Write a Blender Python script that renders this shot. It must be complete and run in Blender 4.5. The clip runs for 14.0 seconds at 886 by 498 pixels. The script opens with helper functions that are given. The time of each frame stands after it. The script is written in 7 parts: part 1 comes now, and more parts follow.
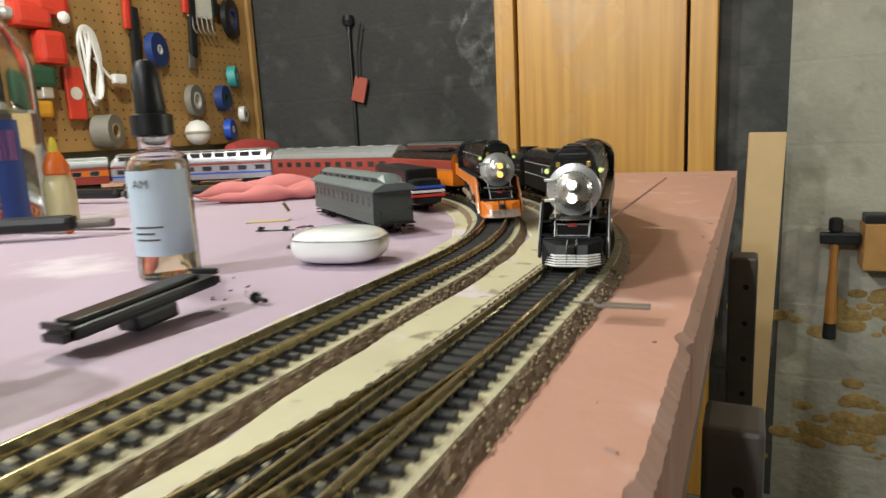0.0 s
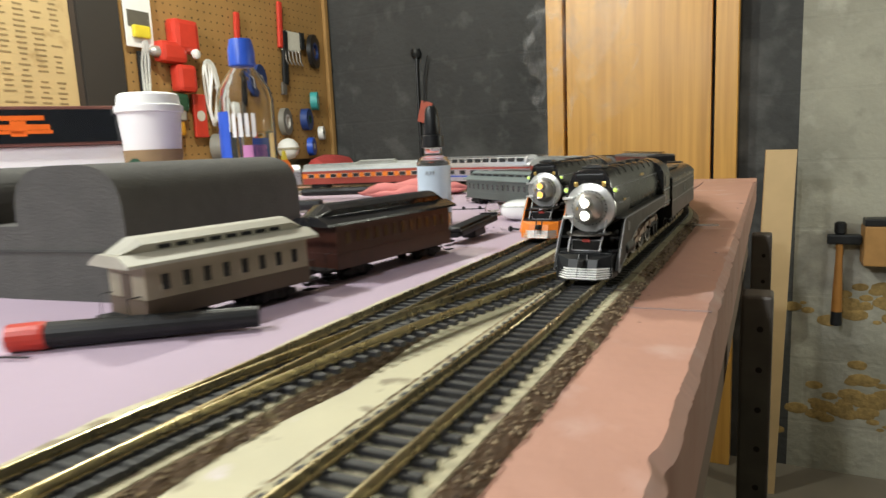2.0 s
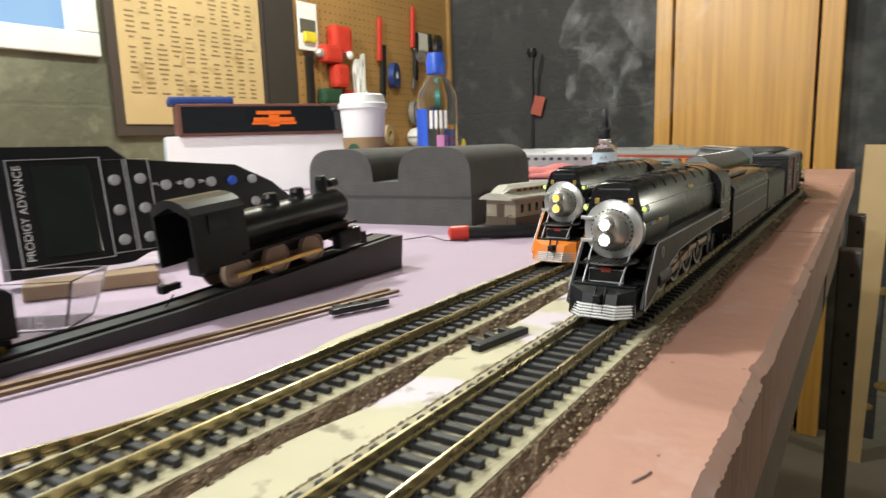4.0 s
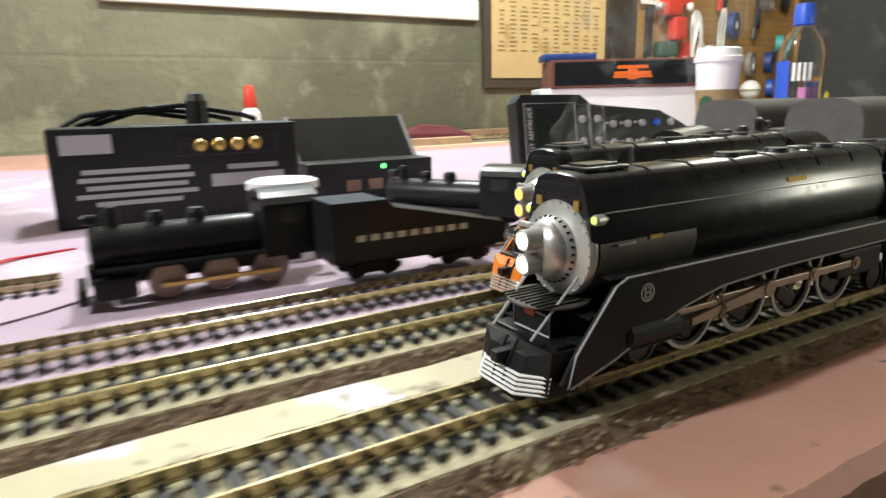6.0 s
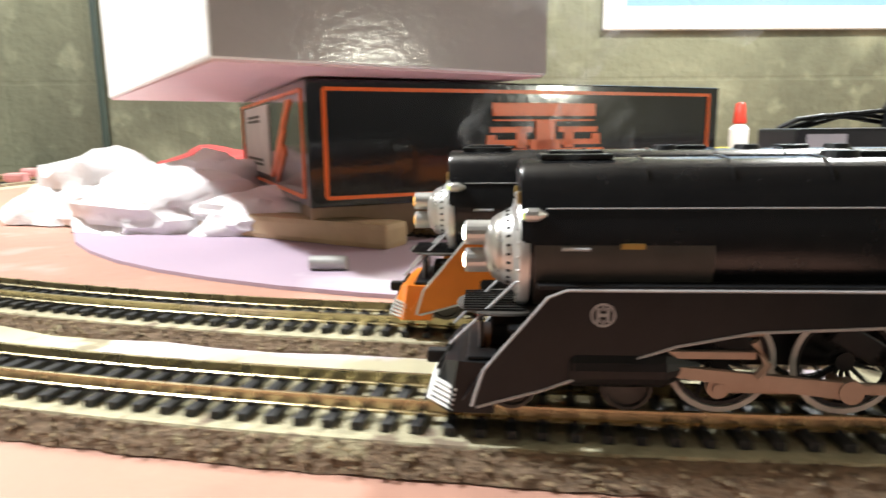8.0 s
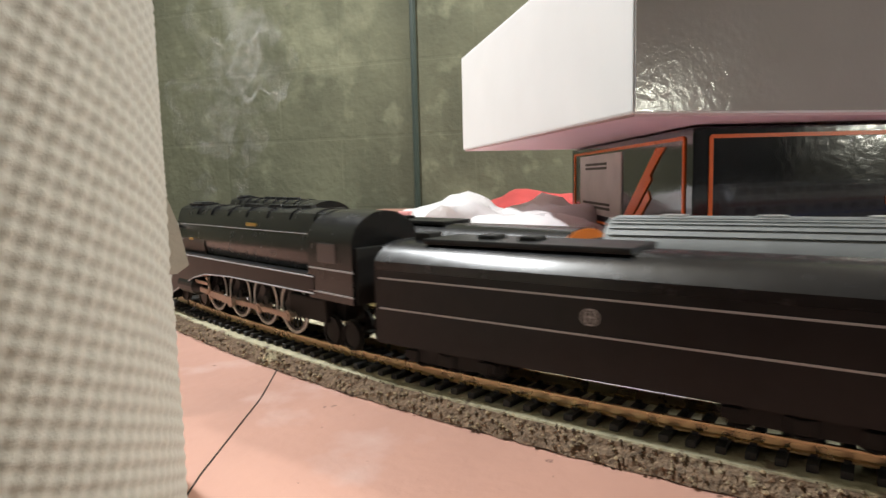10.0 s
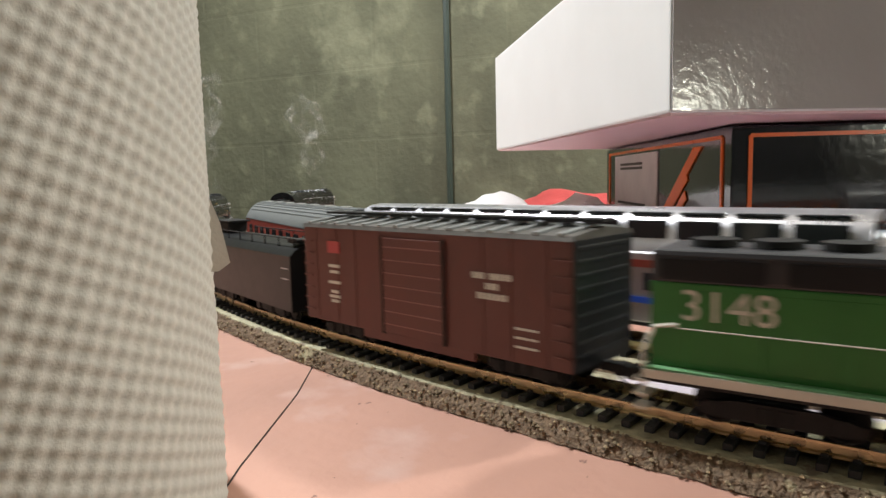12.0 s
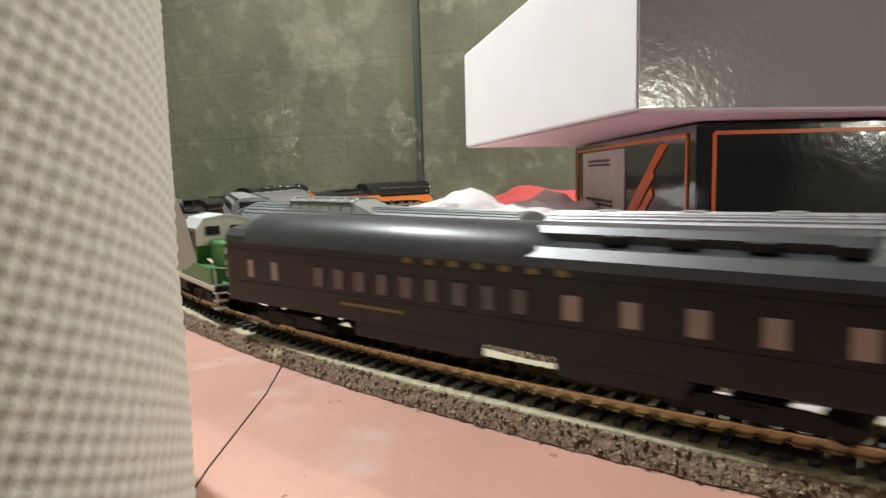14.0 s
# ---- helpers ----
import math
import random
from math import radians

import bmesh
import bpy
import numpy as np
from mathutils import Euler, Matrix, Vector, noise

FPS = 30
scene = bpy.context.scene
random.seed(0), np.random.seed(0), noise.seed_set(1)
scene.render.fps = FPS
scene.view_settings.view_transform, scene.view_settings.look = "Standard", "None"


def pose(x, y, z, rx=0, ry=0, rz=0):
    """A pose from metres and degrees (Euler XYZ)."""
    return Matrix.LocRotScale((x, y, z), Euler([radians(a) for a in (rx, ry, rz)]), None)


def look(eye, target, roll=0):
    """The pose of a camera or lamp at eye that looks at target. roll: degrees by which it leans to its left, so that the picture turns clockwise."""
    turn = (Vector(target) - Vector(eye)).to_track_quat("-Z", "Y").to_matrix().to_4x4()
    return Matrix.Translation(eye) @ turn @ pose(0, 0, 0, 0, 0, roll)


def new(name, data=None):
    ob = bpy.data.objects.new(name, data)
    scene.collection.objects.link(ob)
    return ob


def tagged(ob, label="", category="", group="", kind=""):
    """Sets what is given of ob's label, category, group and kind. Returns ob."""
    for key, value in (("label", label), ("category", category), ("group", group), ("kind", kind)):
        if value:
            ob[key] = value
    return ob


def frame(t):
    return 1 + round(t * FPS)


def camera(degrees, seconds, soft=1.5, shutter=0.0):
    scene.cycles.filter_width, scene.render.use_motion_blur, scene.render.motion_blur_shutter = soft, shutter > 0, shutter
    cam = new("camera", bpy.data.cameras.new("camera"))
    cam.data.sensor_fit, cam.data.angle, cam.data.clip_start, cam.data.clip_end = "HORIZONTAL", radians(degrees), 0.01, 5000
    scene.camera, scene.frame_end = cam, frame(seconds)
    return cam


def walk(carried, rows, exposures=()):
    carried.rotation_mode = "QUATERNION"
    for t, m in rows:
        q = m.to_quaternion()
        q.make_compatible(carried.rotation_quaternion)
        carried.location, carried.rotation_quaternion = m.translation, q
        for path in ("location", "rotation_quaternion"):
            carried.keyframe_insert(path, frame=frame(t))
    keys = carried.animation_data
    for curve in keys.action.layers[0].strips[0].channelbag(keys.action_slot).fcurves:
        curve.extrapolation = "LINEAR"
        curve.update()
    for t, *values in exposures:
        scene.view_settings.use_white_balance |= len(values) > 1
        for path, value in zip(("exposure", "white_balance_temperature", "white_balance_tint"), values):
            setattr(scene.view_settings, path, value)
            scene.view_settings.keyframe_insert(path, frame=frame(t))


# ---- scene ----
cam = camera(69.0, 14.0, shutter=0.4)
PATH = [
    (0, pose(0.0810, -0.0320, 0.0790, 79.57, 0, 25.71) @ pose(0, 0, 0, 0, 0, -2.80)),
    (0.5, pose(0.0890, -0.1180, 0.0810, 80.21, 0, 25.97) @ pose(0, 0, 0, 0, 0, -2.70)),
    (1, pose(0.0870, -0.1900, 0.0830, 80.82, 0, 26.18) @ pose(0, 0, 0, 0, 0, -2.70)),
    (1.5, pose(0.0890, -0.2790, 0.0770, 81.17, 0, 26.58) @ pose(0, 0, 0, 0, 0, -2.60)),
    (2, pose(0.0840, -0.3740, 0.0810, 81.23, 0, 26.95) @ pose(0, 0, 0, 0, 0, -2.60)),
    (2.2, pose(0.0790, -0.4160, 0.0860, 81.26, 0, 27.21) @ pose(0, 0, 0, 0, 0, -2.50)),
    (4.3, pose(0.0990, -0.7060, 0.0870, 80.09, 0, 37.24) @ pose(0, 0, 0, 0, 0, -1.40)),
    (4.5, pose(0.1100, -0.7130, 0.0850, 79.86, 0, 40.96) @ pose(0, 0, 0, 0, 0, -1.40)),
    (5, pose(0.1360, -0.7590, 0.0760, 78.93, 0, 49.92) @ pose(0, 0, 0, 0, 0, -1.40)),
    (5.5, pose(0.1210, -0.8200, 0.0770, 77.84, 0, 54.50) @ pose(0, 0, 0, 0, 0, -1.60)),
    (6, pose(0.1300, -0.8970, 0.0860, 77.23, 0, 58.93) @ pose(0, 0, 0, 0, 0, -1.30)),
    (6.5, pose(0.1350, -0.9840, 0.0810, 77.03, 0, 64.60) @ pose(0, 0, 0, 0, 0, -0.80)),
    (7, pose(0.1410, -1.0700, 0.0725, 78.69, 0, 71.44) @ pose(0, 0, 0, 0, 0, 0.89)),
    (7.5, pose(0.1420, -1.1500, 0.0725, 78.65, 0, 79.30) @ pose(0, 0, 0, 0, 0, 0.51)),
    (8, pose(0.1310, -1.2200, 0.0735, 79.76, 0, 87.70) @ pose(0, 0, 0, 0, 0, -0.59)),
    (8.1, pose(0.1300, -1.2300, 0.0735, 80.03, 0, 89.08) @ pose(0, 0, 0, 0, 0, -0.57)),
    (8.2, pose(0.1300, -1.2400, 0.0745, 80.25, 0, 90.30) @ pose(0, 0, 0, 0, 0, -0.60)),
    (10.3, pose(0.1570, -1.2950, 0.0795, 83.89, 0, 111.51) @ pose(0, 0, 0, 0, 0, -1.45)),
    (10.5, pose(0.1570, -1.2950, 0.0795, 83.89, 0, 111.86) @ pose(0, 0, 0, 0, 0, -1.45)),
    (11, pose(0.1570, -1.2950, 0.0795, 83.78, 0, 112.32) @ pose(0, 0, 0, 0, 0, -1.45)),
    (11.5, pose(0.1570, -1.2950, 0.0795, 83.78, 0, 112.87) @ pose(0, 0, 0, 0, 0, -1.45)),
    (12, pose(0.1570, -1.2950, 0.0795, 83.78, 0, 113.07) @ pose(0, 0, 0, 0, 0, -1.45)),
    (12.5, pose(0.1570, -1.2950, 0.0795, 83.78, 0, 113.37) @ pose(0, 0, 0, 0, 0, -1.45)),
    (13, pose(0.1570, -1.2950, 0.0795, 83.78, 0, 113.62) @ pose(0, 0, 0, 0, 0, -1.45)),
    (13.5, pose(0.1570, -1.2950, 0.0795, 83.58, 0, 112.87) @ pose(0, 0, 0, 0, 0, -1.45)),
    (14, pose(0.1570, -1.2950, 0.0795, 83.43, 0, 110.41) @ pose(0, 0, 0, 0, 0, -1.45)),
]
walk(cam, PATH, ((0, 0.0), (5.5, 0.05), (7, 0.5), (8.2, 0.62), (10.3, -0.05), (14, -0.05)))

# ---------- world and lights ----------
world = bpy.data.worlds.new("dim_room_air")
scene.world = world
world.use_nodes = True
world.node_tree.nodes["Background"].inputs[0].default_value = (0.9, 0.95, 1.0, 1)
world.node_tree.nodes["Background"].inputs[1].default_value = 0.012
scene.view_settings.exposure = 0.0


def bulb(name, at, radius, watts, colour):
    data = bpy.data.lights.new(name, "POINT")
    data.shadow_soft_size, data.energy, data.color = radius, watts, colour
    ob = new(name, data)
    ob.location = at
    return ob


bulb("bulb_over_table", (-0.27, -2.0, 1.12), 0.045, 86.0, (0.96, 1.0, 1.02))
bulb("bulb_by_door", (-0.82, 0.55, 1.10), 0.045, 40.0, (0.98, 1.0, 0.86))
bulb("bulb_mid_table", (-0.90, -0.52, 1.06), 0.045, 58.0, (0.96, 1.0, 0.98))
# unseen low lamp, added to brighten the wall right of the door
bulb("bulb_by_stairs", (1.25, 1.10, 0.32), 0.05, 23.0, (1.0, 1.0, 0.84))


# ---------- materials ----------
def mat(name, col, rough=0.6, metal=0.0, var=0.12, scale=40.0, bump=0.15, bscale=300.0, depth=0.0006, emit=0.0, coat=0.0):
    m = bpy.data.materials.new(name)
    m.use_nodes = True
    t = m.node_tree
    b = t.nodes["Principled BSDF"]
    tex = t.nodes.new("ShaderNodeTexCoord")
    n1 = t.nodes.new("ShaderNodeTexNoise")
    n1.inputs["Scale"].default_value = scale
    n1.inputs["Detail"].default_value = 6
    t.links.new(tex.outputs["Object"], n1.inputs["Vector"])
    mix = t.nodes.new("ShaderNodeMix")
    mix.data_type = "RGBA"
    lo = [max(0, c * (1 - 2 * var)) for c in col]
    hi = [min(1, c * (1 + 1.4 * var)) for c in col]
    mix.inputs[6].default_value = (*lo, 1)
    mix.inputs[7].default_value = (*hi, 1)
    t.links.new(n1.outputs["Fac"], mix.inputs[0])
    t.links.new(mix.outputs[2], b.inputs["Base Color"])
    rr = t.nodes.new("ShaderNodeMapRange")
    rr.inputs[3].default_value = max(0.02, rough - 0.08)
    rr.inputs[4].default_value = min(1, rough + 0.08)
    t.links.new(n1.outputs["Fac"], rr.inputs[0])
    t.links.new(rr.outputs[0], b.inputs["Roughness"])
    b.inputs["Metallic"].default_value = metal
    b.inputs["Coat Weight"].default_value = coat
    if bump:
        n2 = t.nodes.new("ShaderNodeTexNoise")
        n2.inputs["Scale"].default_value = bscale
        n2.inputs["Detail"].default_value = 4
        t.links.new(tex.outputs["Object"], n2.inputs["Vector"])
        bp = t.nodes.new("ShaderNodeBump")
        bp.inputs["Strength"].default_value = bump
        bp.inputs["Distance"].default_value = depth
        t.links.new(n2.outputs["Fac"], bp.inputs["Height"])
        t.links.new(bp.outputs["Normal"], b.inputs["Normal"])
    if emit:
        b.inputs["Emission Color"].default_value = (*col, 1)
        b.inputs["Emission Strength"].default_value = emit
    return m


def dull(m, level):
    """Lowers a paint's sheen."""
    m.node_tree.nodes["Principled BSDF"].inputs["Specular IOR Level"].default_value = level
    return m


def glass(name, col, rough=0.05, ior=1.45):
    m = bpy.data.materials.new(name)
    m.use_nodes = True
    b = m.node_tree.nodes["Principled BSDF"]
    b.inputs["Base Color"].default_value = (*col, 1)
    b.inputs["Roughness"].default_value = rough
    b.inputs["Transmission Weight"].default_value = 1.0
    b.inputs["IOR"].default_value = ior
    return m


def add_speckle(m, col, scale, at, width=0.04):
    """Lays specks of another colour over the base colour."""
    t = m.node_tree
    b = t.nodes["Principled BSDF"]
    src = b.inputs["Base Color"].links[0].from_socket
    tex = t.nodes.new("ShaderNodeTexCoord")
    n = t.nodes.new("ShaderNodeTexNoise")
    n.inputs["Scale"].default_value = scale
    n.inputs["Detail"].default_value = 8
    t.links.new(tex.outputs["Object"], n.inputs["Vector"])
    r = t.nodes.new("ShaderNodeMapRange")
    r.inputs[1].default_value = at
    r.inputs[2].default_value = at + width
    t.links.new(n.outputs["Fac"], r.inputs[0])
    mix = t.nodes.new("ShaderNodeMix")
    mix.data_type = "RGBA"
    t.links.new(r.outputs[0], mix.inputs[0])
    t.links.new(src, mix.inputs[6])
    mix.inputs[7].default_value = (*col, 1)
    t.links.new(mix.outputs[2], b.inputs["Base Color"])
    return m


FOAM = add_speckle(mat("lavender_foam", (0.43, 0.335, 0.42), 0.75, var=0.05, scale=9, bump=0.25, bscale=120), (0.62, 0.55, 0.60), 7, 0.60, 0.10)
SALMON = add_speckle(mat("salmon_foam", (0.48, 0.26, 0.195), 0.6, var=0.10, scale=14, bump=0.6, bscale=70, depth=0.0014), (0.52, 0.33, 0.28), 22, 0.58, 0.12)
add_speckle(SALMON, (0.22, 0.11, 0.085), 130, 0.70, 0.02)
FOAM_EDGE = mat("rough_foam_edge", (0.30, 0.21, 0.19), 0.85, var=0.25, scale=60, bump=0.8, bscale=160, depth=0.002)
CREAM = add_speckle(mat("cream_latex", (0.54, 0.50, 0.34), 0.55, var=0.10, scale=30, bump=0.5, bscale=90, depth=0.001), (0.62, 0.55, 0.60), 16, 0.55, 0.04)
add_speckle(CREAM, (0.27, 0.23, 0.15), 55, 0.60, 0.06)
CORK = add_speckle(mat("cork_roadbed", (0.20, 0.135, 0.085), 0.95, var=0.6, scale=700, bump=1.0, bscale=800, depth=0.0014), (0.36, 0.31, 0.19), 70, 0.62, 0.05)
CORKTOP = add_speckle(mat("cork_top", (0.46, 0.42, 0.28), 0.95, var=0.3, scale=220, bump=1.0, bscale=450, depth=0.001), (0.22, 0.17, 0.12), 120, 0.60, 0.05)
TIE = mat("black_plastic_tie", (0.022, 0.022, 0.024), 0.55, var=0.3, scale=300, bump=0.3, bscale=900, depth=0.0003)
RAIL = mat("brass_rail", (0.56, 0.48, 0.29), 0.28, 1.0, var=0.12, scale=120, bump=0.1, bscale=800, depth=0.0001)
LOOSE_RAIL = mat("brown_loose_rail", (0.19, 0.12, 0.07), 0.5, 0.5, var=0.2, scale=90)
BLACK = mat("black_engine_paint", (0.010, 0.010, 0.011), 0.25, var=0.2, scale=200, bump=0.05, bscale=1500, depth=0.0001)
SATIN = dull(mat("satin_black_paint", (0.011, 0.0115, 0.0125), 0.36, var=0.2, scale=200, bump=0.05, bscale=1500, depth=0.0001), 0.28)
SMOKEBOX = mat("graphite_grey", (0.07, 0.062, 0.055), 0.5, 0.2, var=0.2, scale=150)
SILVER = mat("silver_paint", (0.62, 0.62, 0.61), 0.33, 0.7, var=0.08, scale=200, bump=0.05)
CHROME = mat("bright_plated_metal", (0.50, 0.48, 0.45), 0.30, 0.75, var=0.06, scale=200, bump=0.03)
LINE = mat("pale_grey_line", (0.42, 0.42, 0.43), 0.5, var=0.05, bump=0)
WHITE = mat("white_paint", (0.78, 0.78, 0.76), 0.5, var=0.04, bump=0.05)
ORANGE = mat("daylight_orange", (0.75, 0.20, 0.015), 0.38, var=0.08, scale=150, bump=0.05)
REDCAR = mat("dark_red_paint", (0.30, 0.05, 0.035), 0.4, var=0.1, scale=150, bump=0.05)
BRASS = mat("brass", (0.72, 0.50, 0.16), 0.3, 0.9, var=0.1, bump=0)
ROD = mat("dull_steel_rod", (0.42, 0.32, 0.25), 0.4, 0.35, var=0.1, scale=200)
TYRE = mat("pale_wheel_rim", (0.62, 0.60, 0.56), 0.4, 0.0, var=0.1)
LAMP_ON = mat("lit_headlight", (1.0, 0.93, 0.75), 0.3, bump=0, emit=14.0)
LAMP_AMBER = mat("amber_headlight", (1.0, 0.45, 0.06), 0.3, bump=0, emit=2.5)
MARKER = mat("green_marker_lens", (0.55, 0.8, 0.15), 0.3, bump=0, emit=1.0)
BOARDLET = mat("red_plate", (0.50, 0.07, 0.06), 0.5, bump=0)
BROWNCAR = mat("oxide_brown_paint", (0.12, 0.035, 0.026), 0.5, var=0.12, scale=120, bump=0.1)
GREEN = mat("locomotive_green", (0.035, 0.17, 0.035), 0.45, var=0.1, scale=150, bump=0.05)
DIRTYWHITE = mat("aged_white_paint", (0.62, 0.60, 0.52), 0.5, var=0.1, scale=150, bump=0.05)
COACHGREY = mat("grey_green_coach", (0.075, 0.09, 0.085), 0.5, var=0.15, scale=120)
ROOFGREY = mat("grey_ribbed_roof", (0.24, 0.25, 0.25), 0.42, 0.2, var=0.12, scale=120, bump=0.2)
MAROON = mat("tuscan_brown_wood", (0.065, 0.020, 0.011), 0.4, var=0.2, scale=120)
CREAMCAR = mat("cream_coach_paint", (0.36, 0.32, 0.23), 0.55, var=0.1, scale=120)
STAINLESS = mat("stainless_steel_side", (0.58, 0.58, 0.62), 0.3, 0.75, var=0.06, scale=120)
PANE = mat("dark_window_pane", (0.03, 0.032, 0.035), 0.12, bump=0)
# flat pale colour for some coach windows
PALEPANE = mat("pale_window_pane", (0.34, 0.28, 0.25), 0.4, bump=0.05)
DARKMETAL = dull(mat("dark_underframe", (0.016, 0.015, 0.0145), 0.6, var=0.3, scale=200), 0.25)
GREYFELT = mat("grey_felt", (0.095, 0.092, 0.086), 0.95, var=0.15, scale=60, bump=0.8, bscale=700, depth=0.001)
BLACKPLASTIC = dull(mat("black_plastic", (0.013, 0.0135, 0.0145), 0.4, var=0.15, scale=90, bump=0.1, bscale=800), 0.35)
GLOSSBLACK = mat("gloss_black_card", (0.012, 0.014, 0.016), 0.11, var=0.2, scale=30, bump=0.3, bscale=160, depth=0.0004, coat=0.4)
ORANGEINK = mat("orange_print", (0.80, 0.15, 0.02), 0.3, bump=0)
GREYGLOSS = mat("grey_gloss_card", (0.36, 0.33, 0.33), 0.14, var=0.06, scale=20, bump=0.5, bscale=240, depth=0.0004, coat=0.3)
WHITECARD = mat("white_card", (0.80, 0.79, 0.78), 0.6, var=0.03, scale=20, bump=0.1, bscale=300)
PINKCARD = mat("pink_card", (0.72, 0.50, 0.52), 0.5, var=0.05, bump=0.05)
TAN = mat("tan_pegboard", (0.34, 0.19, 0.06), 0.65, var=0.1, scale=12, bump=0.1)
HOLE = mat("dark_hole", (0.02, 0.014, 0.01), 0.9, bump=0)
PAPER = add_speckle(mat("yellowed_paper", (0.52, 0.38, 0.18), 0.8, var=0.08, scale=8, bump=0.1), (0.38, 0.26, 0.11), 14, 0.6, 0.1)
CHARTINK = mat("faded_ink", (0.27, 0.19, 0.085), 0.8, bump=0)
INK = mat("grey_ink", (0.10, 0.09, 0.07), 0.8, bump=0)
REDPLASTIC = mat("red_plastic", (0.58, 0.045, 0.025), 0.4, var=0.1, bump=0.05)
BLUEPLASTIC = mat("blue_plastic", (0.03, 0.10, 0.55), 0.35, var=0.1, bump=0.05)
YELLOW = mat("yellow_plastic", (0.72, 0.58, 0.04), 0.45, bump=0.05)
ORANGECAP = mat("orange_plastic", (0.78, 0.17, 0.02), 0.4, bump=0.05)
GLUE = mat("pale_yellow_glue", (0.62, 0.56, 0.30), 0.3, var=0.05, bump=0.02)
CLEAR = glass("clear_plastic", (0.97, 0.98, 0.98), 0.04, 1.3)
LIQUID = glass("pale_yellow_oil", (0.93, 0.86, 0.60), 0.03, 1.3)
LABEL = mat("pale_blue_label", (0.50, 0.60, 0.68), 0.5, var=0.12, scale=40, bump=0.02)
PINKCLOTH = mat("salmon_cloth", (0.60, 0.20, 0.19), 0.95, var=0.12, scale=40, bump=0.6, bscale=600, depth=0.0008)
REDCLOTH = mat("red_cloth", (0.45, 0.06, 0.055), 0.9, var=0.12, scale=40, bump=0.5, bscale=500, depth=0.0008)
BAG = mat("white_plastic_bag", (0.82, 0.80, 0.80), 0.3, var=0.05, scale=30, bump=0.6, bscale=60, depth=0.004)
PINE = mat("pine_wood", (0.60, 0.42, 0.22), 0.6, var=0.12, scale=10, bump=0.2, bscale=60)
OLDWOOD = mat("brown_wood_strip", (0.30, 0.20, 0.12), 0.7, var=0.3, scale=40, bump=0.4, bscale=150)
SAND = mat("tan_wood_strip", (0.50, 0.37, 0.22), 0.7, var=0.2, scale=40, bump=0.3, bscale=150)
TOWEL = mat("white_paper_towel", (0.50, 0.475, 0.43), 0.95, var=0.03, scale=30, bump=0.3, bscale=900, depth=0.0006)
REDWIRE = mat("red_wire", (0.60, 0.03, 0.05), 0.4, bump=0)
GREYFRAME = mat("white_window_frame", (0.66, 0.66, 0.63), 0.5, var=0.05, scale=15, bump=0.1)
SKYPANE = mat("daylit_pane", (0.34, 0.60, 0.95), 0.3, var=0.1, scale=5, bump=0, emit=0.75)
SKYPANE.node_tree.links.remove(SKYPANE.node_tree.nodes["Principled BSDF"].inputs["Base Color"].links[0])
SKYPANE.node_tree.nodes["Principled BSDF"].inputs["Base Color"].default_value = (0.05, 0.07, 0.09, 1)
STEELPOST = mat("steel_bracket", (0.16, 0.14, 0.12), 0.5, 0.4, var=0.2, scale=40)


def grit_material():
    """Cork grains, each with its own shade."""
    m = mat("cork_grain", (0.25, 0.18, 0.11), 0.95, var=0.2, scale=300, bump=0)
    t = m.node_tree
    bs = t.nodes["Principled BSDF"]
    geo = t.nodes.new("ShaderNodeNewGeometry")
    ramp = t.nodes.new("ShaderNodeValToRGB")
    ramp.color_ramp.elements[0].color = (0.07, 0.045, 0.03, 1)
    ramp.color_ramp.elements[1].color = (0.42, 0.33, 0.20, 1)
    t.links.new(geo.outputs["Random Per Island"], ramp.inputs[0])
    t.links.new(ramp.outputs[0], bs.inputs["Base Color"])
    return m


GRIT = grit_material()


def wood_door():
    m = mat("honey_wood_veneer", (0.62, 0.33, 0.075), 0.38, var=0.06, scale=4, bump=0.05)
    t = m.node_tree
    b = t.nodes["Principled BSDF"]
    src = b.inputs["Base Color"].links[0].from_socket
    tex = t.nodes.new("ShaderNodeTexCoord")
    mp = t.nodes.new("ShaderNodeMapping")
    mp.inputs["Scale"].default_value = (38, 38, 1.2)
    t.links.new(tex.outputs["Object"], mp.inputs["Vector"])
    n = t.nodes.new("ShaderNodeTexNoise")
    n.inputs["Scale"].default_value = 1.6
    n.inputs["Detail"].default_value = 5
    t.links.new(mp.outputs["Vector"], n.inputs["Vector"])
    mix = t.nodes.new("ShaderNodeMix")
    mix.data_type, mix.blend_type = "RGBA", "MULTIPLY"
    mix.inputs[0].default_value = 0.4
    ramp = t.nodes.new("ShaderNodeValToRGB")
    ramp.color_ramp.elements[0].position, ramp.color_ramp.elements[0].color = 0.35, (0.55, 0.45, 0.35, 1)
    ramp.color_ramp.elements[1].position, ramp.color_ramp.elements[1].color = 0.62, (1, 1, 1, 1)
    t.links.new(n.outputs["Fac"], ramp.inputs[0])
    t.links.new(src, mix.inputs[6])
    t.links.new(ramp.outputs[0], mix.inputs[7])
    t.links.new(mix.outputs[2], b.inputs["Base Color"])
    return m


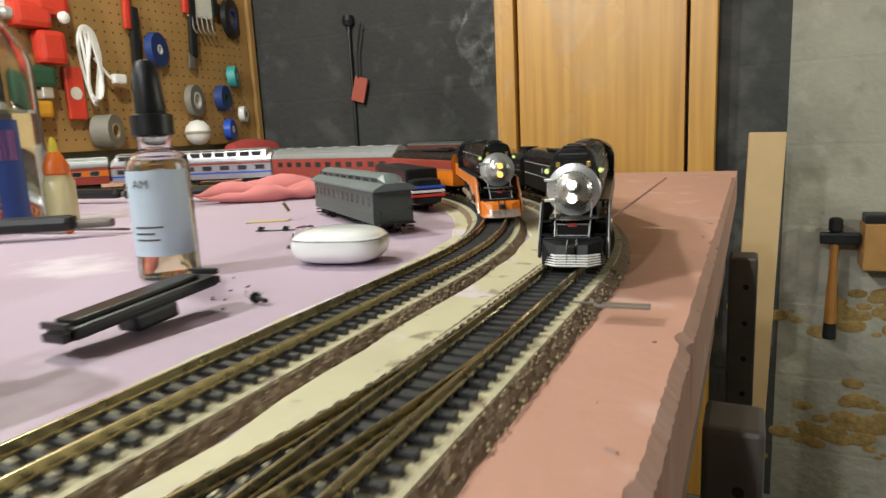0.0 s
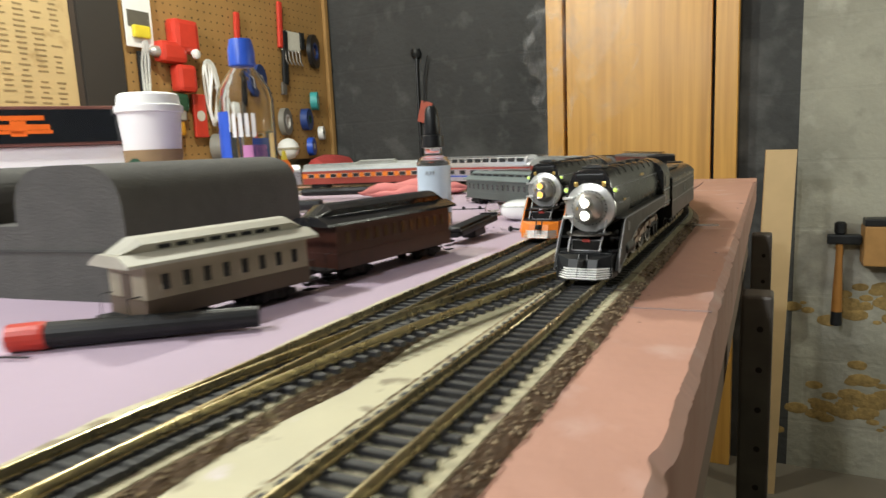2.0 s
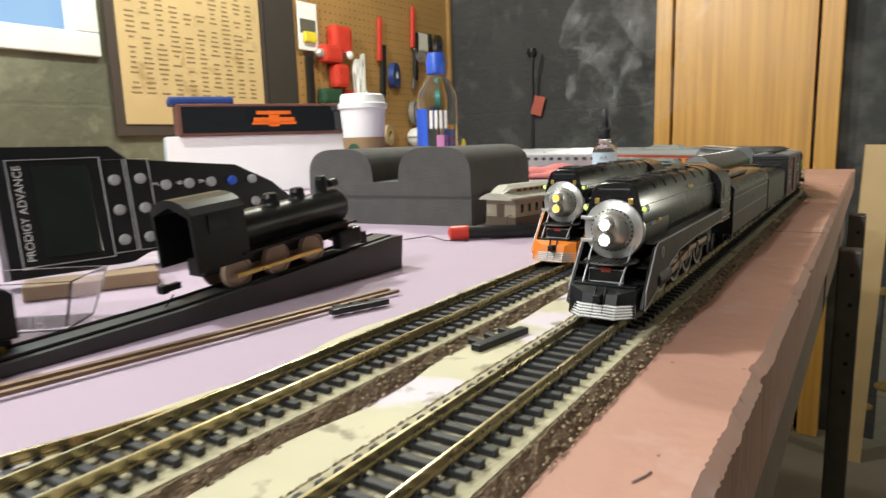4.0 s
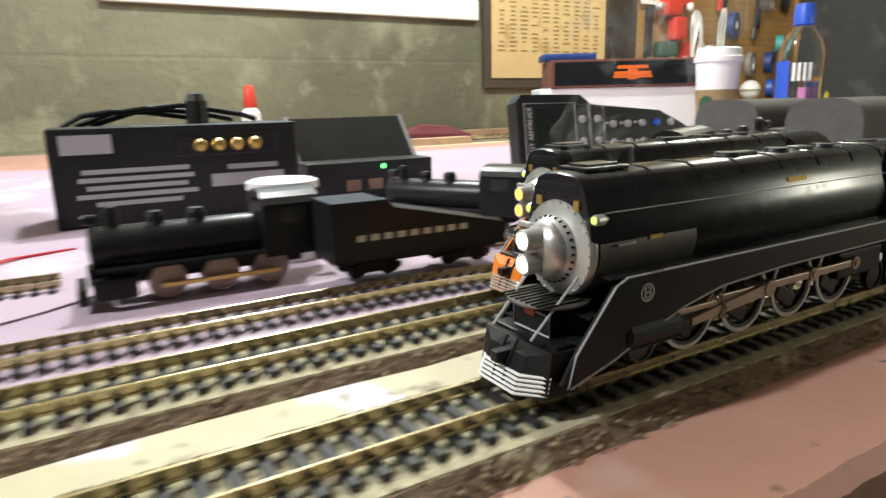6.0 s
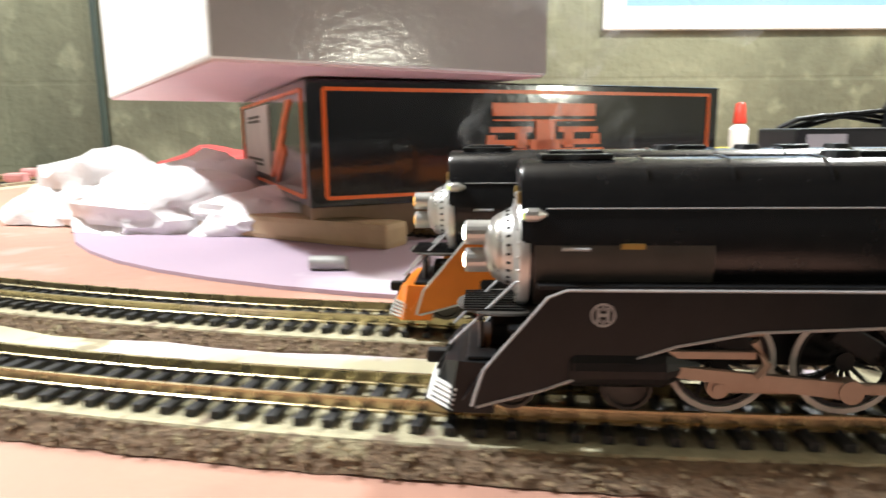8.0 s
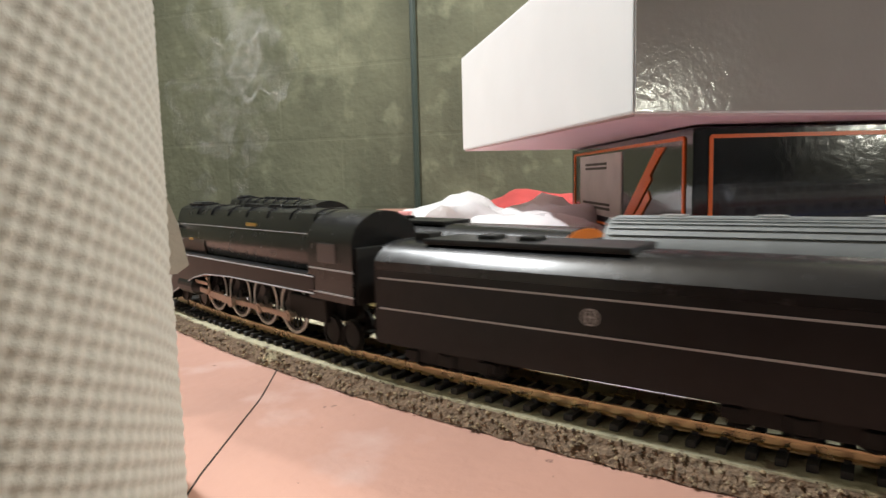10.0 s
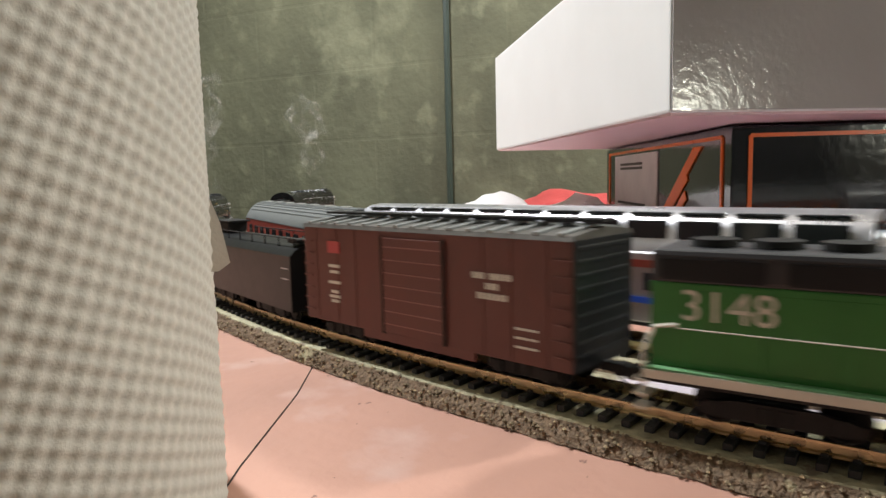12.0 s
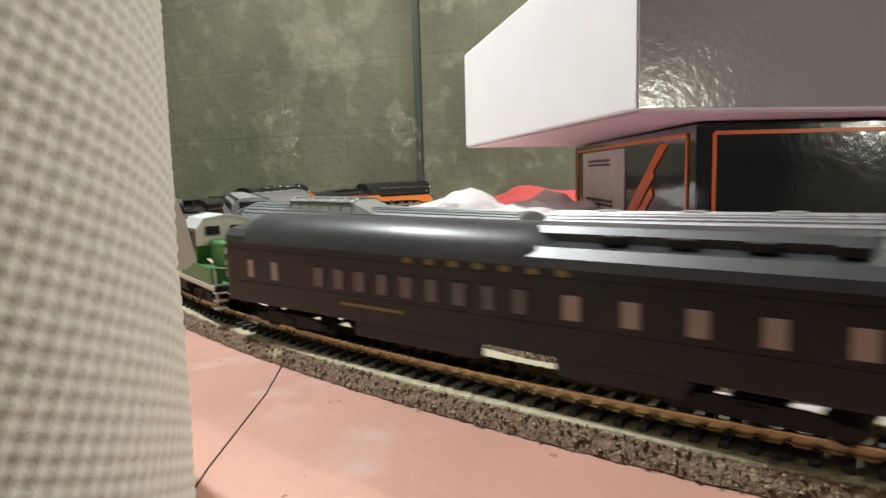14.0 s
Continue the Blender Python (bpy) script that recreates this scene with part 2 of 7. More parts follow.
def block_wall(name, col, stain, axis):
    """Painted concrete blocks: joints, stains and a rough face."""
    m = mat(name, col, 0.85, var=0.32, scale=3.0, bump=0, bscale=40)
    add_speckle(m, stain, 3.5, 0.56, 0.16)
    add_speckle(m, [c * 0.5 for c in col], 1.6, 0.52, 0.2)
    add_speckle(m, [(2 * c + s) / 3 for c, s in zip(col, stain)], 14, 0.56, 0.2)
    add_speckle(m, [c * 0.6 for c in col], 9, 0.58, 0.2)
    t = m.node_tree
    b = t.nodes["Principled BSDF"]
    tex = t.nodes.new("ShaderNodeTexCoord")
    mp = t.nodes.new("ShaderNodeMapping")
    mp.inputs["Rotation"].default_value = (radians(90), 0, 0) if axis == "y" else (radians(90), 0, radians(90))
    t.links.new(tex.outputs["Object"], mp.inputs["Vector"])
    sep = t.nodes.new("ShaderNodeSeparateXYZ")
    t.links.new(tex.outputs["Object"], sep.inputs[0])
    com = t.nodes.new("ShaderNodeCombineXYZ")
    t.links.new(sep.outputs["X" if axis == "y" else "Y"], com.inputs[0])
    t.links.new(sep.outputs["Z"], com.inputs[1])
    br = t.nodes.new("ShaderNodeTexBrick")
    br.inputs["Scale"].default_value = 1.0
    br.inputs["Brick Width"].default_value = 0.40
    br.inputs["Row Height"].default_value = 0.20
    br.inputs["Mortar Size"].default_value = 0.006
    br.inputs["Mortar Smooth"].default_value = 0.6
    t.links.new(com.outputs[0], br.inputs["Vector"])
    n = t.nodes.new("ShaderNodeTexNoise")
    n.inputs["Scale"].default_value = 45
    n.inputs["Detail"].default_value = 8
    t.links.new(tex.outputs["Object"], n.inputs["Vector"])
    add = t.nodes.new("ShaderNodeMath")
    add.operation = "MULTIPLY_ADD"
    add.inputs[1].default_value = -0.14
    t.links.new(br.outputs["Fac"], add.inputs[0])
    t.links.new(n.outputs["Fac"], add.inputs[2])
    bp = t.nodes.new("ShaderNodeBump")
    bp.inputs["Strength"].default_value = 0.5
    bp.inputs["Distance"].default_value = 0.009
    t.links.new(add.outputs[0], bp.inputs["Height"])
    t.links.new(bp.outputs["Normal"], b.inputs["Normal"])
    return m


DOORWOOD = wood_door()
WALL_DARK = block_wall("dark_grey_block", (0.050, 0.051, 0.051), (0.13, 0.13, 0.125), "y")
# WALL_MID's tones are raised to stand in for light on the right wall
WALL_MID = block_wall("worn_grey_block_lightened", (0.32, 0.31, 0.255), (0.54, 0.52, 0.45), "y")
WALL_GREY = block_wall("stained_grey_block", (0.155, 0.154, 0.098), (0.33, 0.328, 0.215), "x")
FLOORMAT = mat("concrete_floor", (0.16, 0.14, 0.11), 0.85, var=0.25, scale=4, bump=0.3, bscale=60)
CEIL = mat("dark_joist_ceiling", (0.20, 0.17, 0.13), 0.9, var=0.2, scale=5)


# ---------- mesh helpers: sizes in millimetres ----------
def part(name, bm, material, parent=None, label="", mm=True, smooth=False):
    if mm:
        bmesh.ops.scale(bm, vec=(0.001, 0.001, 0.001), verts=bm.verts)
    bmesh.ops.recalc_face_normals(bm, faces=bm.faces)
    me = bpy.data.meshes.new(name)
    bm.to_mesh(me)
    bm.free()
    me.materials.append(material)
    if smooth:
        me.shade_smooth()
        me.set_sharp_from_angle(angle=radians(35))
    ob = new(name, me)
    if parent:
        ob.parent = parent
    if label:
        ob["label"] = label
    return ob


def thing(name, label, category, m=None, group="", kind=""):
    ob = new(name)
    ob.empty_display_size = 0.02
    tagged(ob, label, category, group, kind)
    if m:
        ob.matrix_basis = m
    return ob


def cube(c, s, bevel=0.0, bm=None, rot=None):
    bm = bm or bmesh.new()
    r = bmesh.ops.create_cube(bm, size=1)
    vs = r["verts"]
    bmesh.ops.scale(bm, vec=s, verts=vs)
    if bevel:
        es = list({e for v in vs for e in v.link_edges})
        out = bmesh.ops.bevel(bm, geom=es, offset=bevel, segments=2, affect="EDGES", profile=0.6)
        vs = list({v for f in out["faces"] for v in f.verts} | {v for v in vs if v.is_valid})
    if rot:
        bmesh.ops.rotate(bm, cent=(0, 0, 0), matrix=rot.to_3x3(), verts=vs)
    bmesh.ops.translate(bm, vec=c, verts=vs)
    return bm


def cyl(a, b, r0, r1=None, seg=20, bm=None, caps=True):
    bm = bm or bmesh.new()
    a, b = Vector(a), Vector(b)
    q = (b - a).to_track_quat("Z", "Y").to_matrix().to_4x4()
    bmesh.ops.create_cone(bm, cap_ends=caps, segments=seg, radius1=r0, radius2=r0 if r1 is None else r1, depth=(b - a).length,
                          matrix=Matrix.Translation((a + b) / 2) @ q)
    return bm


def lathe(profile, axis="z", seg=28, bm=None, at=(0, 0, 0), loop=False):
    """Turns (radius, height) pairs round an axis; loop closes the profile into a hollow ring."""
    bm = bm or bmesh.new()
    rings = []
    for r, h in profile:
        ring = []
        for i in range(seg):
            a = 2 * math.pi * i / seg
            c, s = r * math.cos(a), r * math.sin(a)
            p = (c, s, h) if axis == "z" else ((h, c, s) if axis == "x" else (c, h, s))
            ring.append(bm.verts.new(Vector(p) + Vector(at)))
        rings.append(ring)
    for p, q in zip(rings, rings[1:]):
        for i in range(seg):
            j = (i + 1) % seg
            bm.faces.new((p[i], p[j], q[j], q[i]))
    if loop:
        p, q = rings[-1], rings[0]
        for i in range(seg):
            j = (i + 1) % seg
            bm.faces.new((p[i], p[j], q[j], q[i]))
    else:
        for ring in (rings[0], rings[-1]):
            bm.faces.new(ring)
    return bm


def prism(poly, x0, x1, axis="x", bm=None):
    """Draws a polygon out along an axis. The polygon is (y, z) for x, (x, z) for y and (x, y) for z."""
    bm = bm or bmesh.new()

    def v(p, h):
        return bm.verts.new((h, p[0], p[1]) if axis == "x" else ((p[0], h, p[1]) if axis == "y" else (p[0], p[1], h)))
    lo, hi = [v(p, x0) for p in poly], [v(p, x1) for p in poly]
    n = len(poly)
    for i in range(n):
        j = (i + 1) % n
        bm.faces.new((lo[i], lo[j], hi[j], hi[i]))
    bm.faces.new(lo)
    bm.faces.new(hi[::-1])
    return bm


def loft(sections, bm=None):
    """Joins rings of the same count of points."""
    bm = bm or bmesh.new()
    rings = [[bm.verts.new(p) for p in s] for s in sections]
    n = len(rings[0])
    for p, q in zip(rings, rings[1:]):
        for i in range(n):
            j = (i + 1) % n
            bm.faces.new((p[i], p[j], q[j], q[i]))
    bm.faces.new(rings[0])
    bm.faces.new(rings[-1][::-1])
    return bm


def tube(points, r, seg=6, bm=None):
    bm = bm or bmesh.new()
    pts = [Vector(p) for p in points]
    rings = []
    for i, p in enumerate(pts):
        d = (pts[min(i + 1, len(pts) - 1)] - pts[max(i - 1, 0)]).normalized()
        up = Vector((0, 0, 1)) if abs(d.z) < 0.9 else Vector((1, 0, 0))
        u = d.cross(up).normalized()
        w = u.cross(d)
        rings.append([p + (u * math.cos(2 * math.pi * k / seg) + w * math.sin(2 * math.pi * k / seg)) * r for k in range(seg)])
    return loft(rings, bm)


def roof_arc(w, z0, rise, n=10, power=2.4):
    """Points of a low arch from one eave to the other."""
    out = []
    for i in range(n + 1):
        u = -1 + 2 * i / n
        out.append((u * w, z0 + rise * (1 - abs(u) ** power)))
    return out


def words(body, size, m, material, parent, name="lettering", squeeze=1.0):
    """Flat lettering with the built-in font, as a mesh. size in mm."""
    cu = bpy.data.curves.new(name, "FONT")
    cu.body, cu.size, cu.align_x, cu.align_y, cu.extrude = body, size * 0.001, "CENTER", "CENTER", 0.00005
    tmp = new(name, cu)
    bpy.context.view_layer.update()
    me = bpy.data.meshes.new_from_object(tmp.evaluated_get(bpy.context.evaluated_depsgraph_get()))
    bpy.data.objects.remove(tmp)
    me.materials.clear()
    me.materials.append(material)
    ob = new(name, me)
    ob.matrix_basis = m @ Matrix.Diagonal((squeeze, 1, 1, 1))
    ob.parent = parent
    return ob


def smoke(name):
    """Thin smoke: mostly see-through, a little denser where the noise is."""
    m = bpy.data.materials.new(name)
    m.use_nodes = True
    t = m.node_tree
    t.nodes.remove(t.nodes["Principled BSDF"])
    out = t.nodes["Material Output"]
    dif, tra, clear = t.nodes.new("ShaderNodeBsdfDiffuse"), t.nodes.new("ShaderNodeBsdfTranslucent"), t.nodes.new("ShaderNodeBsdfTransparent")
    dif.inputs[0].default_value = tra.inputs[0].default_value = (0.85, 0.85, 0.84, 1)
    half, mix = t.nodes.new("ShaderNodeMixShader"), t.nodes.new("ShaderNodeMixShader")
    t.links.new(dif.outputs[0], half.inputs[1])
    t.links.new(tra.outputs[0], half.inputs[2])
    tex = t.nodes.new("ShaderNodeTexCoord")
    n = t.nodes.new("ShaderNodeTexNoise")
    n.inputs["Scale"].default_value = 38
    n.inputs["Detail"].default_value = 3
    n.inputs["Distortion"].default_value = 1.2
    t.links.new(tex.outputs["Object"], n.inputs["Vector"])
    r = t.nodes.new("ShaderNodeMapRange")
    r.inputs[1].default_value, r.inputs[2].default_value, r.inputs[3].default_value, r.inputs[4].default_value = 0.46, 0.80, 0.0, 0.15
    t.links.new(n.outputs["Fac"], r.inputs[0])
    t.links.new(r.outputs[0], mix.inputs[0])
    t.links.new(clear.outputs[0], mix.inputs[1])
    t.links.new(half.outputs[0], mix.inputs[2])
    t.links.new(mix.outputs[0], out.inputs[0])
    return m


SMOKE = smoke("thin_grey_smoke")


# ---------- the room ----------
TABLE_EDGE = 0.064
FLOOR_Z = -0.95


def slab(name, x0, x1, y0, y1, z0, z1, material, label="", category="", kind="structure"):
    ob = part(name, cube(((x0 + x1) / 2, (y0 + y1) / 2, (z0 + z1) / 2), (x1 - x0, y1 - y0, z1 - z0)), material, mm=False)
    return tagged(ob, label, category, kind=kind)


WALL_X, DOOR_Y = -1.50, 1.80
slab("floor", -1.5, 2.2, -3.4, 2.12, FLOOR_Z - 0.1, FLOOR_Z, FLOORMAT, "bare concrete basement floor", "floor")
slab("ceiling", -1.7, 2.4, -3.6, 2.3, 1.42, 1.5, CEIL, "dark basement ceiling", "ceiling")
slab("wall_east", 2.2, 2.4, -3.4, 2.12, FLOOR_Z, 1.42, WALL_DARK, "dark grey block wall", "wall")
slab("wall_south", -1.7, 2.4, -3.6, -3.4, FLOOR_Z, 1.42, WALL_GREY, "stained grey block wall", "wall")
slab("wall_north_right", 0.16, 2.4, DOOR_Y, DOOR_Y + 0.2, FLOOR_Z, 1.42, WALL_MID, "worn grey block wall with pale stains, lightened in colour as if lit", "wall")
slab("wall_north", -1.7, 0.16, DOOR_Y, DOOR_Y + 0.2, FLOOR_Z, 1.42, WALL_DARK, "dark grey painted block wall with pale stains", "wall")
# the window wall, with the opening cut out
WY0, WY1, WZ0, WZ1 = -0.76, 0.215, 0.315, 0.95
slab("wall_west_below", WALL_X - 0.2, WALL_X, -3.4, 2.12, FLOOR_Z, WZ0, WALL_GREY, "stained grey block wall under the window", "wall")
slab("wall_west_above", WALL_X - 0.2, WALL_X, -3.4, 2.12, WZ1, 1.42, WALL_GREY, "stained grey block wall over the window", "wall")
slab("wall_west_south", WALL_X - 0.2, WALL_X, -3.4, WY0, WZ0, WZ1, WALL_GREY, "stained grey block wall", "wall")
slab("wall_west_north", WALL_X - 0.2, WALL_X, WY1, 2.12, WZ0, WZ1, WALL_GREY, "stained grey block wall", "wall")

win = thing("window_1", "white-framed basement window with bluish daylight", "window", kind="structure")
bm = bmesh.new()
fw = 0.055
for y0, y1, z0, z1 in ((WY0, WY1, WZ0, WZ0 + fw), (WY0, WY1, WZ1 - fw, WZ1), (WY0, WY0 + fw, WZ0 + fw, WZ1 - fw), (WY1 - fw, WY1, WZ0 + fw, WZ1 - fw)):
    cube((WALL_X - 0.02, (y0 + y1) / 2, (z0 + z1) / 2), (0.07, y1 - y0, z1 - z0), 0.004, bm)
part("window_frame", bm, GREYFRAME, win, mm=False)
part("pane", cube((WALL_X - 0.04, (WY0 + WY1) / 2, (WZ0 + WZ1) / 2), (0.006, WY1 - WY0 - 0.1, WZ1 - WZ0 - 0.1)), SKYPANE, win, "pane bright with blue daylight", mm=False)

# pipe or cable down the wall
t = part("wall_cable", tube([(WALL_X + 0.012, -1.97, z) for z in (-0.3, 0.1, 0.5, 0.9, 1.4)], 0.009), mat("dark_green_conduit", (0.03, 0.045, 0.035), 0.5), mm=False)
tagged(t, "thin dark conduit running down the block wall", "conduit", kind="structure")

# door
door = thing("door_1", "honey-coloured wood veneer door in a plain frame", "door", kind="structure")
DX0, DX1 = -0.53, 0.0
part("door_leaf", cube(((DX0 + DX1) / 2 - 0.03, DOOR_Y - 0.03, 0.05), (DX1 - DX0 - 0.09, 0.04, 2.0), 0.002), DOORWOOD, door, mm=False)
part("door_frame_right", cube((DX1 - 0.033, DOOR_Y - 0.04, 0.06), (0.062, 0.07, 2.02), 0.003), DOORWOOD, door, mm=False)
part("door_frame_left", cube((DX0 - 0.02, DOOR_Y - 0.035, 0.06), (0.055, 0.06, 2.02), 0.003), DOORWOOD, door, mm=False)
part("hinge", cyl((DX1 - 0.07, DOOR_Y - 0.065, 0.50), (DX1 - 0.07, DOOR_Y - 0.065, 0.60), 0.007), STEELPOST, door, mm=False)

# ---------- the table ----------
random.seed(4)


def ragged_board(name, x0, x1, y0, y1, z0, z1, material, jag, label):
    """A foam board with a torn long edge at x1."""
    bm = bmesh.new()
    n = 1500
    rows = []
    for i in range(n + 1):
        y = y0 + (y1 - y0) * i / n
        j = jag * (0.5 * noise.noise((y * 60, 0, 0)) + 0.5 * noise.noise((y * 420, 3, 0))) - 0.006 * max(0, noise.noise((y * 45, 5, 0)) - 0.3)
        k = jag * 0.6 * noise.noise((y * 22, 9, 0))
        ring = [(x0, z0), (x0, z1), (x1 + j - 0.004, z1), (x1 + j, z1 - 0.004), (x1 + j * 0.5 + k * 0.6, (z0 + z1) / 2), (x1 + k * 0.3, z0)]
        rows.append([(x, y, z) for x, z in ring])
    loft(rows, bm)
    ob = part(name, bm, material, mm=False, smooth=True)
    return tagged(ob, label, "board", kind="structure")


ragged_board("table_front_board", -0.022, TABLE_EDGE, -1.10, 0.905, -0.045, -0.0005, SALMON, 0.0015, "salmon pink foam board with a torn edge")
slab("table_end_board", -0.92, 0.16, -2.06, -1.1012, -0.045, -0.001, SALMON, "salmon pink foam board at the end of the table", "board")
slab("table_back_board", -1.46, -0.9212, -2.06, 0.9, -0.045, -0.0006, SALMON, "salmon pink foam board along the wall", "board")
slab("table_top_board", -0.92, -0.0225, -1.1, 0.90, -0.045, 0.0, FOAM, "lavender pink foam insulation board covering the table", "board")
slab("table_far_board", -1.46, TABLE_EDGE, 0.9062, 1.02, -0.045, -0.0008, SALMON, "salmon pink foam board at the far end", "board")
slab("table_frame", -1.45, TABLE_EDGE - 0.012, -1.98, 1.0, -0.15, -0.0455, mat("plywood_fascia", (0.22, 0.15, 0.11), 0.8, var=0.2, scale=20, bump=0.3), "plywood frame under the foam boards", "table frame")

# salmon board outside the far curve
corner = [(-0.565 + 0.585 * math.cos(radians(a)), 0.27 + 0.585 * math.sin(radians(a))) for a in range(22, 91, 4)]
corner = [(-0.0226, 0.47)] + [p for p in corner if p[0] < -0.0226] + [(-0.565, 0.8995), (-0.0226, 0.8995)]
tagged(part("table_corner_board", prism(corner, -0.002, 0.0012, "z"), SALMON, mm=False), "salmon pink foam board outside the far track curve", "board", kind="structure")

# lavender paint patch spreading over the end board inside the curve
bm = bmesh.new()
n = 60
lo, hi = [], []
for i in range(n):
    a = 2 * math.pi * i / n
    r = 1 + 0.06 * noise.noise((math.cos(a) * 2, math.sin(a) * 2, 5))
    x, y = -0.60 + 0.47 * r * math.cos(a), -1.12 + 0.42 * r * math.sin(a)
    lo.append((x, y, -0.0009))
    hi.append((x, y, 0.0011))
loft([lo, hi], bm)
tagged(part("lavender_board_end", bm, FOAM, mm=False), "lavender pink foam inside the track curve", "board", kind="structure")

# seams and cracks in the end board
for pts in ([(-0.085, -1.462), (-0.04, -1.441), (0.018, -1.419), (0.15, -1.36)],):
    tagged(part("board_seam", tube([(x, y, -0.0009) for x, y in pts], 0.0003, 5), HOLE, mm=False), "dark seam between foam boards", "seam", kind="structure")
random.seed(11)
for k in range(26):
    x, y = random.uniform(-0.03, 0.055), random.uniform(-1.45, 0.5)
    L = random.uniform(0.0008, 0.004)
    a = random.uniform(0, 3.1)
    pts = [(x + L * u * math.cos(a) + 0.002 * noise.noise((u * 3, k, 0)), y + L * u * math.sin(a), -0.0003) for u in (-1, -0.4, 0.3, 1)]
    if x > 0.024:
        tagged(part("foam_gouge", tube(pts, 0.00045, 5), FOAM_EDGE, mm=False), "small dark gouge in the salmon foam", "gouge", kind="structure")
for y in (-0.055, -0.62):
    tagged(part("board_crack", tube([(x, y + 0.004 * noise.noise((x * 60, y, 0)), -0.0004) for x in (0.02, 0.03, 0.04, 0.05, 0.062)], 0.0006, 5), FOAM_EDGE, mm=False), "hairline crack across the foam board", "crack", kind="structure")

# table legs and brackets seen beyond the edge
for y in (0.30, 0.72):
    leg = thing("table_leg", "brown steel table leg bracket with bolt holes", "table leg", kind="structure")
    part("post", cube((TABLE_EDGE + 0.014, y, -0.468), (0.028, 0.034, 0.80), 0.003), STEELPOST, leg, mm=False)
    for z in (-0.10, -0.14, -0.18, -0.22, -0.26):
        part("bolt", cyl((TABLE_EDGE + 0.017, y - 0.0155, z), (TABLE_EDGE + 0.017, y - 0.0175, z), 0.003, seg=8), HOLE, leg, mm=False)

plank = thing("pine_plank", "pale pine plank leaning beside the block wall", "plank")
bm = cube((0, 0, 0), (0.075, 0.02, 1.0), 0.002)
p = part("board", bm, PINE, plank, mm=False)
plank.matrix_basis = pose(0.10, 1.60, -0.46, 0, 1.5, 6)

ham = thing("hammer", "black-headed hammer with a brown wooden handle hanging on the wall", "hammer", pose(0.27, DOOR_Y - 0.06, -0.28))
part("handle", lathe([(11, -160), (14, -150), (12, -80), (9, 0), (9, 70)]), mat("amber_handle", (0.34, 0.15, 0.035), 0.4), ham, smooth=True)
part("grip", lathe([(14, -190), (15, -185), (14, -150)]), BLACKPLASTIC, ham)
part("head", cube((10, 0, 60), (84, 26, 28), 5), BLACKPLASTIC, ham)
part("face", lathe([(11, 74), (15, 80), (15, 105), (10, 110)]), BLACKPLASTIC, ham)
blk = thing("wall_block", "small varnished wooden block fixed to the wall", "block", pose(0.40, DOOR_Y - 0.05, -0.235))
part("wood", cube((0, 0, 0), (150, 90, 110), 4), mat("varnished_block", (0.36, 0.19, 0.06), 0.5), blk)
part("clamp", cube((-20, -10, 65), (110, 60, 22), 4), BLACKPLASTIC, blk)
patch = thing("wall_foam_patch", "ochre expanding-foam stains along the block wall joint", "stain", kind="structure")
random.seed(5)
for k in range(130):
    x = random.gauss(0.42, 0.13) if k % 3 else random.uniform(0.24, 0.75)
    z = -0.42 + random.gauss(0, 0.03) if k % 2 else -0.72 + random.gauss(0, 0.05)
    bm = bmesh.new()
    bmesh.ops.create_icosphere(bm, subdivisions=2, radius=random.uniform(0.006, 0.024), matrix=Matrix.Translation((x, DOOR_Y + 0.0, z)) @ Matrix.Diagonal((1.5, 0.10, 0.8, 1)))
    part("foam_blob", bm, mat("ochre_foam", (0.30, 0.20, 0.07), 0.95, var=0.4, scale=60, bump=0.8, bscale=120, depth=0.003) if k == 0 else bpy.data.materials["ochre_foam"], patch, mm=False)

# ---------- tracks ----------

RAIL_TOP = 0.011
INNER = 0.069


def run_line(steps, start, ds=0.004):
    """Points and headings of straights and right-hand arcs, from a start (x, y, heading in degrees from +x)."""
    x, y, h = start
    h = radians(h)
    pts = [(x, y, h)]
    for kind, length, radius in steps:
        n = max(2, round(length / ds))
        d = length / n
        for _ in range(n):
            k = 0 if kind == "straight" else -1 / radius
            x += d * math.cos(h + k * d / 2)
            y += d * math.sin(h + k * d / 2)
            h += k * d
            pts.append((x, y, h))
    return np.array(pts)


R_FAR, R_A, R_B, R_C = 0.565, 1.10, 0.74, 0.30
loop = run_line([("straight", 0.97, 0), ("arc", math.pi * R_FAR, R_FAR), ("straight", 1.27, 0), ("arc", radians(30) * R_A, R_A),
                 ("arc", radians(100) * R_B, R_B), ("arc", radians(50) * R_C, R_C), ("straight", 0.35, 0)], (-1.13, -0.70, 90))


def offset_line(line, d):
    """The same line, d metres to its right."""
    out = line.copy()
    out[:, 0] += d * np.sin(line[:, 2])
    out[:, 1] -= d * np.cos(line[:, 2])
    return out


class Way:
    """A track's middle line with its length, counted from y = 0 on the near straight."""

    def __init__(self, line, counted=True):
        self.line = line
        self.s = np.concatenate([[0], np.cumsum(np.hypot(np.diff(line[:, 0]), np.diff(line[:, 1])))])
        near = [i for i in range(len(line) - 1) if line[i, 1] >= 0 > line[i + 1, 1]]
        if near and counted:
            i = near[0]
            f = line[i, 1] / (line[i, 1] - line[i + 1, 1])
            self.s = self.s - (self.s[i] + f * (self.s[i + 1] - self.s[i]))

    def at(self, s):
        return Vector((np.interp(s, self.s, self.line[:, 0]), np.interp(s, self.s, self.line[:, 1])))

    def heading(self, s):
        return float(np.interp(s, self.s, self.line[:, 2]))


OUTER_WAY, INNER_WAY = Way(loop), Way(offset_line(loop, INNER))


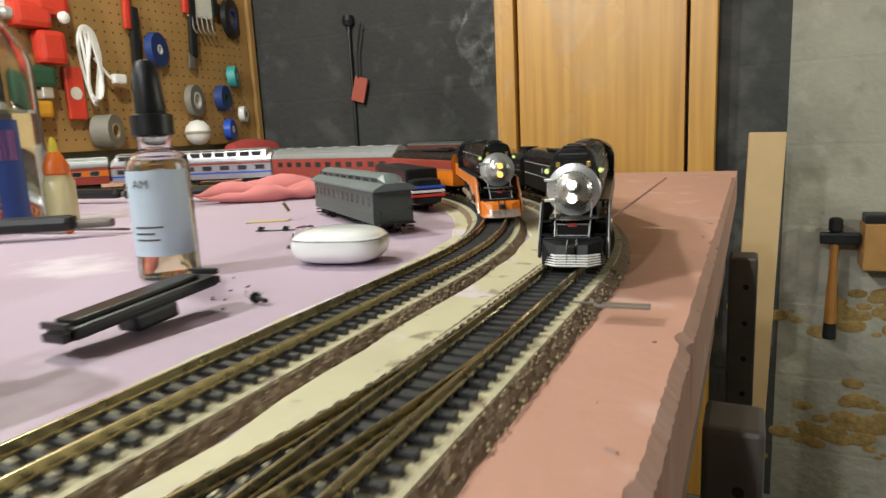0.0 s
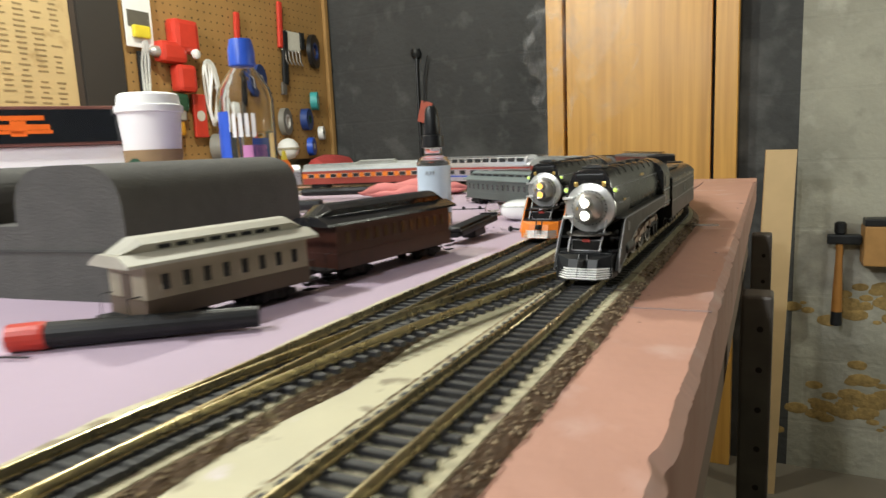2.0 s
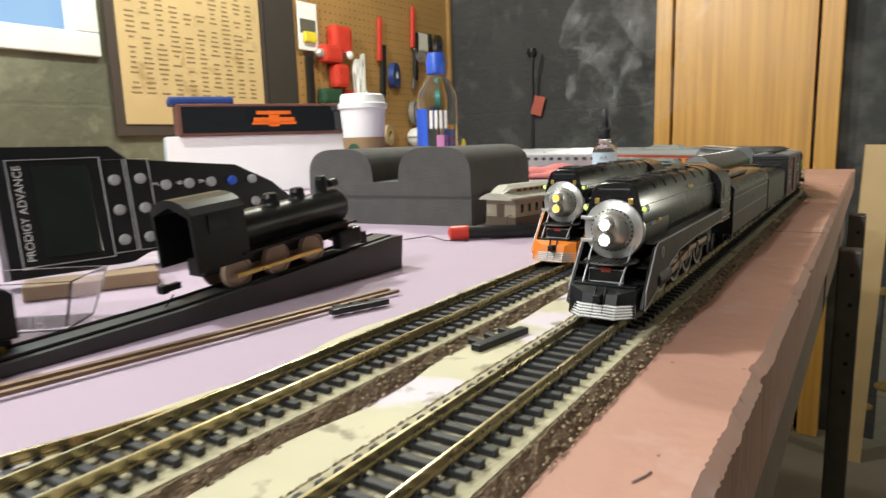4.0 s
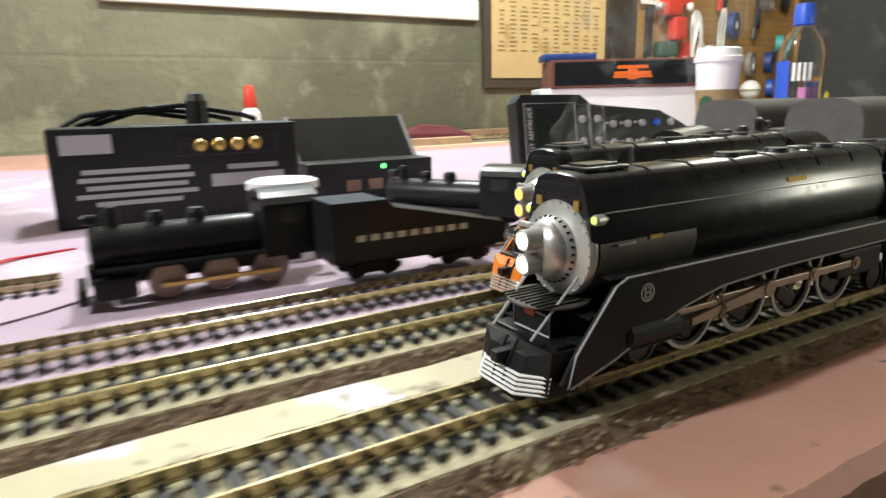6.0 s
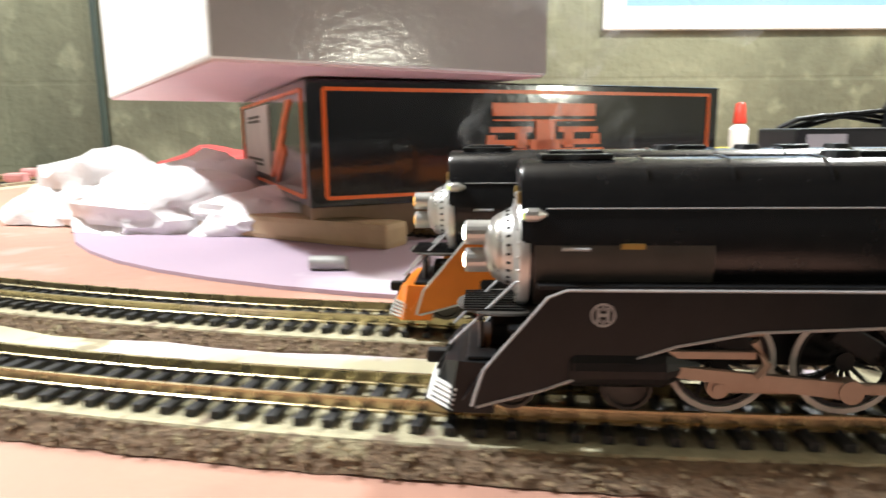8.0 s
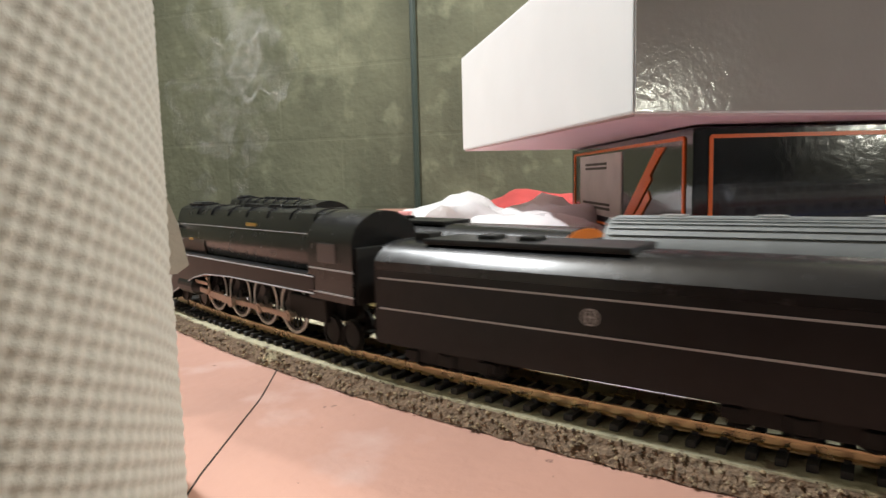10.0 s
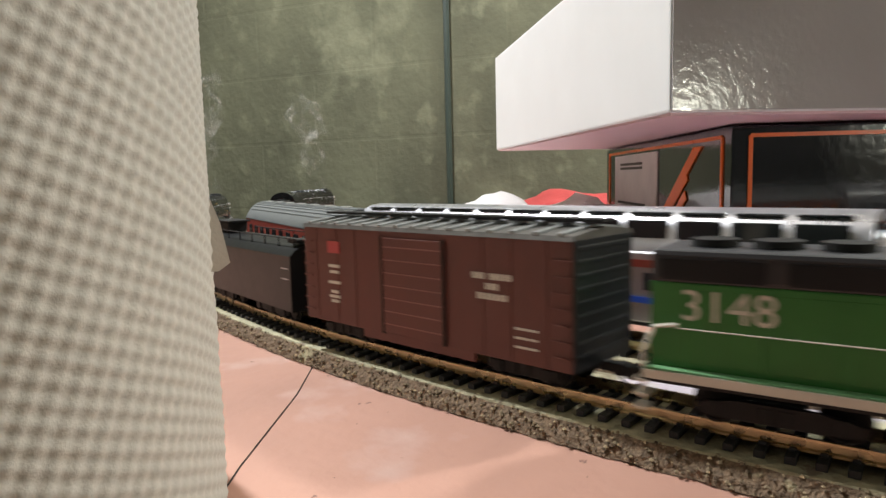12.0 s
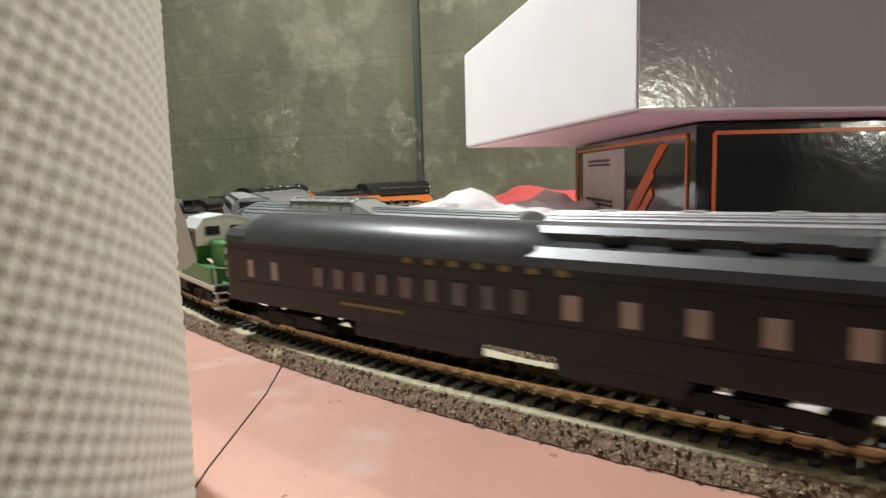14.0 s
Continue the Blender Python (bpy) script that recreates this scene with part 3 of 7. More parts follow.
def sweep(line, profile, bm=None):
    """Draws a profile of (to the left, up) along a line."""
    rows = []
    for x, y, h in line:
        lx, ly = -math.sin(h), math.cos(h)
        rows.append([(x + lx * u, y + ly * u, z) for u, z in profile])
    return loft(rows, bm)


def thin(line, step=3):
    return line[::step] if (len(line) - 1) % step == 0 else np.vstack([line[::step], line[-1:]])


def rail_profile(u):
    return [(u - 0.0011, 0.0074), (u - 0.0011, 0.0080), (u - 0.0004, 0.0084), (u - 0.0004, 0.0099), (u - 0.0006, 0.0101), (u - 0.0006, 0.0109), (u - 0.0003, RAIL_TOP),
            (u + 0.0003, RAIL_TOP), (u + 0.0006, 0.0109), (u + 0.0006, 0.0101), (u + 0.0004, 0.0099), (u + 0.0004, 0.0084), (u + 0.0011, 0.0080), (u + 0.0011, 0.0074)]


def tie_mesh(length=0.030):
    bm = cube((0, 0, 0.00645), (0.0028, length, 0.0021), 0.0003)
    for u in (-0.00825, 0.00825):
        for d in (-0.0017, 0.0017):
            cube((0, u + d, 0.0078), (0.0017, 0.0011, 0.0010), 0, bm)
    return bm


TIE_STEP = 0.0071


def lay_track(name, way, s_near, label, bed=True):
    track = thing(name, label, "model railway track", group="model railway tracks")
    line = thin(way.line)
    for u in (-0.00825, 0.00825):
        part("rail", sweep(line, rail_profile(u)), RAIL, track, mm=False)
    if bed:
        bm = sweep(way.line, [(-0.0245, -0.0006), (-0.0228, 0.0016), (-0.0208, 0.0034), (-0.0195, 0.0048), (0.0195, 0.0048), (0.0208, 0.0034), (0.0228, 0.0016), (0.0245, -0.0006)])
        for v in bm.verts:
            k = v.co * 420
            v.co += Vector((noise.noise(k), noise.noise(k + Vector((7, 0, 0))), 0.5 * noise.noise(k + Vector((0, 9, 0))))) * 0.0011
            v.co.z = min(v.co.z, 0.0049)
        part("roadbed", bm, CORK, track, "brown granular cork roadbed", mm=False)
        part("roadbed_top", sweep(line, [(-0.0192, 0.0046), (-0.0188, 0.0053), (0.0188, 0.0053), (0.0192, 0.0046)]), CORKTOP, track, "pale yellowish grit on the roadbed", mm=False)
    rnd = random.Random(6)
    gv, gf = [], []
    for k in range(9000):
        s = rnd.uniform(-0.30, 1.78)
        side = 1 if rnd.random() < 0.35 else -1
        w = rnd.random()
        u = side * (0.0186 + 0.0068 * w)
        z = 0.0050 if w < 0.15 else 0.0052 - 0.0058 * (w - 0.15)
        q, h, r = way.at(s), way.heading(s), rnd.uniform(0.0003, 0.00075)
        x, y = q.x - math.sin(h) * u, q.y + math.cos(h) * u
        i = len(gv)
        d = rnd.uniform(0, 6.3)
        cx, cy = math.cos(d) * r * 1.3, math.sin(d) * r * 1.3
        gv += [(x + cx, y + cy, z), (x - cy, y + cx, z), (x - cx, y - cy, z), (x + cy, y - cx, z), (x, y, z + r), (x, y, z - r)]
        gf += [(i, i + 1, i + 4), (i + 1, i + 2, i + 4), (i + 2, i + 3, i + 4), (i + 3, i, i + 4), (i + 1, i, i + 5), (i + 2, i + 1, i + 5), (i + 3, i + 2, i + 5), (i, i + 3, i + 5)]
    grit = bpy.data.meshes.new("roadbed_grit")
    grit.from_pydata(gv, [], gf)
    grit.materials.append(GRIT)
    ob = new("roadbed_grit", grit)
    ob.parent = track
    tagged(ob, "loose cork grains on the roadbed shoulder", kind="stuff")
    one = part("tie", tie_mesh(), TIE, track, mm=False)
    me = one.data
    first = True
    rest_v, rest_f = [], []
    co = np.array([v.co[:] for v in me.vertices])
    faces = [list(p.vertices) for p in me.polygons]
    s = way.s[0] + 0.01
    rnd = random.Random(2)
    while s < way.s[-1] - 0.01:
        p = way.at(s)
        h = way.heading(s) + rnd.gauss(0, 0.012)
        if s_near[0] < s < s_near[1]:
            ob = one if first else new("tie", me)
            first = False
            ob.parent = track
            ob.matrix_basis = Matrix.Translation((p.x, p.y, 0)) @ Matrix.Rotation(h, 4, "Z")
        else:
            c, d = math.cos(h), math.sin(h)
            q = co.copy()
            q[:, 0], q[:, 1] = p.x + co[:, 0] * c - co[:, 1] * d, p.y + co[:, 0] * d + co[:, 1] * c
            k = len(rest_v)
            rest_v += q.tolist()
            rest_f += [[i + k for i in f] for f in faces]
        s += TIE_STEP
    far = bpy.data.meshes.new("far_tie_rest")
    far.from_pydata(rest_v, [], rest_f)
    far.materials.append(TIE)
    ob = new("far_tie_rest", far)
    ob.parent = track
    tagged(ob, kind="stuff")
    return track


# cream latex between and beside the tracks
for a, b, z in ((0.0195, 0.0465, 0.0016), (0.083, 0.104, 0.0012)):
    line = thin(loop, 6)
    bm = bmesh.new()
    rows = []
    for i, (x, y, h) in enumerate(line):
        rx, ry = math.sin(h), -math.cos(h)
        ja, jb = 0.003 * noise.noise((x * 25, y * 25, 1)), 0.006 * noise.noise((x * 18, y * 18, 7))
        rows.append([(x + rx * (u), y + ry * (u), w) for u, w in ((a + ja, -0.0012), (a + ja, z), (b + jb - 0.002, z), (b + jb, -0.0012))])
    loft(rows, bm)
    tagged(part("cream_strip", bm, CREAM, mm=False), "cream latex caulk smeared between the tracks", "caulk", kind="structure")


# ---------- rolling stock: x forward, z up from the rail head, millimetres ----------
def wheelset(parent, x, r, name="wheelset", width=16.5, rim=None):
    bm = bmesh.new()
    for y in (-width / 2, width / 2):
        sgn = 1 if y > 0 else -1
        lathe([(r * 0.25, y - sgn * 1.2), (r * 0.95, y - sgn * 1.4), (r + 0.6, y - sgn * 1.2), (r + 0.6, y - sgn * 0.6), (r, y - sgn * 0.4), (r, y + sgn * 1.1), (r * 0.85, y + sgn * 1.2), (r * 0.8, y + sgn * 0.5), (r * 0.3, y + sgn * 0.8)], "y", 18, bm)
    cyl((0, -width / 2, 0), (0, width / 2, 0), 1.0, seg=8, bm=bm)
    ob = part(name, bm, rim or DARKMETAL, parent)
    ob.location = (x * 0.001, 0, r * 0.001)
    return ob


def truck(parent, x, axles=2, gap=22, r=5.2, frame_y=13.0):
    t = part("truck", cube((0, 0, 7.5), (14, 22, 3), 0.5), DARKMETAL, parent)
    t.location.x = x * 0.001
    for y in (-frame_y, frame_y):
        bm = bmesh.new()
        L = gap * (axles - 1) + 9
        pts = [(-L / 2, 4), (-L / 2, 6.6), (-L / 4, 8.4), (L / 4, 8.4), (L / 2, 6.6), (L / 2, 4), (L / 4, 3.2), (-L / 4, 3.2)]
        prism(pts, y - 0.8, y + 0.8, "y", bm)
        for k in range(axles):
            xx = (k - (axles - 1) / 2) * gap
            cube((xx, y * 1.04, r), (4.2, 2.2, 4.2), 0.5, bm)
        for xx in (-2.5, 2.5):
            cyl((xx, y * 1.05, 3.5), (xx, y * 1.05, 7.5), 1.1, seg=8, bm=bm)
        part("side_frame", bm, DARKMETAL, t)
    for k in range(axles):
        wheelset(t, (k - (axles - 1) / 2) * gap, r)
    return t


def coupler(parent, x, facing):
    bm = cube((x + facing * 3, 0, 8), (8, 3, 3), 0.5)
    cube((x + facing * 7, 0.5, 8), (3.5, 5, 4), 0.8, bm)
    cyl((x + facing * 4, -2, 5), (x + facing * 9, -2.5, 0.8), 0.35, seg=5, bm=bm)
    return part("coupler", bm, DARKMETAL, parent)


def rail_line(parent, pts, r=0.35, material=LINE, name="handrail"):
    return part(name, tube(pts, r, 5), material, parent)


def gs4(name, label, daylight):
    """A streamlined 4-8-4 locomotive, 205 mm long, its nose at x = 0."""
    e = thing(name, label, "model locomotive", group="steam locomotives")
    body, skirt_mat = BLACK, (ORANGE if daylight else SATIN)
    # boiler and skyline casing in one loft
    secs = []
    for x, k in ((-21.6, 0.975), (-22.4, 1.0), (-175, 1.0)):
        ring = []
        for i in range(9):
            a = radians(180 + 180 * i / 8)
            ring.append((x, 13.0 * k * math.cos(a), 36 + 13.0 * k * math.sin(a)))
        for y, z in ((13.0, 40), (12.4, 44), (11.0, 48.5), (10.2, 52.0), (8.6, 54.8), (5.5, 56.2), (0, 56.6), (-5.5, 56.2), (-8.6, 54.8), (-10.2, 52.0), (-11.0, 48.5), (-12.4, 44), (-13.0, 40)):
            ring.append((x, y * k, 36 + (z - 36) * (k if z > 50 else 1)))
        secs.append(ring)
    part("boiler", loft(secs), body, e, "gloss black boiler with a flat skyline casing", smooth=True)
    if not daylight:
        bm = bmesh.new()
        secs = []
        for x in (-24.5, -62):
            secs.append([(x, 13.35 * math.cos(radians(a)), 36 + 13.35 * math.sin(radians(a))) for a in range(-150, 31, 15)] +
                        [(x, 12.8 * math.cos(radians(a)), 36 + 12.8 * math.sin(radians(a))) for a in range(30, -151, -15)])
        part("smokebox_band", loft(secs), SMOKEBOX, e, "graphite grey smokebox band", smooth=True)
    # seam lines along the casing and boiler bands
    for y in (-11.9, 11.9):
        rail_line(e, [(-27, y, 46.4), (-170, y, 46.4)], 0.16, LINE, "seam_line")
    for x in (-48, -66, -86, -106, -127, -148, -168):
        pts = [(x, yy, zz) for yy, zz in ((10.4, 52.0), (8.8, 54.9), (5.6, 56.4), (0, 56.8), (-5.6, 56.4), (-8.8, 54.9), (-10.4, 52.0))]
        part("casing_band", tube(pts, 0.3, 5), BLACK, e)
    # stack, vents and the casing's mouth
    bm = cube((-34, 0, 57), (16, 11, 1.2), 0.5)
    cube((-34, 0, 57.6), (12, 7, 1.4), 0.4, bm)
    part("chimney", bm, SATIN, e)
    part("casing_mouth", cube((-22.4, 0, 52.2), (2.2, 15, 3.6), 0.8), SATIN, e, "dark open mouth of the casing")
    for x in (-92, -118, -146):
        part("hatch", cyl((x, 0, 56.2), (x, 0, 57.8), 4.2, 3.6), SATIN, e)
    for x in (-100, -132):
        part("dome_vent", cube((x, 0, 57.0), (9, 5, 1.4), 0.4), SATIN, e)
    # smokebox front
    fr = part("smokebox_front", lathe([(13.4, -23.5), (13.4, -22), (12.9, -21.2), (11.2, -20.8), (9.4, -20.0), (8.8, -18.8), (7.2, -16.2), (4.5, -14.5), (0.5, -13.9)], "x", 40, at=(0, 0, 36)), SILVER, e, "silver bolted smokebox front", smooth=True)
    part("front_cone", lathe([(8.1, -18.0), (8.0, -17.1), (7.0, -15.7), (4.5, -14.0), (0.5, -13.5)], "x", 40, at=(0, 0, 36)), CHROME, fr, "bright metal cone round the headlights", smooth=True)
    for i in range(26):
        a = 2 * math.pi * i / 26
        part("bolt", cyl((-21.6, 12.6 * math.cos(a), 36 + 12.6 * math.sin(a)), (-20.7, 12.6 * math.cos(a), 36 + 12.6 * math.sin(a)), 0.28, seg=6), SILVER, fr)
    for i in range(28):
        a = 2 * math.pi * i / 28
        part("bolt", cyl((-19.6, 8.9 * math.cos(a), 36 + 8.9 * math.sin(a)), (-18.6, 8.9 * math.cos(a), 36 + 8.9 * math.sin(a)), 0.34, seg=6), DARKMETAL, fr)
    for z in (31, 41):
        part("door_hinge", cube((-20, -11.5, z), (1.6, 5.5, 1.5), 0.3), SILVER, fr)
    for z, lit in ((39.5, True), (33.0, True)):
        h = part("headlight", lathe([(2.9, -17), (2.9, -9.6), (2.6, -9.2), (2.0, -9.4)], "x", 20, at=(0, 0, z)), SILVER, e)
        part("lens", lathe([(2.1, -9.35), (1.6, -8.9), (0.3, -8.7)], "x", 16, at=(0, 0, z)), LAMP_AMBER if daylight else LAMP_ON, h, "glowing headlight lens")
    part("number_plate", cube((-14.5, -4.3, 36.2), (0.6, 2.4, 1.6)), BRASS, e)
    for sgn in (-1, 1):
        part("class_light", lathe([(0.4, -27), (1.5, -25), (1.5, -22.6), (1.2, -22)], "x", 12, at=(0, sgn * 13.0, 45.2)), SILVER, e)
        part("marker_lens", lathe([(1.1, -22), (0.6, -21.5), (0.1, -21.4)], "x", 10, at=(0, sgn * 13.0, 45.2)), MARKER, e)
        part("number_board", cube((-21.5, sgn * 7.4, 48.4), (1.2, 2.2, 2.6), 0.3), BRASS, e)
    # running board skirts
    top = [(-9, 5.0), (-13.5, 12), (-27, 28.2), (-31, 30), (-176, 30), (-176, 22.6), (-100, 22.2), (-70, 20.8), (-54, 17.6), (-40, 12.8), (-26, 7.4), (-12, 3.4)]
    for sgn in (-1, 1):
        y = sgn * 16.2
        sk = part("skirt", prism(top, y - 0.6, y + 0.6, "y"), skirt_mat, e, "orange skirt" if daylight else "satin black skirt edged in pale grey")
        pts = [(x, y + sgn * 0.7, z) for x, z in [(-11, 3.8), (-13.5, 12), (-27, 28.2), (-31, 29.8), (-100, 29.8), (-176, 29.8)]]
        part("edge_line", tube(pts, 0.35, 5), LINE if not daylight else SILVER, sk)
        pts = [(x, y + sgn * 0.7, z) for x, z in [(-12, 3.6), (-26, 7.6), (-40, 13.0), (-54, 17.8), (-70, 21.0), (-100, 22.4), (-176, 22.8)]]
        part("edge_line", tube(pts, 0.35, 5), LINE if not daylight else SILVER, sk)
        if not daylight:
            part("emblem", lathe([(2.15, sgn * 16.75), (2.6, sgn * 16.75), (2.6, sgn * 17.0), (2.15, sgn * 17.0)], "y", 22, at=(-38.6, 0, 24.5), loop=True), LINE, sk)
            for dx, dz, w, h in ((-1.0, 0, 0.6, 3.2), (1.0, 0, 0.6, 3.2), (0, 0, 2.2, 0.6), (0, 1.5, 0.5, 1.0), (0, -1.5, 0.5, 1.0)):
                part("emblem_bar", cube((-38.6 + dx, sgn * 16.9, 24.5 + dz), (w, 0.3, h)), LINE, sk)
            part("fleet_number_bar", cube((-113, sgn * 11.2, 48.6), (10, 0.5, 1.6)), BRASS, e, "small gold lettering bar")
            part("builder_plate", cube((-45, sgn * 13.3, 38.5), (5, 0.4, 1.2)), BRASS, e)
        part("running_board", cube((-100, sgn * 14.0, 30.2), (150, 5.0, 0.8)), SATIN, e)
        # steps at the front
        for k in range(3):
            part("front_step", cube((-14 - 3.6 * k, sgn * 13.2, 8 + 6.2 * k), (4.2, 4.6, 0.7)), SATIN, e)
        rail_line(e, [(-6, sgn * 8, 15), (-14, sgn * 8.5, 23), (-21, sgn * 9, 30)], 0.4)
        rail_line(e, [(-30, sgn * 14.0, 38.0), (-36, sgn * 14.2, 38.0)], 0.4)
        # cylinder, rods and guides
        part("cylinder", lathe([(1.5, -31), (4.6, -32), (5.0, -33), (5.0, -52), (4.0, -54), (1.2, -60)], "x", 18, at=(0, sgn * 13.0, 12.5)), SATIN, e)
        part("crosshead_guide", cube((-58, sgn * 15.2, 15.6), (26, 1.2, 1.8), 0.3), ROD, e)
        part("valve_link", tube([(-70, sgn * 16.4, 19), (-73, sgn * 16.4, 14), (-71, sgn * 16.4, 11)], 1.0, 6), ROD, e)
        part("radius_rod", tube([(-44, sgn * 15.6, 19), (-72, sgn * 15.8, 20.6)], 0.7, 5), ROD, e)
    # pilot
    pm = ORANGE if daylight else SATIN
    pil = loft([[(-16, -15.5, 1.5), (-16, 15.5, 1.5), (-16, 15.5, 13), (-16, -15.5, 13)], [(-6, -14.5, 1.2), (-6, 14.5, 1.2), (-8, 14.0, 13), (-8, -14.0, 13)], [(-1.0, -7.5, 1.0), (-1.0, 7.5, 1.0), (-4.8, 7.5, 11), (-4.8, -7.5, 11)]])
    pilot = part("pilot", pil, pm, e, "orange pilot" if daylight else "black pilot")
    for k in range(5):
        z = 1.8 + 1.15 * k
        x = -0.9 - (z - 1.0) * 0.38 + 0.25
        part("stripe", tube([(-6.6 - 0.2 * (z - 1), -14.3, z), (x, -7.6, z), (x + 0.1, 7.6, z), (-6.6 - 0.2 * (z - 1), 14.3, z)], 0.5, 5), SILVER if daylight else WHITE, pilot)
    part("front_coupler", cube((-3, 0, 9.5), (6, 3.2, 3.2), 0.6), DARKMETAL, pilot)
    for y in (-2.2, 2.2):
        rail_line(pilot, [(-1.2, y, 2.5), (-3.6, y, 9), (-6.5, y, 13.5)], 0.45, BLACKPLASTIC, "hose")
    part("pilot_deck", cube((-17, 0, 13.4), (14, 27, 1.0), 0.3), SATIN, e)
    part("train_board", cube((-13.2, 0, 17.2), (0.8, 15.5, 6.2), 0.2), SATIN, e)
    part("board_outline", tube([(-12.6, -7.6, 14.4), (-12.6, -7.6, 20.0), (-12.6, 7.6, 20.0), (-12.6, 7.6, 14.4), (-12.6, -7.6, 14.4)], 0.3, 5), LINE, e)
    part("red_plate", cube((-12.3, 0, 19.8), (0.8, 4.2, 1.9), 0.2), BOARDLET, e)
    deck = part("front_platform", lathe([(11.6, 22.4), (11.8, 22.7), (11.6, 23.1), (0.2, 23.2)], "z", 30, at=(-19, 0, 0)), SMOKEBOX, e, "ribbed round front platform")
    for k in range(-4, 5):
        part("rib", cube((-16, k * 2.2, 23.3), (14, 0.5, 0.4)), SATIN, deck)
    # frame, wheels
    part("chassis", cube((-98, 0, 14), (165, 10, 9), 0.8), DARKMETAL, e)
    for x in (-20, -46):
        wheelset(e, x, 5.6, "pilot_wheel", rim=SMOKEBOX)
    for x in (-176, -190):
        wheelset(e, x, 6.0, "trailing_wheel")
    drivers = []
    for i, x in enumerate((-66, -92.8, -119.6, -146.4)):
        bm = bmesh.new()
        for y in (-8.2, 8.2):
            s = 1 if y > 0 else -1
            lathe([(10.4, y - s), (11.0, y), (10.4, y + s * 0.8), (9.6, y + s * 0.7), (9.6, y - s * 0.7)], "y", 30, bm, loop=True)
            cyl((0, y - 0.8, 0), (0, y + 0.8, 0), 2.2, seg=12, bm=bm)
            for k in range(14):
                a = 2 * math.pi * k / 14
                cyl((1.8 * math.cos(a), y, 1.8 * math.sin(a)), (9.9 * math.cos(a), y, 9.9 * math.sin(a)), 0.5, seg=4, bm=bm, caps=False)
            cube((-5.0, y, 0), (5.5, 1.6, 11), 0.6, bm)
        cyl((0, -8, 0), (0, 8, 0), 1.6, seg=8, bm=bm)
        w = part("driving_wheelset", bm, BLACKPLASTIC, e)
        w.location = (x * 0.001, 0, 0.012)
        for y in (-8.2, 8.2):
            s = 1 if y > 0 else -1
            part("tyre", lathe([(10.6, y + s * 0.75), (11.9, y + s * 0.7), (11.9, y + s * 1.2), (10.7, y + s * 1.25)], "y", 36, loop=True), TYRE, w, "pale wheel tyre")
            part("crank_pin", cyl((4.6, y, 0), (4.6, y + s * 7.5, 0), 1.3, seg=10), ROD, w)
        drivers.append(w)
    rods = []
    for sgn in (-1, 1):
        bm = cube((-106, sgn * 14.2, 0), (84, 1.2, 2.6), 0.4)
        for x in (-66, -92.8, -119.6, -146.4):
            cyl((x, sgn * 13.4, 0), (x, sgn * 15.2, 0), 2.4, seg=14, bm=bm)
        rods.append(part("coupling_rod", bm, ROD, e))
        bm = bmesh.new()
        loft([[(-56, sgn * 15.0, -1.2), (-56, sgn * 16.4, -1.2), (-56, sgn * 16.4, 1.2), (-56, sgn * 15.0, 1.2)], [(-93, sgn * 15.0, -1.9), (-93, sgn * 16.4, -1.9), (-93, sgn * 16.4, 1.9), (-93, sgn * 15.0, 1.9)]], bm)
        cyl((-92.8, sgn * 14.8, 0), (-92.8, sgn * 16.8, 0), 2.6, seg=14, bm=bm)
        rods.append(part("main_rod", bm, ROD, e))
    # cab
    secs = []
    for x in (-172, -203):
        ring = [(x, -16.5, 21), (x, -16.5, 44)] + [(x, 16.5 * math.sin(radians(a)), 44 + 12.6 * math.cos(radians(a))) for a in range(-80, 81, 20)] + [(x, 16.5, 44), (x, 16.5, 21)]
        secs.append(ring)
    cab = part("cab", loft(secs), body, e, "black rounded cab", smooth=True)
    for sgn in (-1, 1):
        part("cab_window", cube((-186, sgn * 16.4, 40), (13, 0.8, 8), 0.3), PANE, cab)
        if daylight:
            part("cab_band", cube((-188, sgn * 16.6, 28), (31, 0.5, 12)), ORANGE, cab)
        else:
            for z in (24, 33.6):
                part("cab_line", cube((-188, sgn * 16.6, z), (31, 0.4, 0.6)), LINE, cab)
    part("cab_rear", cube((-203.5, 0, 32), (1.2, 30, 22), 0.4), DARKMETAL, cab)
    part("firebox_ash_pan", cube((-160, 0, 14), (30, 22, 10), 1), DARKMETAL, e)
    return e, drivers, rods


def body_shell(length, w, z0, z1, rise, power=2.4, n=12, inset=0.0):
    """A car body: straight sides and an arched roof."""
    ring = [(-w, z0), (w, z0), (w, z1)] + [(p[0], p[1]) for p in roof_arc(w, z1, rise, n, power)][::-1][1:-1] + [(-w, z1)]
    return prism(ring, -length / 2 + inset, length / 2 - inset)


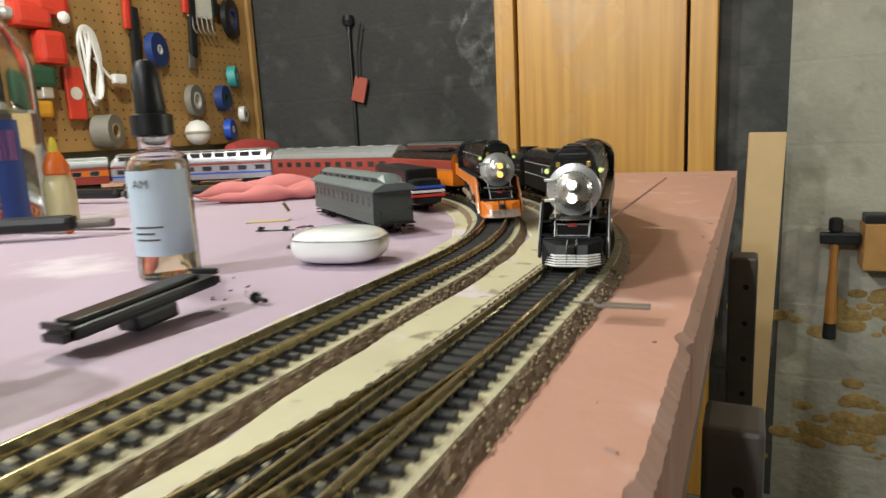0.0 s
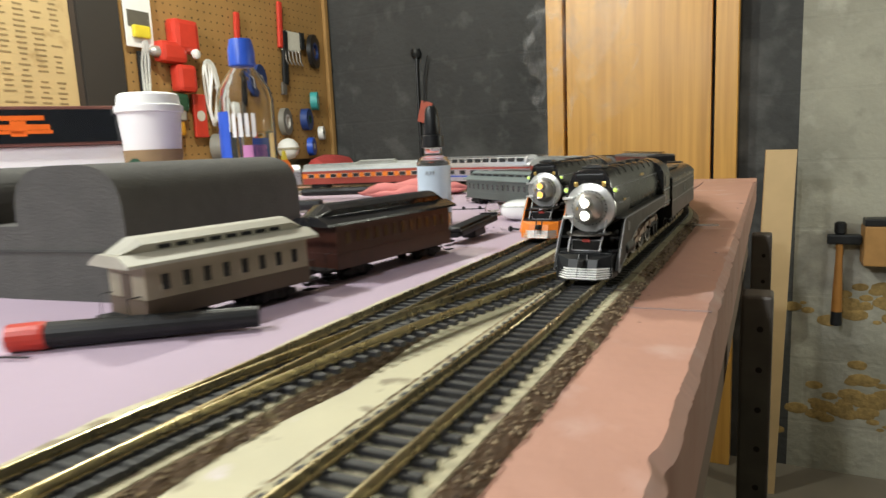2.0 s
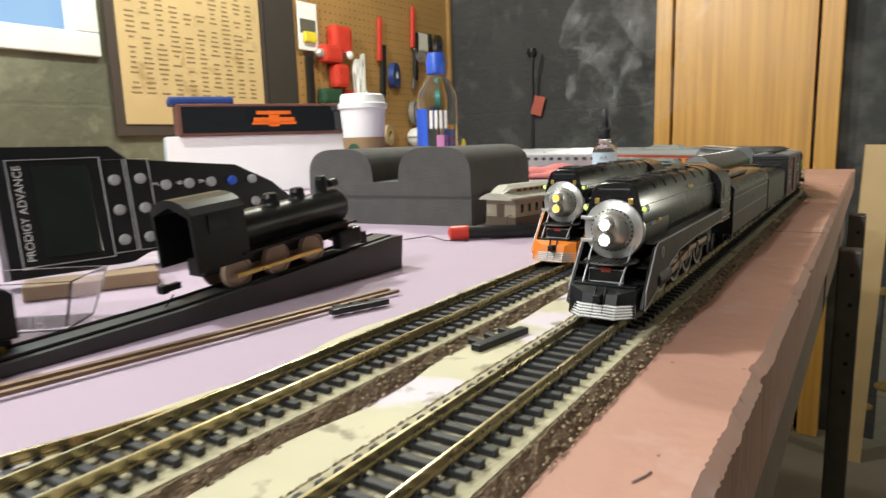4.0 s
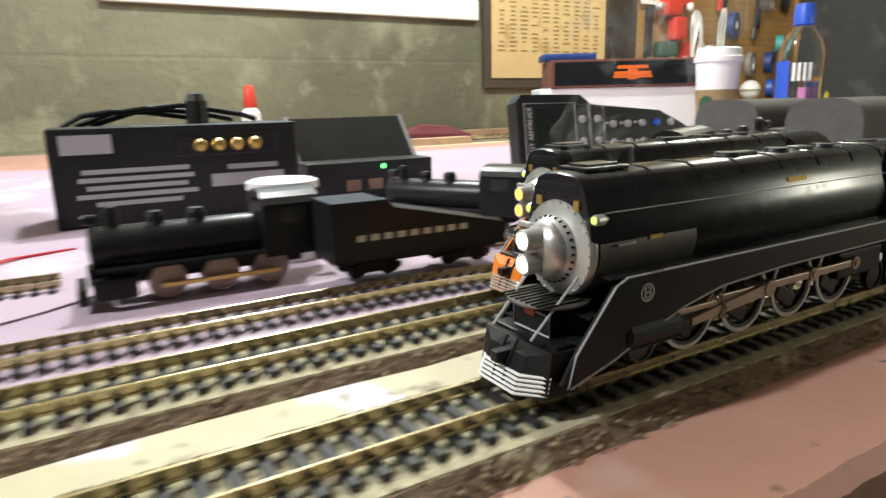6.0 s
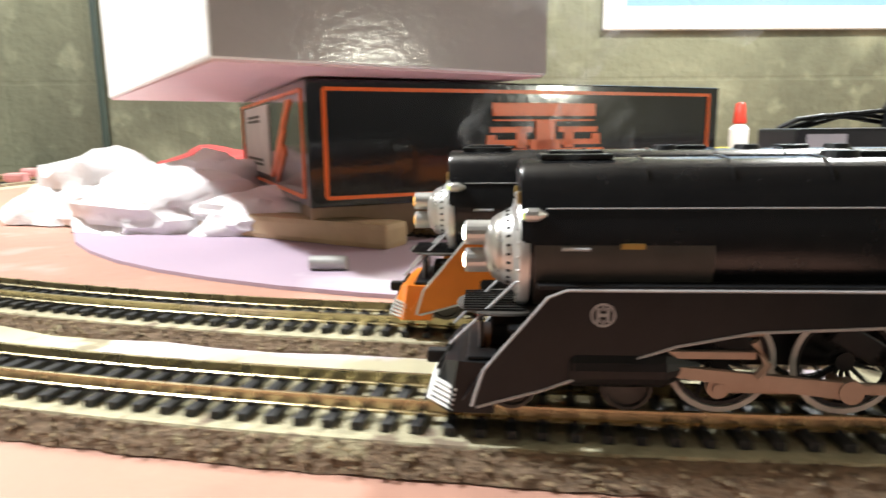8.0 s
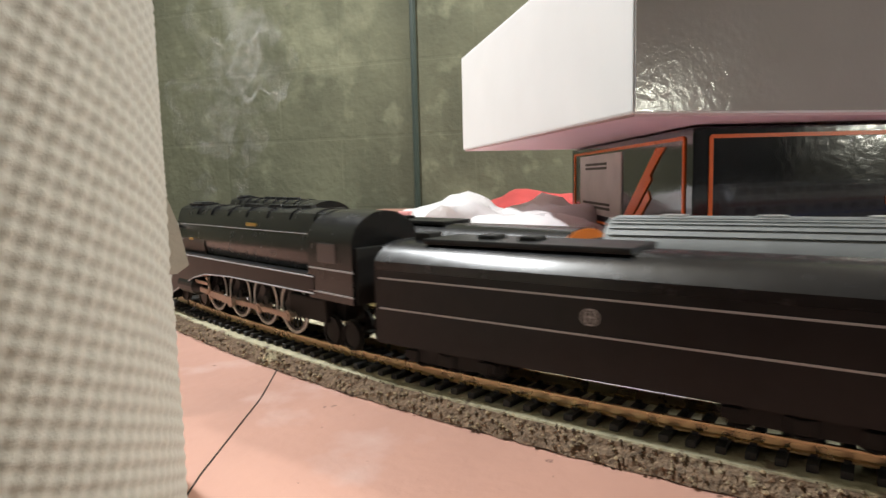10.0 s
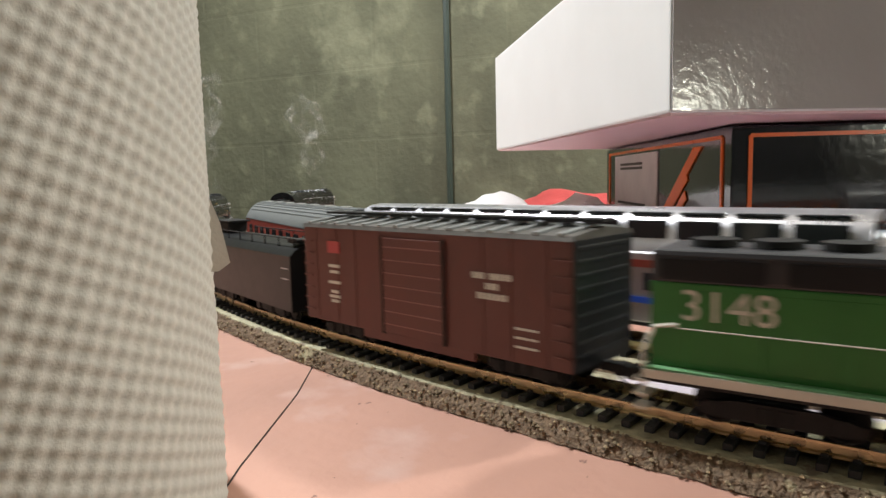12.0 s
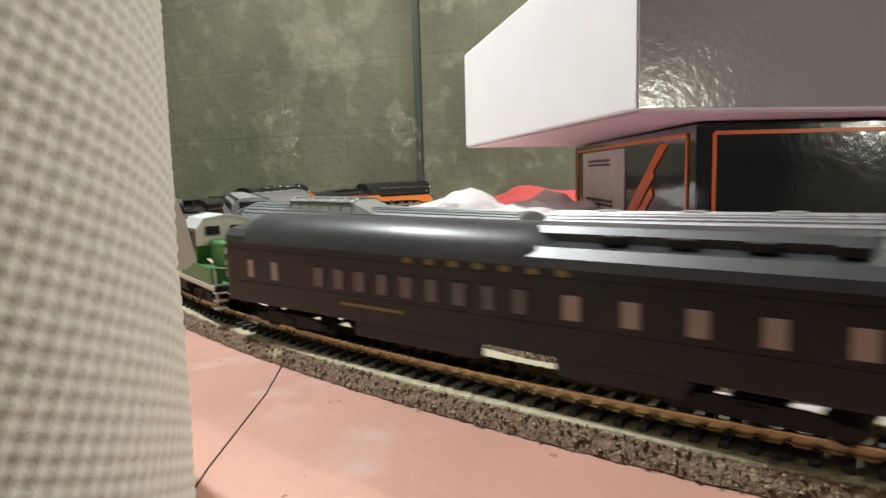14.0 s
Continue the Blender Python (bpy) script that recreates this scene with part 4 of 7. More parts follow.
def tender(name, label, length, top, lined, daylight=False, aux=False):
    e = thing(name, label, "model tender", group="tenders")
    side = ORANGE if daylight else SATIN
    L = length - 8
    if aux:
        part("tank", body_shell(L, 16.5, 7.5, top - 6, 5.0, 4.0), SATIN, e, smooth=True)
        for y in (-12, 12):
            part("roof_rail", tube([(-L / 2 + 3, y, top + 1.8), (L / 2 - 20, y, top + 1.8)], 0.35, 5), DARKMETAL, e)
            for k in range(7):
                part("rail_post", cyl((-L / 2 + 4 + k * (L - 26) / 6, y, top - 2.5), (-L / 2 + 4 + k * (L - 26) / 6, y, top + 1.8), 0.35, seg=5), DARKMETAL, e)
        part("filler_hatch", cube((L / 2 - 14, 0, top + 2.4), (16, 12, 6), 0.8), DARKMETAL, e)
        part("hatch_rail", cube((L / 2 - 14, 0, top + 6), (22, 14, 1.2), 0.4), DARKMETAL, e)
        part("rear_deck", cube((-L / 2 + 6, 0, top + 0.6), (10, 24, 2), 0.4), DARKMETAL, e)
        part("rear_lamp", lathe([(2.2, -L / 2 - 1.4), (1.8, -L / 2 - 1.9), (0.2, -L / 2 - 2.0)], "x", 14, at=(0, 4, top - 9)), LAMP_AMBER, e, "glowing amber rear lamp")
        for sgn in (-1, 1):
            for x in (-L / 2 + 6, L / 2 - 6):
                for z in (15, 20):
                    part("end_line", cube((x, sgn * 16.6, z + 8), (7, 0.3, 0.5)), LINE, e)
    else:
        part("tank", body_shell(L, 17.2, 9, top - 7, 6.5, 3.4), side, e, smooth=True)
        part("roof", body_shell(L - 1, 17.35, top - 10, top - 6.9, 6.8, 3.4), BLACK, e, smooth=True)
        part("bunker", cube((L / 6, 0, top + 0.3), (L * 0.45, 22, 2.0), 0.6), SATIN, e)
        for x in (L / 2 - 12, L / 2 - 40, L / 6):
            part("hatch", cube((x, 0, top + 1.2), (7, 8, 3), 0.5), DARKMETAL, e)
        for sgn in (-1, 1):
            if daylight:
                part("red_band", cube((0, sgn * 17.3, 31), (L, 0.5, 9)), REDCAR, e)
                part("silver_line", cube((0, sgn * 17.5, 26.2), (L, 0.3, 0.8)), SILVER, e)
            else:
                for z in (22, 33):
                    part("side_line", cube((0, sgn * 17.35, z), (L - 4, 0.35, 0.55)), LINE, e)
                part("emblem", lathe([(2.1, sgn * 17.3), (2.6, sgn * 17.3), (2.6, sgn * 17.6), (2.1, sgn * 17.6)], "y", 22, at=(0, 0, 27.5), loop=True), LINE, e)
                for dx, w, h in ((-0.9, 0.6, 3.2), (0.9, 0.6, 3.2), (0, 2.2, 0.6)):
                    part("emblem_bar", cube((dx, sgn * 17.4, 27.5), (w, 0.3, h)), LINE, e)
        for y in (-12, 12):
            for k in range(8):
                part("ladder_rung", cube((-L / 2 - 0.4, y, 12 + 4 * k), (0.8, 6, 0.6)), DARKMETAL, e)
        part("end_sheet", cube((-L / 2, 0, 26), (1.2, 30, 30), 0.4), mat("sooty_brown_sheet", (0.04, 0.022, 0.014), 0.5), e)
    part("underframe", cube((0, 0, 8), (L - 4, 22, 3), 0.4), DARKMETAL, e)
    for x in (-L / 2 + 30, L / 2 - 30):
        truck(e, x, 3 if not aux else 3, 15, 5.2)
    coupler(e, -L / 2, -1)
    return e


def boxcar():
    e = thing("boxcar", "oxide-brown forty-foot boxcar with white lettering", "model boxcar")
    L = 138
    part("body", cube((0, 0, 29), (L, 35.5, 41), 0.5), BROWNCAR, e)
    ring = [(-18.4, 49), (18.4, 49), (17.6, 50.6), (0, 52.4), (-17.6, 50.6)]
    part("roof", prism(ring, -L / 2 - 0.5, L / 2 + 0.5), mat("weathered_roof", (0.11, 0.10, 0.09), 0.55, 0.2, var=0.3, scale=150), e)
    for k in range(15):
        x = -L / 2 + 4 + k * (L - 8) / 14
        part("roof_rib", loft([[(x - 1.2, -17.8, 50.4), (x + 1.2, -17.8, 50.4), (x + 1.2, -17.8, 51.4), (x - 1.2, -17.8, 51.4)], [(x - 1.2, 0, 52.2), (x + 1.2, 0, 52.2), (x + 1.2, 0, 53.2), (x - 1.2, 0, 53.2)], [(x - 1.2, 17.8, 50.4), (x + 1.2, 17.8, 50.4), (x + 1.2, 17.8, 51.4), (x - 1.2, 17.8, 51.4)]]), ROOFGREY, e)
    part("roof_walk", cube((0, 0, 54.4), (L + 4, 8, 0.9)), DARKMETAL, e)
    for sgn in (-1, 1):
        part("door", cube((0, sgn * 18.2, 28), (33, 1.0, 37), 0.3), BROWNCAR, e)
        for x in (-16.5, 16.5):
            part("door_track", cube((x, sgn * 18.6, 28), (0.8, 0.8, 38)), DARKMETAL, e)
        part("sill", cube((0, sgn * 17.2, 7.5), (60, 1, 4)), BROWNCAR, e)
        for x in [-60, -46, -34, 34, 46, 60]:
            part("rivet_seam", cube((x, sgn * 17.85, 29), (0.5, 0.25, 40)), BROWNCAR, e)
        for z, n in ((36, 9), (32.6, 3), (29.2, 7)):
            for k in range(n):
                if (z, k) != (36, 5):
                    part("lettering_bar", cube((-38 + 1.9 * (k - (n - 1) / 2), sgn * 18.0, z), (1.35, 0.3, 2.1)), DIRTYWHITE, e)
        # thin door lines in a paler brown than the body
        for k in range(7):
            part("door_rib", cube((0, sgn * 18.75, 13 + 5 * k), (31, 0.3, 0.4)), mat("pale_oxide_rib", (0.24, 0.10, 0.08), 0.5) if (k == 0 and sgn < 0) else bpy.data.materials["pale_oxide_rib"], e)
        part("red_plate", cube((48, sgn * 18.0, 41), (8, 0.3, 5)), mat("faded_red_plate", (0.45, 0.06, 0.06), 0.5, bump=0), e)
        for z, w in ((33, 7), (30.5, 6), (26, 8), (22, 5), (20, 7), (18, 5)):
            part("lettering_bar", cube((48, sgn * 18.0, z), (w, 0.3, 1.2)), DIRTYWHITE, e)
        for z in (20, 17, 14):
            part("lettering_bar", cube((-52, sgn * 18.0, z), (9, 0.3, 0.7)), DIRTYWHITE, e)
        for x in (-L / 2 + 3, L / 2 - 3):
            for k in range(7):
                part("ladder_rung", cube((x, sgn * 18.5, 13 + 5 * k), (6, 0.5, 0.6)), BROWNCAR, e)
    for x in (-L / 2 - 0.4, L / 2 + 0.4):
        for k in range(9):
            part("end_rib", cube((x, 0, 13 + 4.2 * k), (1.0, 32, 1.6), 0.3), BLACKPLASTIC, e)
        part("end_sheet", cube((x * 0.999, 0, 29), (0.7, 34.8, 40.5)), BLACKPLASTIC, e)
    for x in (-L / 2 + 22, L / 2 - 22):
        truck(e, x, 2, 20, 5)
    coupler(e, L / 2, 1)
    coupler(e, -L / 2, -1)
    return e


def diesel():
    """A green hood unit that runs long hood first; its cab is at the rear."""
    e = thing("diesel_locomotive", "green and black hood diesel locomotive with white sills", "model locomotive")
    L = 192
    part("platform", cube((0, 0, 13), (L, 35, 3.4), 0.4), DARKMETAL, e)
    for sgn in (-1, 1):
        part("white_sill", cube((0, sgn * 17.6, 13.6), (L - 2, 0.5, 2.4)), DIRTYWHITE, e)
        part("battery_box", cube((-61, sgn * 14.6, 19), (58, 5.4, 9), 0.5), GREEN, e)
    part("walkway", cube((0, 0, 15.0), (L - 3, 34.4, 0.7), 0.1), mat("pale_green_walkway", (0.16, 0.36, 0.17), 0.5), e)
    part("long_hood", cube((31, 0, 27), (126, 28, 24), 0.6), GREEN, e)
    part("hood_top", cube((31, 0, 43.3), (126, 28.4, 9.0), 1.4), mat("hood_black", (0.03, 0.03, 0.033), 0.5, var=0.2, scale=100), e)
    for sgn in (-1, 1):
        for x, w in ((78, 26), (40, 40), (-10, 24)):
            part("grille", cube((x, sgn * 14.3, 42.6), (w, 0.5, 5.8)), BLACKPLASTIC, e)
        for k in range(9):
            part("hood_door", cube((84 - 13 * k, sgn * 13.95, 27), (12.2, 0.3, 20), 0.1), GREEN, e)
    for x in (80, 64, 48):
        part("radiator_fan", cyl((x, 0, 48), (x, 0, 50), 6.2), DARKMETAL, e)
    for x in (26, 5):
        part("dynamic_fan", cyl((x, 0, 48), (x, 0, 49.5), 5.0), DARKMETAL, e)
    part("exhaust", cube((14, 0, 49.4), (9, 5, 2)), DARKMETAL, e)
    # cab
    ring = [(-16.3, 15), (16.3, 15), (16.3, 41.6), (11.4, 47.6), (0, 49.2), (-11.4, 47.6), (-16.3, 41.6)]
    cab = part("cab", prism(ring, -62, -33), GREEN, e)
    ring2 = [(-16.7, 41.4), (-11.6, 48.0), (0, 49.8), (11.6, 48.0), (16.7, 41.4), (11.2, 47.2), (0, 48.8), (-11.2, 47.2)]
    part("cab_roof", prism(ring2, -63, -32), mat("pale_roof", (0.50, 0.52, 0.52), 0.5), cab)
    for sgn in (-1, 1):
        part("cab_upper", cube((-47.5, sgn * 16.4, 37), (29, 0.4, 11)), mat("cab_black", (0.03, 0.03, 0.03), 0.5, bump=0) if sgn < 0 else bpy.data.materials["cab_black"], cab)
        for x in (-42, -53):
            part("cab_window", cube((x, sgn * 16.6, 37.5), (7, 0.5, 7), 0.2), PANE, cab)
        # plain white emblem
        for dx, dz, w, h in ((0, 3.4, 12, 1.6), (0, 0, 12, 1.6), (0, -3.4, 12, 1.6), (-4.5, 1.6, 2.0, 5), (4.5, -1.6, 2.0, 5)):
            part("emblem_bar", cube((-49 + dx, sgn * 16.5, 25 + dz), (w, 0.35, h), 0.1), DIRTYWHITE, cab)
    for y in (-7, 7):
        part("front_window", cube((-62.5, y, 41), (0.6, 8, 5), 0.2), PANE, cab)
    part("cab_end", prism([(-16.2, 33), (16.2, 33), (16.2, 41.4), (11.2, 47.2), (0, 48.8), (-11.2, 47.2), (-16.2, 41.4)], -62.4, -61.9), DIRTYWHITE, cab)
    part("short_hood", cube((-76, 0, 25.5), (27, 20, 21), 1.6), GREEN, e)
    for z in (20, 26, 32):
        part("nose_stripe", cube((-89.6, 0, z), (0.5, 19, 3)), DIRTYWHITE, e)
    for x, d in ((L / 2 - 1, 1), (-L / 2 + 1, -1)):
        for sgn in (-1, 1):
            rail_line(e, [(x, sgn * 16.5, 6), (x, sgn * 16.8, 20), (x - d * 3, sgn * 16.8, 27), (x - d * 9, sgn * 16.8, 28)], 0.6, DIRTYWHITE)
            for k in range(3):
                part("step", cube((x + d * 0.5, sgn * 15, 3.5 + 4 * k), (4, 6, 0.7)), DIRTYWHITE, e)
        rail_line(e, [(x, -14, 24), (x, 0, 22), (x, 14, 24)], 0.4, DIRTYWHITE)
    for sgn in (-1, 1):
        rail_line(e, [(L / 2 - 10, sgn * 16.8, 27), (30, sgn * 16.8, 27), (-26, sgn * 16.8, 27), (-30, sgn * 16.8, 31)], 0.2, DIRTYWHITE)
        for k in range(7):
            part("stanchion", cyl((L / 2 - 12 - 19 * k, sgn * 16.8, 14), (L / 2 - 12 - 19 * k, sgn * 16.8, 27), 0.2, seg=5), GREEN, e)
        words("3148", 12, Matrix.LocRotScale((0.074, sgn * 0.01415, 0.0325), Euler((radians(90), 0, radians(0 if sgn < 0 else 180))), None), DIRTYWHITE, e)
    part("fuel_tank", prism([(-13, 3), (13, 3), (15, 6), (15, 11), (-15, 11), (-15, 6)], -32, 32), DARKMETAL, e)
    for x in (-62, 62):
        truck(e, x, 2, 30, 5.8)
    coupler(e, L / 2, 1)
    coupler(e, -L / 2, -1)
    return e


def windows(e, x0, x1, n, z, w, h, y, pane, frame=None, name="window"):
    for sgn in (-1, 1):
        for k in range(n):
            x = x0 + (x1 - x0) * (k / (n - 1) if n > 1 else 0.5)
            if frame:
                part("window_frame", cube((x, sgn * (y + 0.1), z), (w + 1.2, 0.5, h + 1.2), 0.2), frame, e)
            part(name, cube((x, sgn * (y + 0.25), z), (w, 0.5, h), 0.2), pane, e)


def heavyweight():
    e = thing("heavyweight_coach", "dark green-black heavyweight passenger coach with small windows", "model coach")
    L = 276
    side = dull(mat("coach_dark_olive", (0.022, 0.023, 0.0215), 0.4, var=0.15, scale=100), 0.3)
    roof = mat("coach_dark_roof", (0.035, 0.038, 0.042), 0.38, var=0.15, scale=100)
    part("body", cube((0, 0, 26), (L, 35.5, 28), 0.5), side, e)
    lower = [(-18.2, 39.5), (18.2, 39.5), (17.6, 42.6), (14.6, 45.6), (9.5, 47.0), (-9.5, 47.0), (-14.6, 45.6), (-17.6, 42.6)]
    part("lower_roof", prism(lower, -L / 2, L / 2), roof, e)
    upper = [(-9.6, 46.5), (9.6, 46.5), (9.8, 49.5), (7.5, 51.6), (0, 52.4), (-7.5, 51.6), (-9.8, 49.5)]
    part("clerestory", prism(upper, -L / 2 + 18, L / 2 - 52), roof, e)
    big = [(-18.3, 39.6), (18.3, 39.6), (17.4, 45.0), (13.0, 49.6), (7.0, 51.8), (0, 52.5), (-7.0, 51.8), (-13.0, 49.6), (-17.4, 45.0)]
    sm = [(y * 0.82, 42 + (z - 42) * 0.55) for y, z in big]
    for x0, x1 in ((L / 2 - 14, -33),):
        part("roof_duct", loft([[(x0 + 6, y, z) for y, z in sm], [(x0 - 3, y, z) for y, z in big], [(x1 + 4, y, z) for y, z in big], [(x1 - 4, y, z) for y, z in sm]]), roof, e, smooth=True)
    for k in range(4):
        for sgn in (-1, 1):
            part("roof_vent", cube((-56 - 20 * k, sgn * 11.5, 48.2), (7, 3, 2.6), 0.4), DARKMETAL, e)
    windows(e, 100, 118, 2, 28, 4.2, 8, 17.7, PALEPANE)
    windows(e, -28, 70, 9, 28, 5.4, 8, 17.7, mat("smoky_pane", (0.10, 0.09, 0.085), 0.2, bump=0), SATIN)
    windows(e, -120, -46, 5, 28, 5.6, 7.6, 17.7, PALEPANE)
    for sgn in (-1, 1):
        part("belt_rail", cube((0, sgn * 17.9, 21.5), (L - 2, 0.4, 0.8)), side, e)
        part("letter_board_line", cube((0, sgn * 17.9, 36.5), (L - 2, 0.4, 0.5)), side, e)
        for k in range(7):
            part("lettering_bar", cube((20 - 10.5 * k, sgn * 18.0, 38.2), (4, 0.3, 2.0)), mat("dull_gold_letter", (0.20, 0.15, 0.045), 0.5, bump=0) if (k == 0 and sgn < 0) else bpy.data.materials["dull_gold_letter"], e)
        part("name_bar", cube((40, sgn * 17.9, 18.5), (34, 0.3, 1.2)), bpy.data.materials["dull_gold_letter"], e)
        part("skirt_box", cube((20, sgn * 15, 9), (60, 4, 6), 0.4), side, e)
        part("skirt_box", cube((-60, sgn * 15, 9), (40, 4, 6), 0.4), side, e)
    part("vestibule", cube((L / 2 + 2.5, 0, 26), (5, 16, 26), 1), DARKMETAL, e)
    part("vestibule", cube((-L / 2 - 2.5, 0, 26), (5, 16, 26), 1), DARKMETAL, e)
    for x in (-L / 2 + 42, L / 2 - 42):
        truck(e, x, 3, 20, 5.2)
    coupler(e, L / 2 + 3, 1)
    return e


def streamliner(name, label, length, side, roof, style):
    """A smooth-sided car; style is plain, fulldome or dome."""
    e = thing(name, label, "model coach", group="streamlined coaches")
    L = length - 6
    part("body", cube((0, 0, 24), (L, 35, 28), 0.6), side, e)
    h = 14.0 if style != "fulldome" else 11.0
    part("roof", body_shell(L, 17.7, 36.5, 37.5, h - 0.5, 2.6), roof, e, smooth=True)
    if style == "fulldome":
        top = [(-17.2, 38), (17.2, 38), (15.6, 47.5), (12.5, 52.2), (7, 54.4), (0, 55.0), (-7, 54.4), (-12.5, 52.2), (-15.6, 47.5)]
        part("dome_roof", prism(top, -L / 2 + 8, L / 2 - 8), STAINLESS, e, smooth=True)
        for sgn in (-1, 1):
            for k in range(12):
                x = -L / 2 + 22 + k * (L - 44) / 11
                part("dome_window", cube((x, sgn * 15.9, 47.0), ((L - 44) / 11 - 4, 1.4, 7.0), 0.4, rot=Matrix.Rotation(0, 4, "X")), PANE, e)
                part("roof_window", cube((x, sgn * 10.9, 53.0), ((L - 44) / 11 - 4, 4.4, 0.9), 0.2), PANE, e)
        part("end_window", cube((-L / 2 + 8, 0, 46), (1.4, 20, 11), 0.8), PANE, e)
        for sgn in (-1, 1):
            part("red_band", cube((0, sgn * 17.7, 33.5), (L, 0.5, 3)), REDCAR, e)
            part("blue_band", cube((0, sgn * 17.7, 19), (L, 0.5, 2.4)), BLUEPLASTIC, e)
        windows(e, -L / 2 + 18, L / 2 - 18, 9, 26.5, 15, 7, 17.5, PANE)
    elif style == "dome":
        g = []
        for x, k in ((-26, 0.05), (-6, 1.0), (66, 1.0), (76, 0.1)):
            g.append([(x, -11, 48), (x, 11, 48), (x, 10, 48 + 5.5 * k), (x, 6, 48 + 7.6 * k), (x, -6, 48 + 7.6 * k), (x, -10, 48 + 5.5 * k)])
        dome = part("dome", loft(g), mat("dome_glass", (0.30, 0.31, 0.28), 0.10, bump=0), e, "glazed observation dome")
        for x in (-6, 6, 18, 30, 42, 54, 66):
            part("dome_rib", tube([(x, -10.8, 48.5), (x, -10.2, 53.6), (x, -6, 55.8), (x, 6, 55.8), (x, 10.2, 53.6), (x, 10.8, 48.5)], 0.55, 5), ROOFGREY, dome)
        for y in (-10.3, 10.3, -6, 6):
            part("dome_bar", tube([(-6, y, 53.7 if abs(y) > 8 else 55.8), (66, y, 53.7 if abs(y) > 8 else 55.8)], 0.55, 5), ROOFGREY, dome)
        for sgn in (-1, 1):
            part("orange_band", cube((0, sgn * 17.6, 27), (L, 0.4, 9)), ORANGE, e)
        windows(e, -L / 2 + 20, L / 2 - 20, 10, 27, 13, 7, 17.8, PANE, SILVER)
    else:
        for k in range(7):
            part("roof_vent", cube((-L / 2 + 24 + k * (L - 48) / 6, 0, 37.6 + h), (9, 5, 1.4), 0.5), SILVER, e)
        if side is not STAINLESS:
            for sgn in (-1, 1):
                for z in (15, 17, 19, 21):
                    part("flute", cube((0, sgn * 17.6, z), (L, 0.4, 0.7)), side, e)
        windows(e, -L / 2 + 20, L / 2 - 20, 11, 28, 11, 7, 17.5, PANE, SILVER if side is STAINLESS else None)
    for k in range(-6, 7):
        part("roof_flute", tube([(-L / 2 + 2, k * 2.2, 37.9 + (h - 0.5) * (1 - abs(k * 2.2 / 17.7) ** 2.6)), (L / 2 - 2, k * 2.2, 37.9 + (h - 0.5) * (1 - abs(k * 2.2 / 17.7) ** 2.6))], 0.35, 4), roof, e) if style != "fulldome" else None
    for x in (-L / 2 - 1.5, L / 2 + 1.5):
        part("diaphragm", cube((x, 0, 26), (3, 16, 27), 1), DARKMETAL, e)
    part("underframe", cube((0, 0, 9.5), (L * 0.5, 24, 5), 0.8), DARKMETAL, e)
    for x in (-L / 2 + 34, L / 2 - 34):
        truck(e, x, 2, 28, 5.2)
    return e


# the two trains, front to back: thing, distance of its front from the nose, its length, distance between its pivots
black_engine, black_drivers, black_rods = gs4("steam_locomotive", "black streamlined steam locomotive with silver smokebox front and lit headlights", False)
day_engine, day_drivers, day_rods = gs4("steam_locomotive", "black and orange streamlined steam locomotive with silver smokebox front", True)
OUTER_TRAIN = [(black_engine, 0.0, 0.205), (tender("tender", "satin black tender with two pale lining stripes", 176, 46, True), 0.208, 0.176),
               (tender("water_tender", "plain black auxiliary water tender with amber rear lamp", 136, 40, False, aux=True), 0.390, 0.136),
               (boxcar(), 0.533, 0.146), (diesel(), 0.690, 0.198), (heavyweight(), 0.897, 0.284)]
INNER_TRAIN = [(day_engine, 0.0, 0.205), (tender("tender", "orange and red striped tender with a black roof", 176, 46, True, daylight=True), 0.208, 0.176),
               (streamliner("passenger_car", "dark red passenger car with a grey fluted roof", 258, REDCAR, ROOFGREY, "plain"), 0.390, 0.258),
               (streamliner("full_dome_car", "silver full-length dome car with red and blue stripes", 272, STAINLESS, STAINLESS, "fulldome"), 0.652, 0.272),
               (streamliner("dome_car", "red and orange dome car with a grey fluted roof", 272, REDCAR, ROOFGREY, "dome"), 0.928, 0.272),
               (streamliner("silver_coach", "plain silver passenger coach", 258, STAINLESS, STAINLESS, "plain"), 1.204, 0.258)]
BLACK_NOSE = ((0, -0.262), (0.5, -0.182), (1, -0.099), (1.5, -0.02), (2, 0.056), (4.3, 0.496), (4.5, 0.533), (5, 0.626), (5.5, 0.713), (6, 0.804), (6.5, 0.903), (7, 1.010), (7.5, 1.116), (8, 1.219), (11, 1.812), (12.5, 2.105), (13, 2.202), (14, 2.410))
DAY_NOSE = ((0, -0.42), (0.5, -0.345), (1, -0.266), (1.5, -0.178), (2, -0.082), (4.3, 0.392), (6.5, 0.857), (7, 0.980), (7.5, 1.106), (8, 1.231), (11, 1.96), (12.5, 2.258), (13, 2.357), (14, 2.56))


def nose(table, t):
    return float(np.interp(t, [r[0] for r in table], [r[1] for r in table]))


def stand(way, front, length, engine):
    """The pose of a vehicle whose front is at that place on the line."""
    a, b = way.at(front - 0.2 * length), way.at(front - 0.8 * length)
    mid = (a + b) / 2
    d = a - b
    h = math.atan2(d.y, d.x)
    if engine:
        mid = a + (a - b).normalized() * 0.2 * length
    return Matrix.Translation((mid.x, mid.y, RAIL_TOP)) @ Matrix.Rotation(h, 4, "Z")


def run_train(train, way, table):
    for ob, back, length in train:
        rows = []
        for k in range(29):
            t = 0.5 * k
            rows.append((t, stand(way, nose(table, t) - back, length, ob in (black_engine, day_engine))))
        walk(ob, rows)


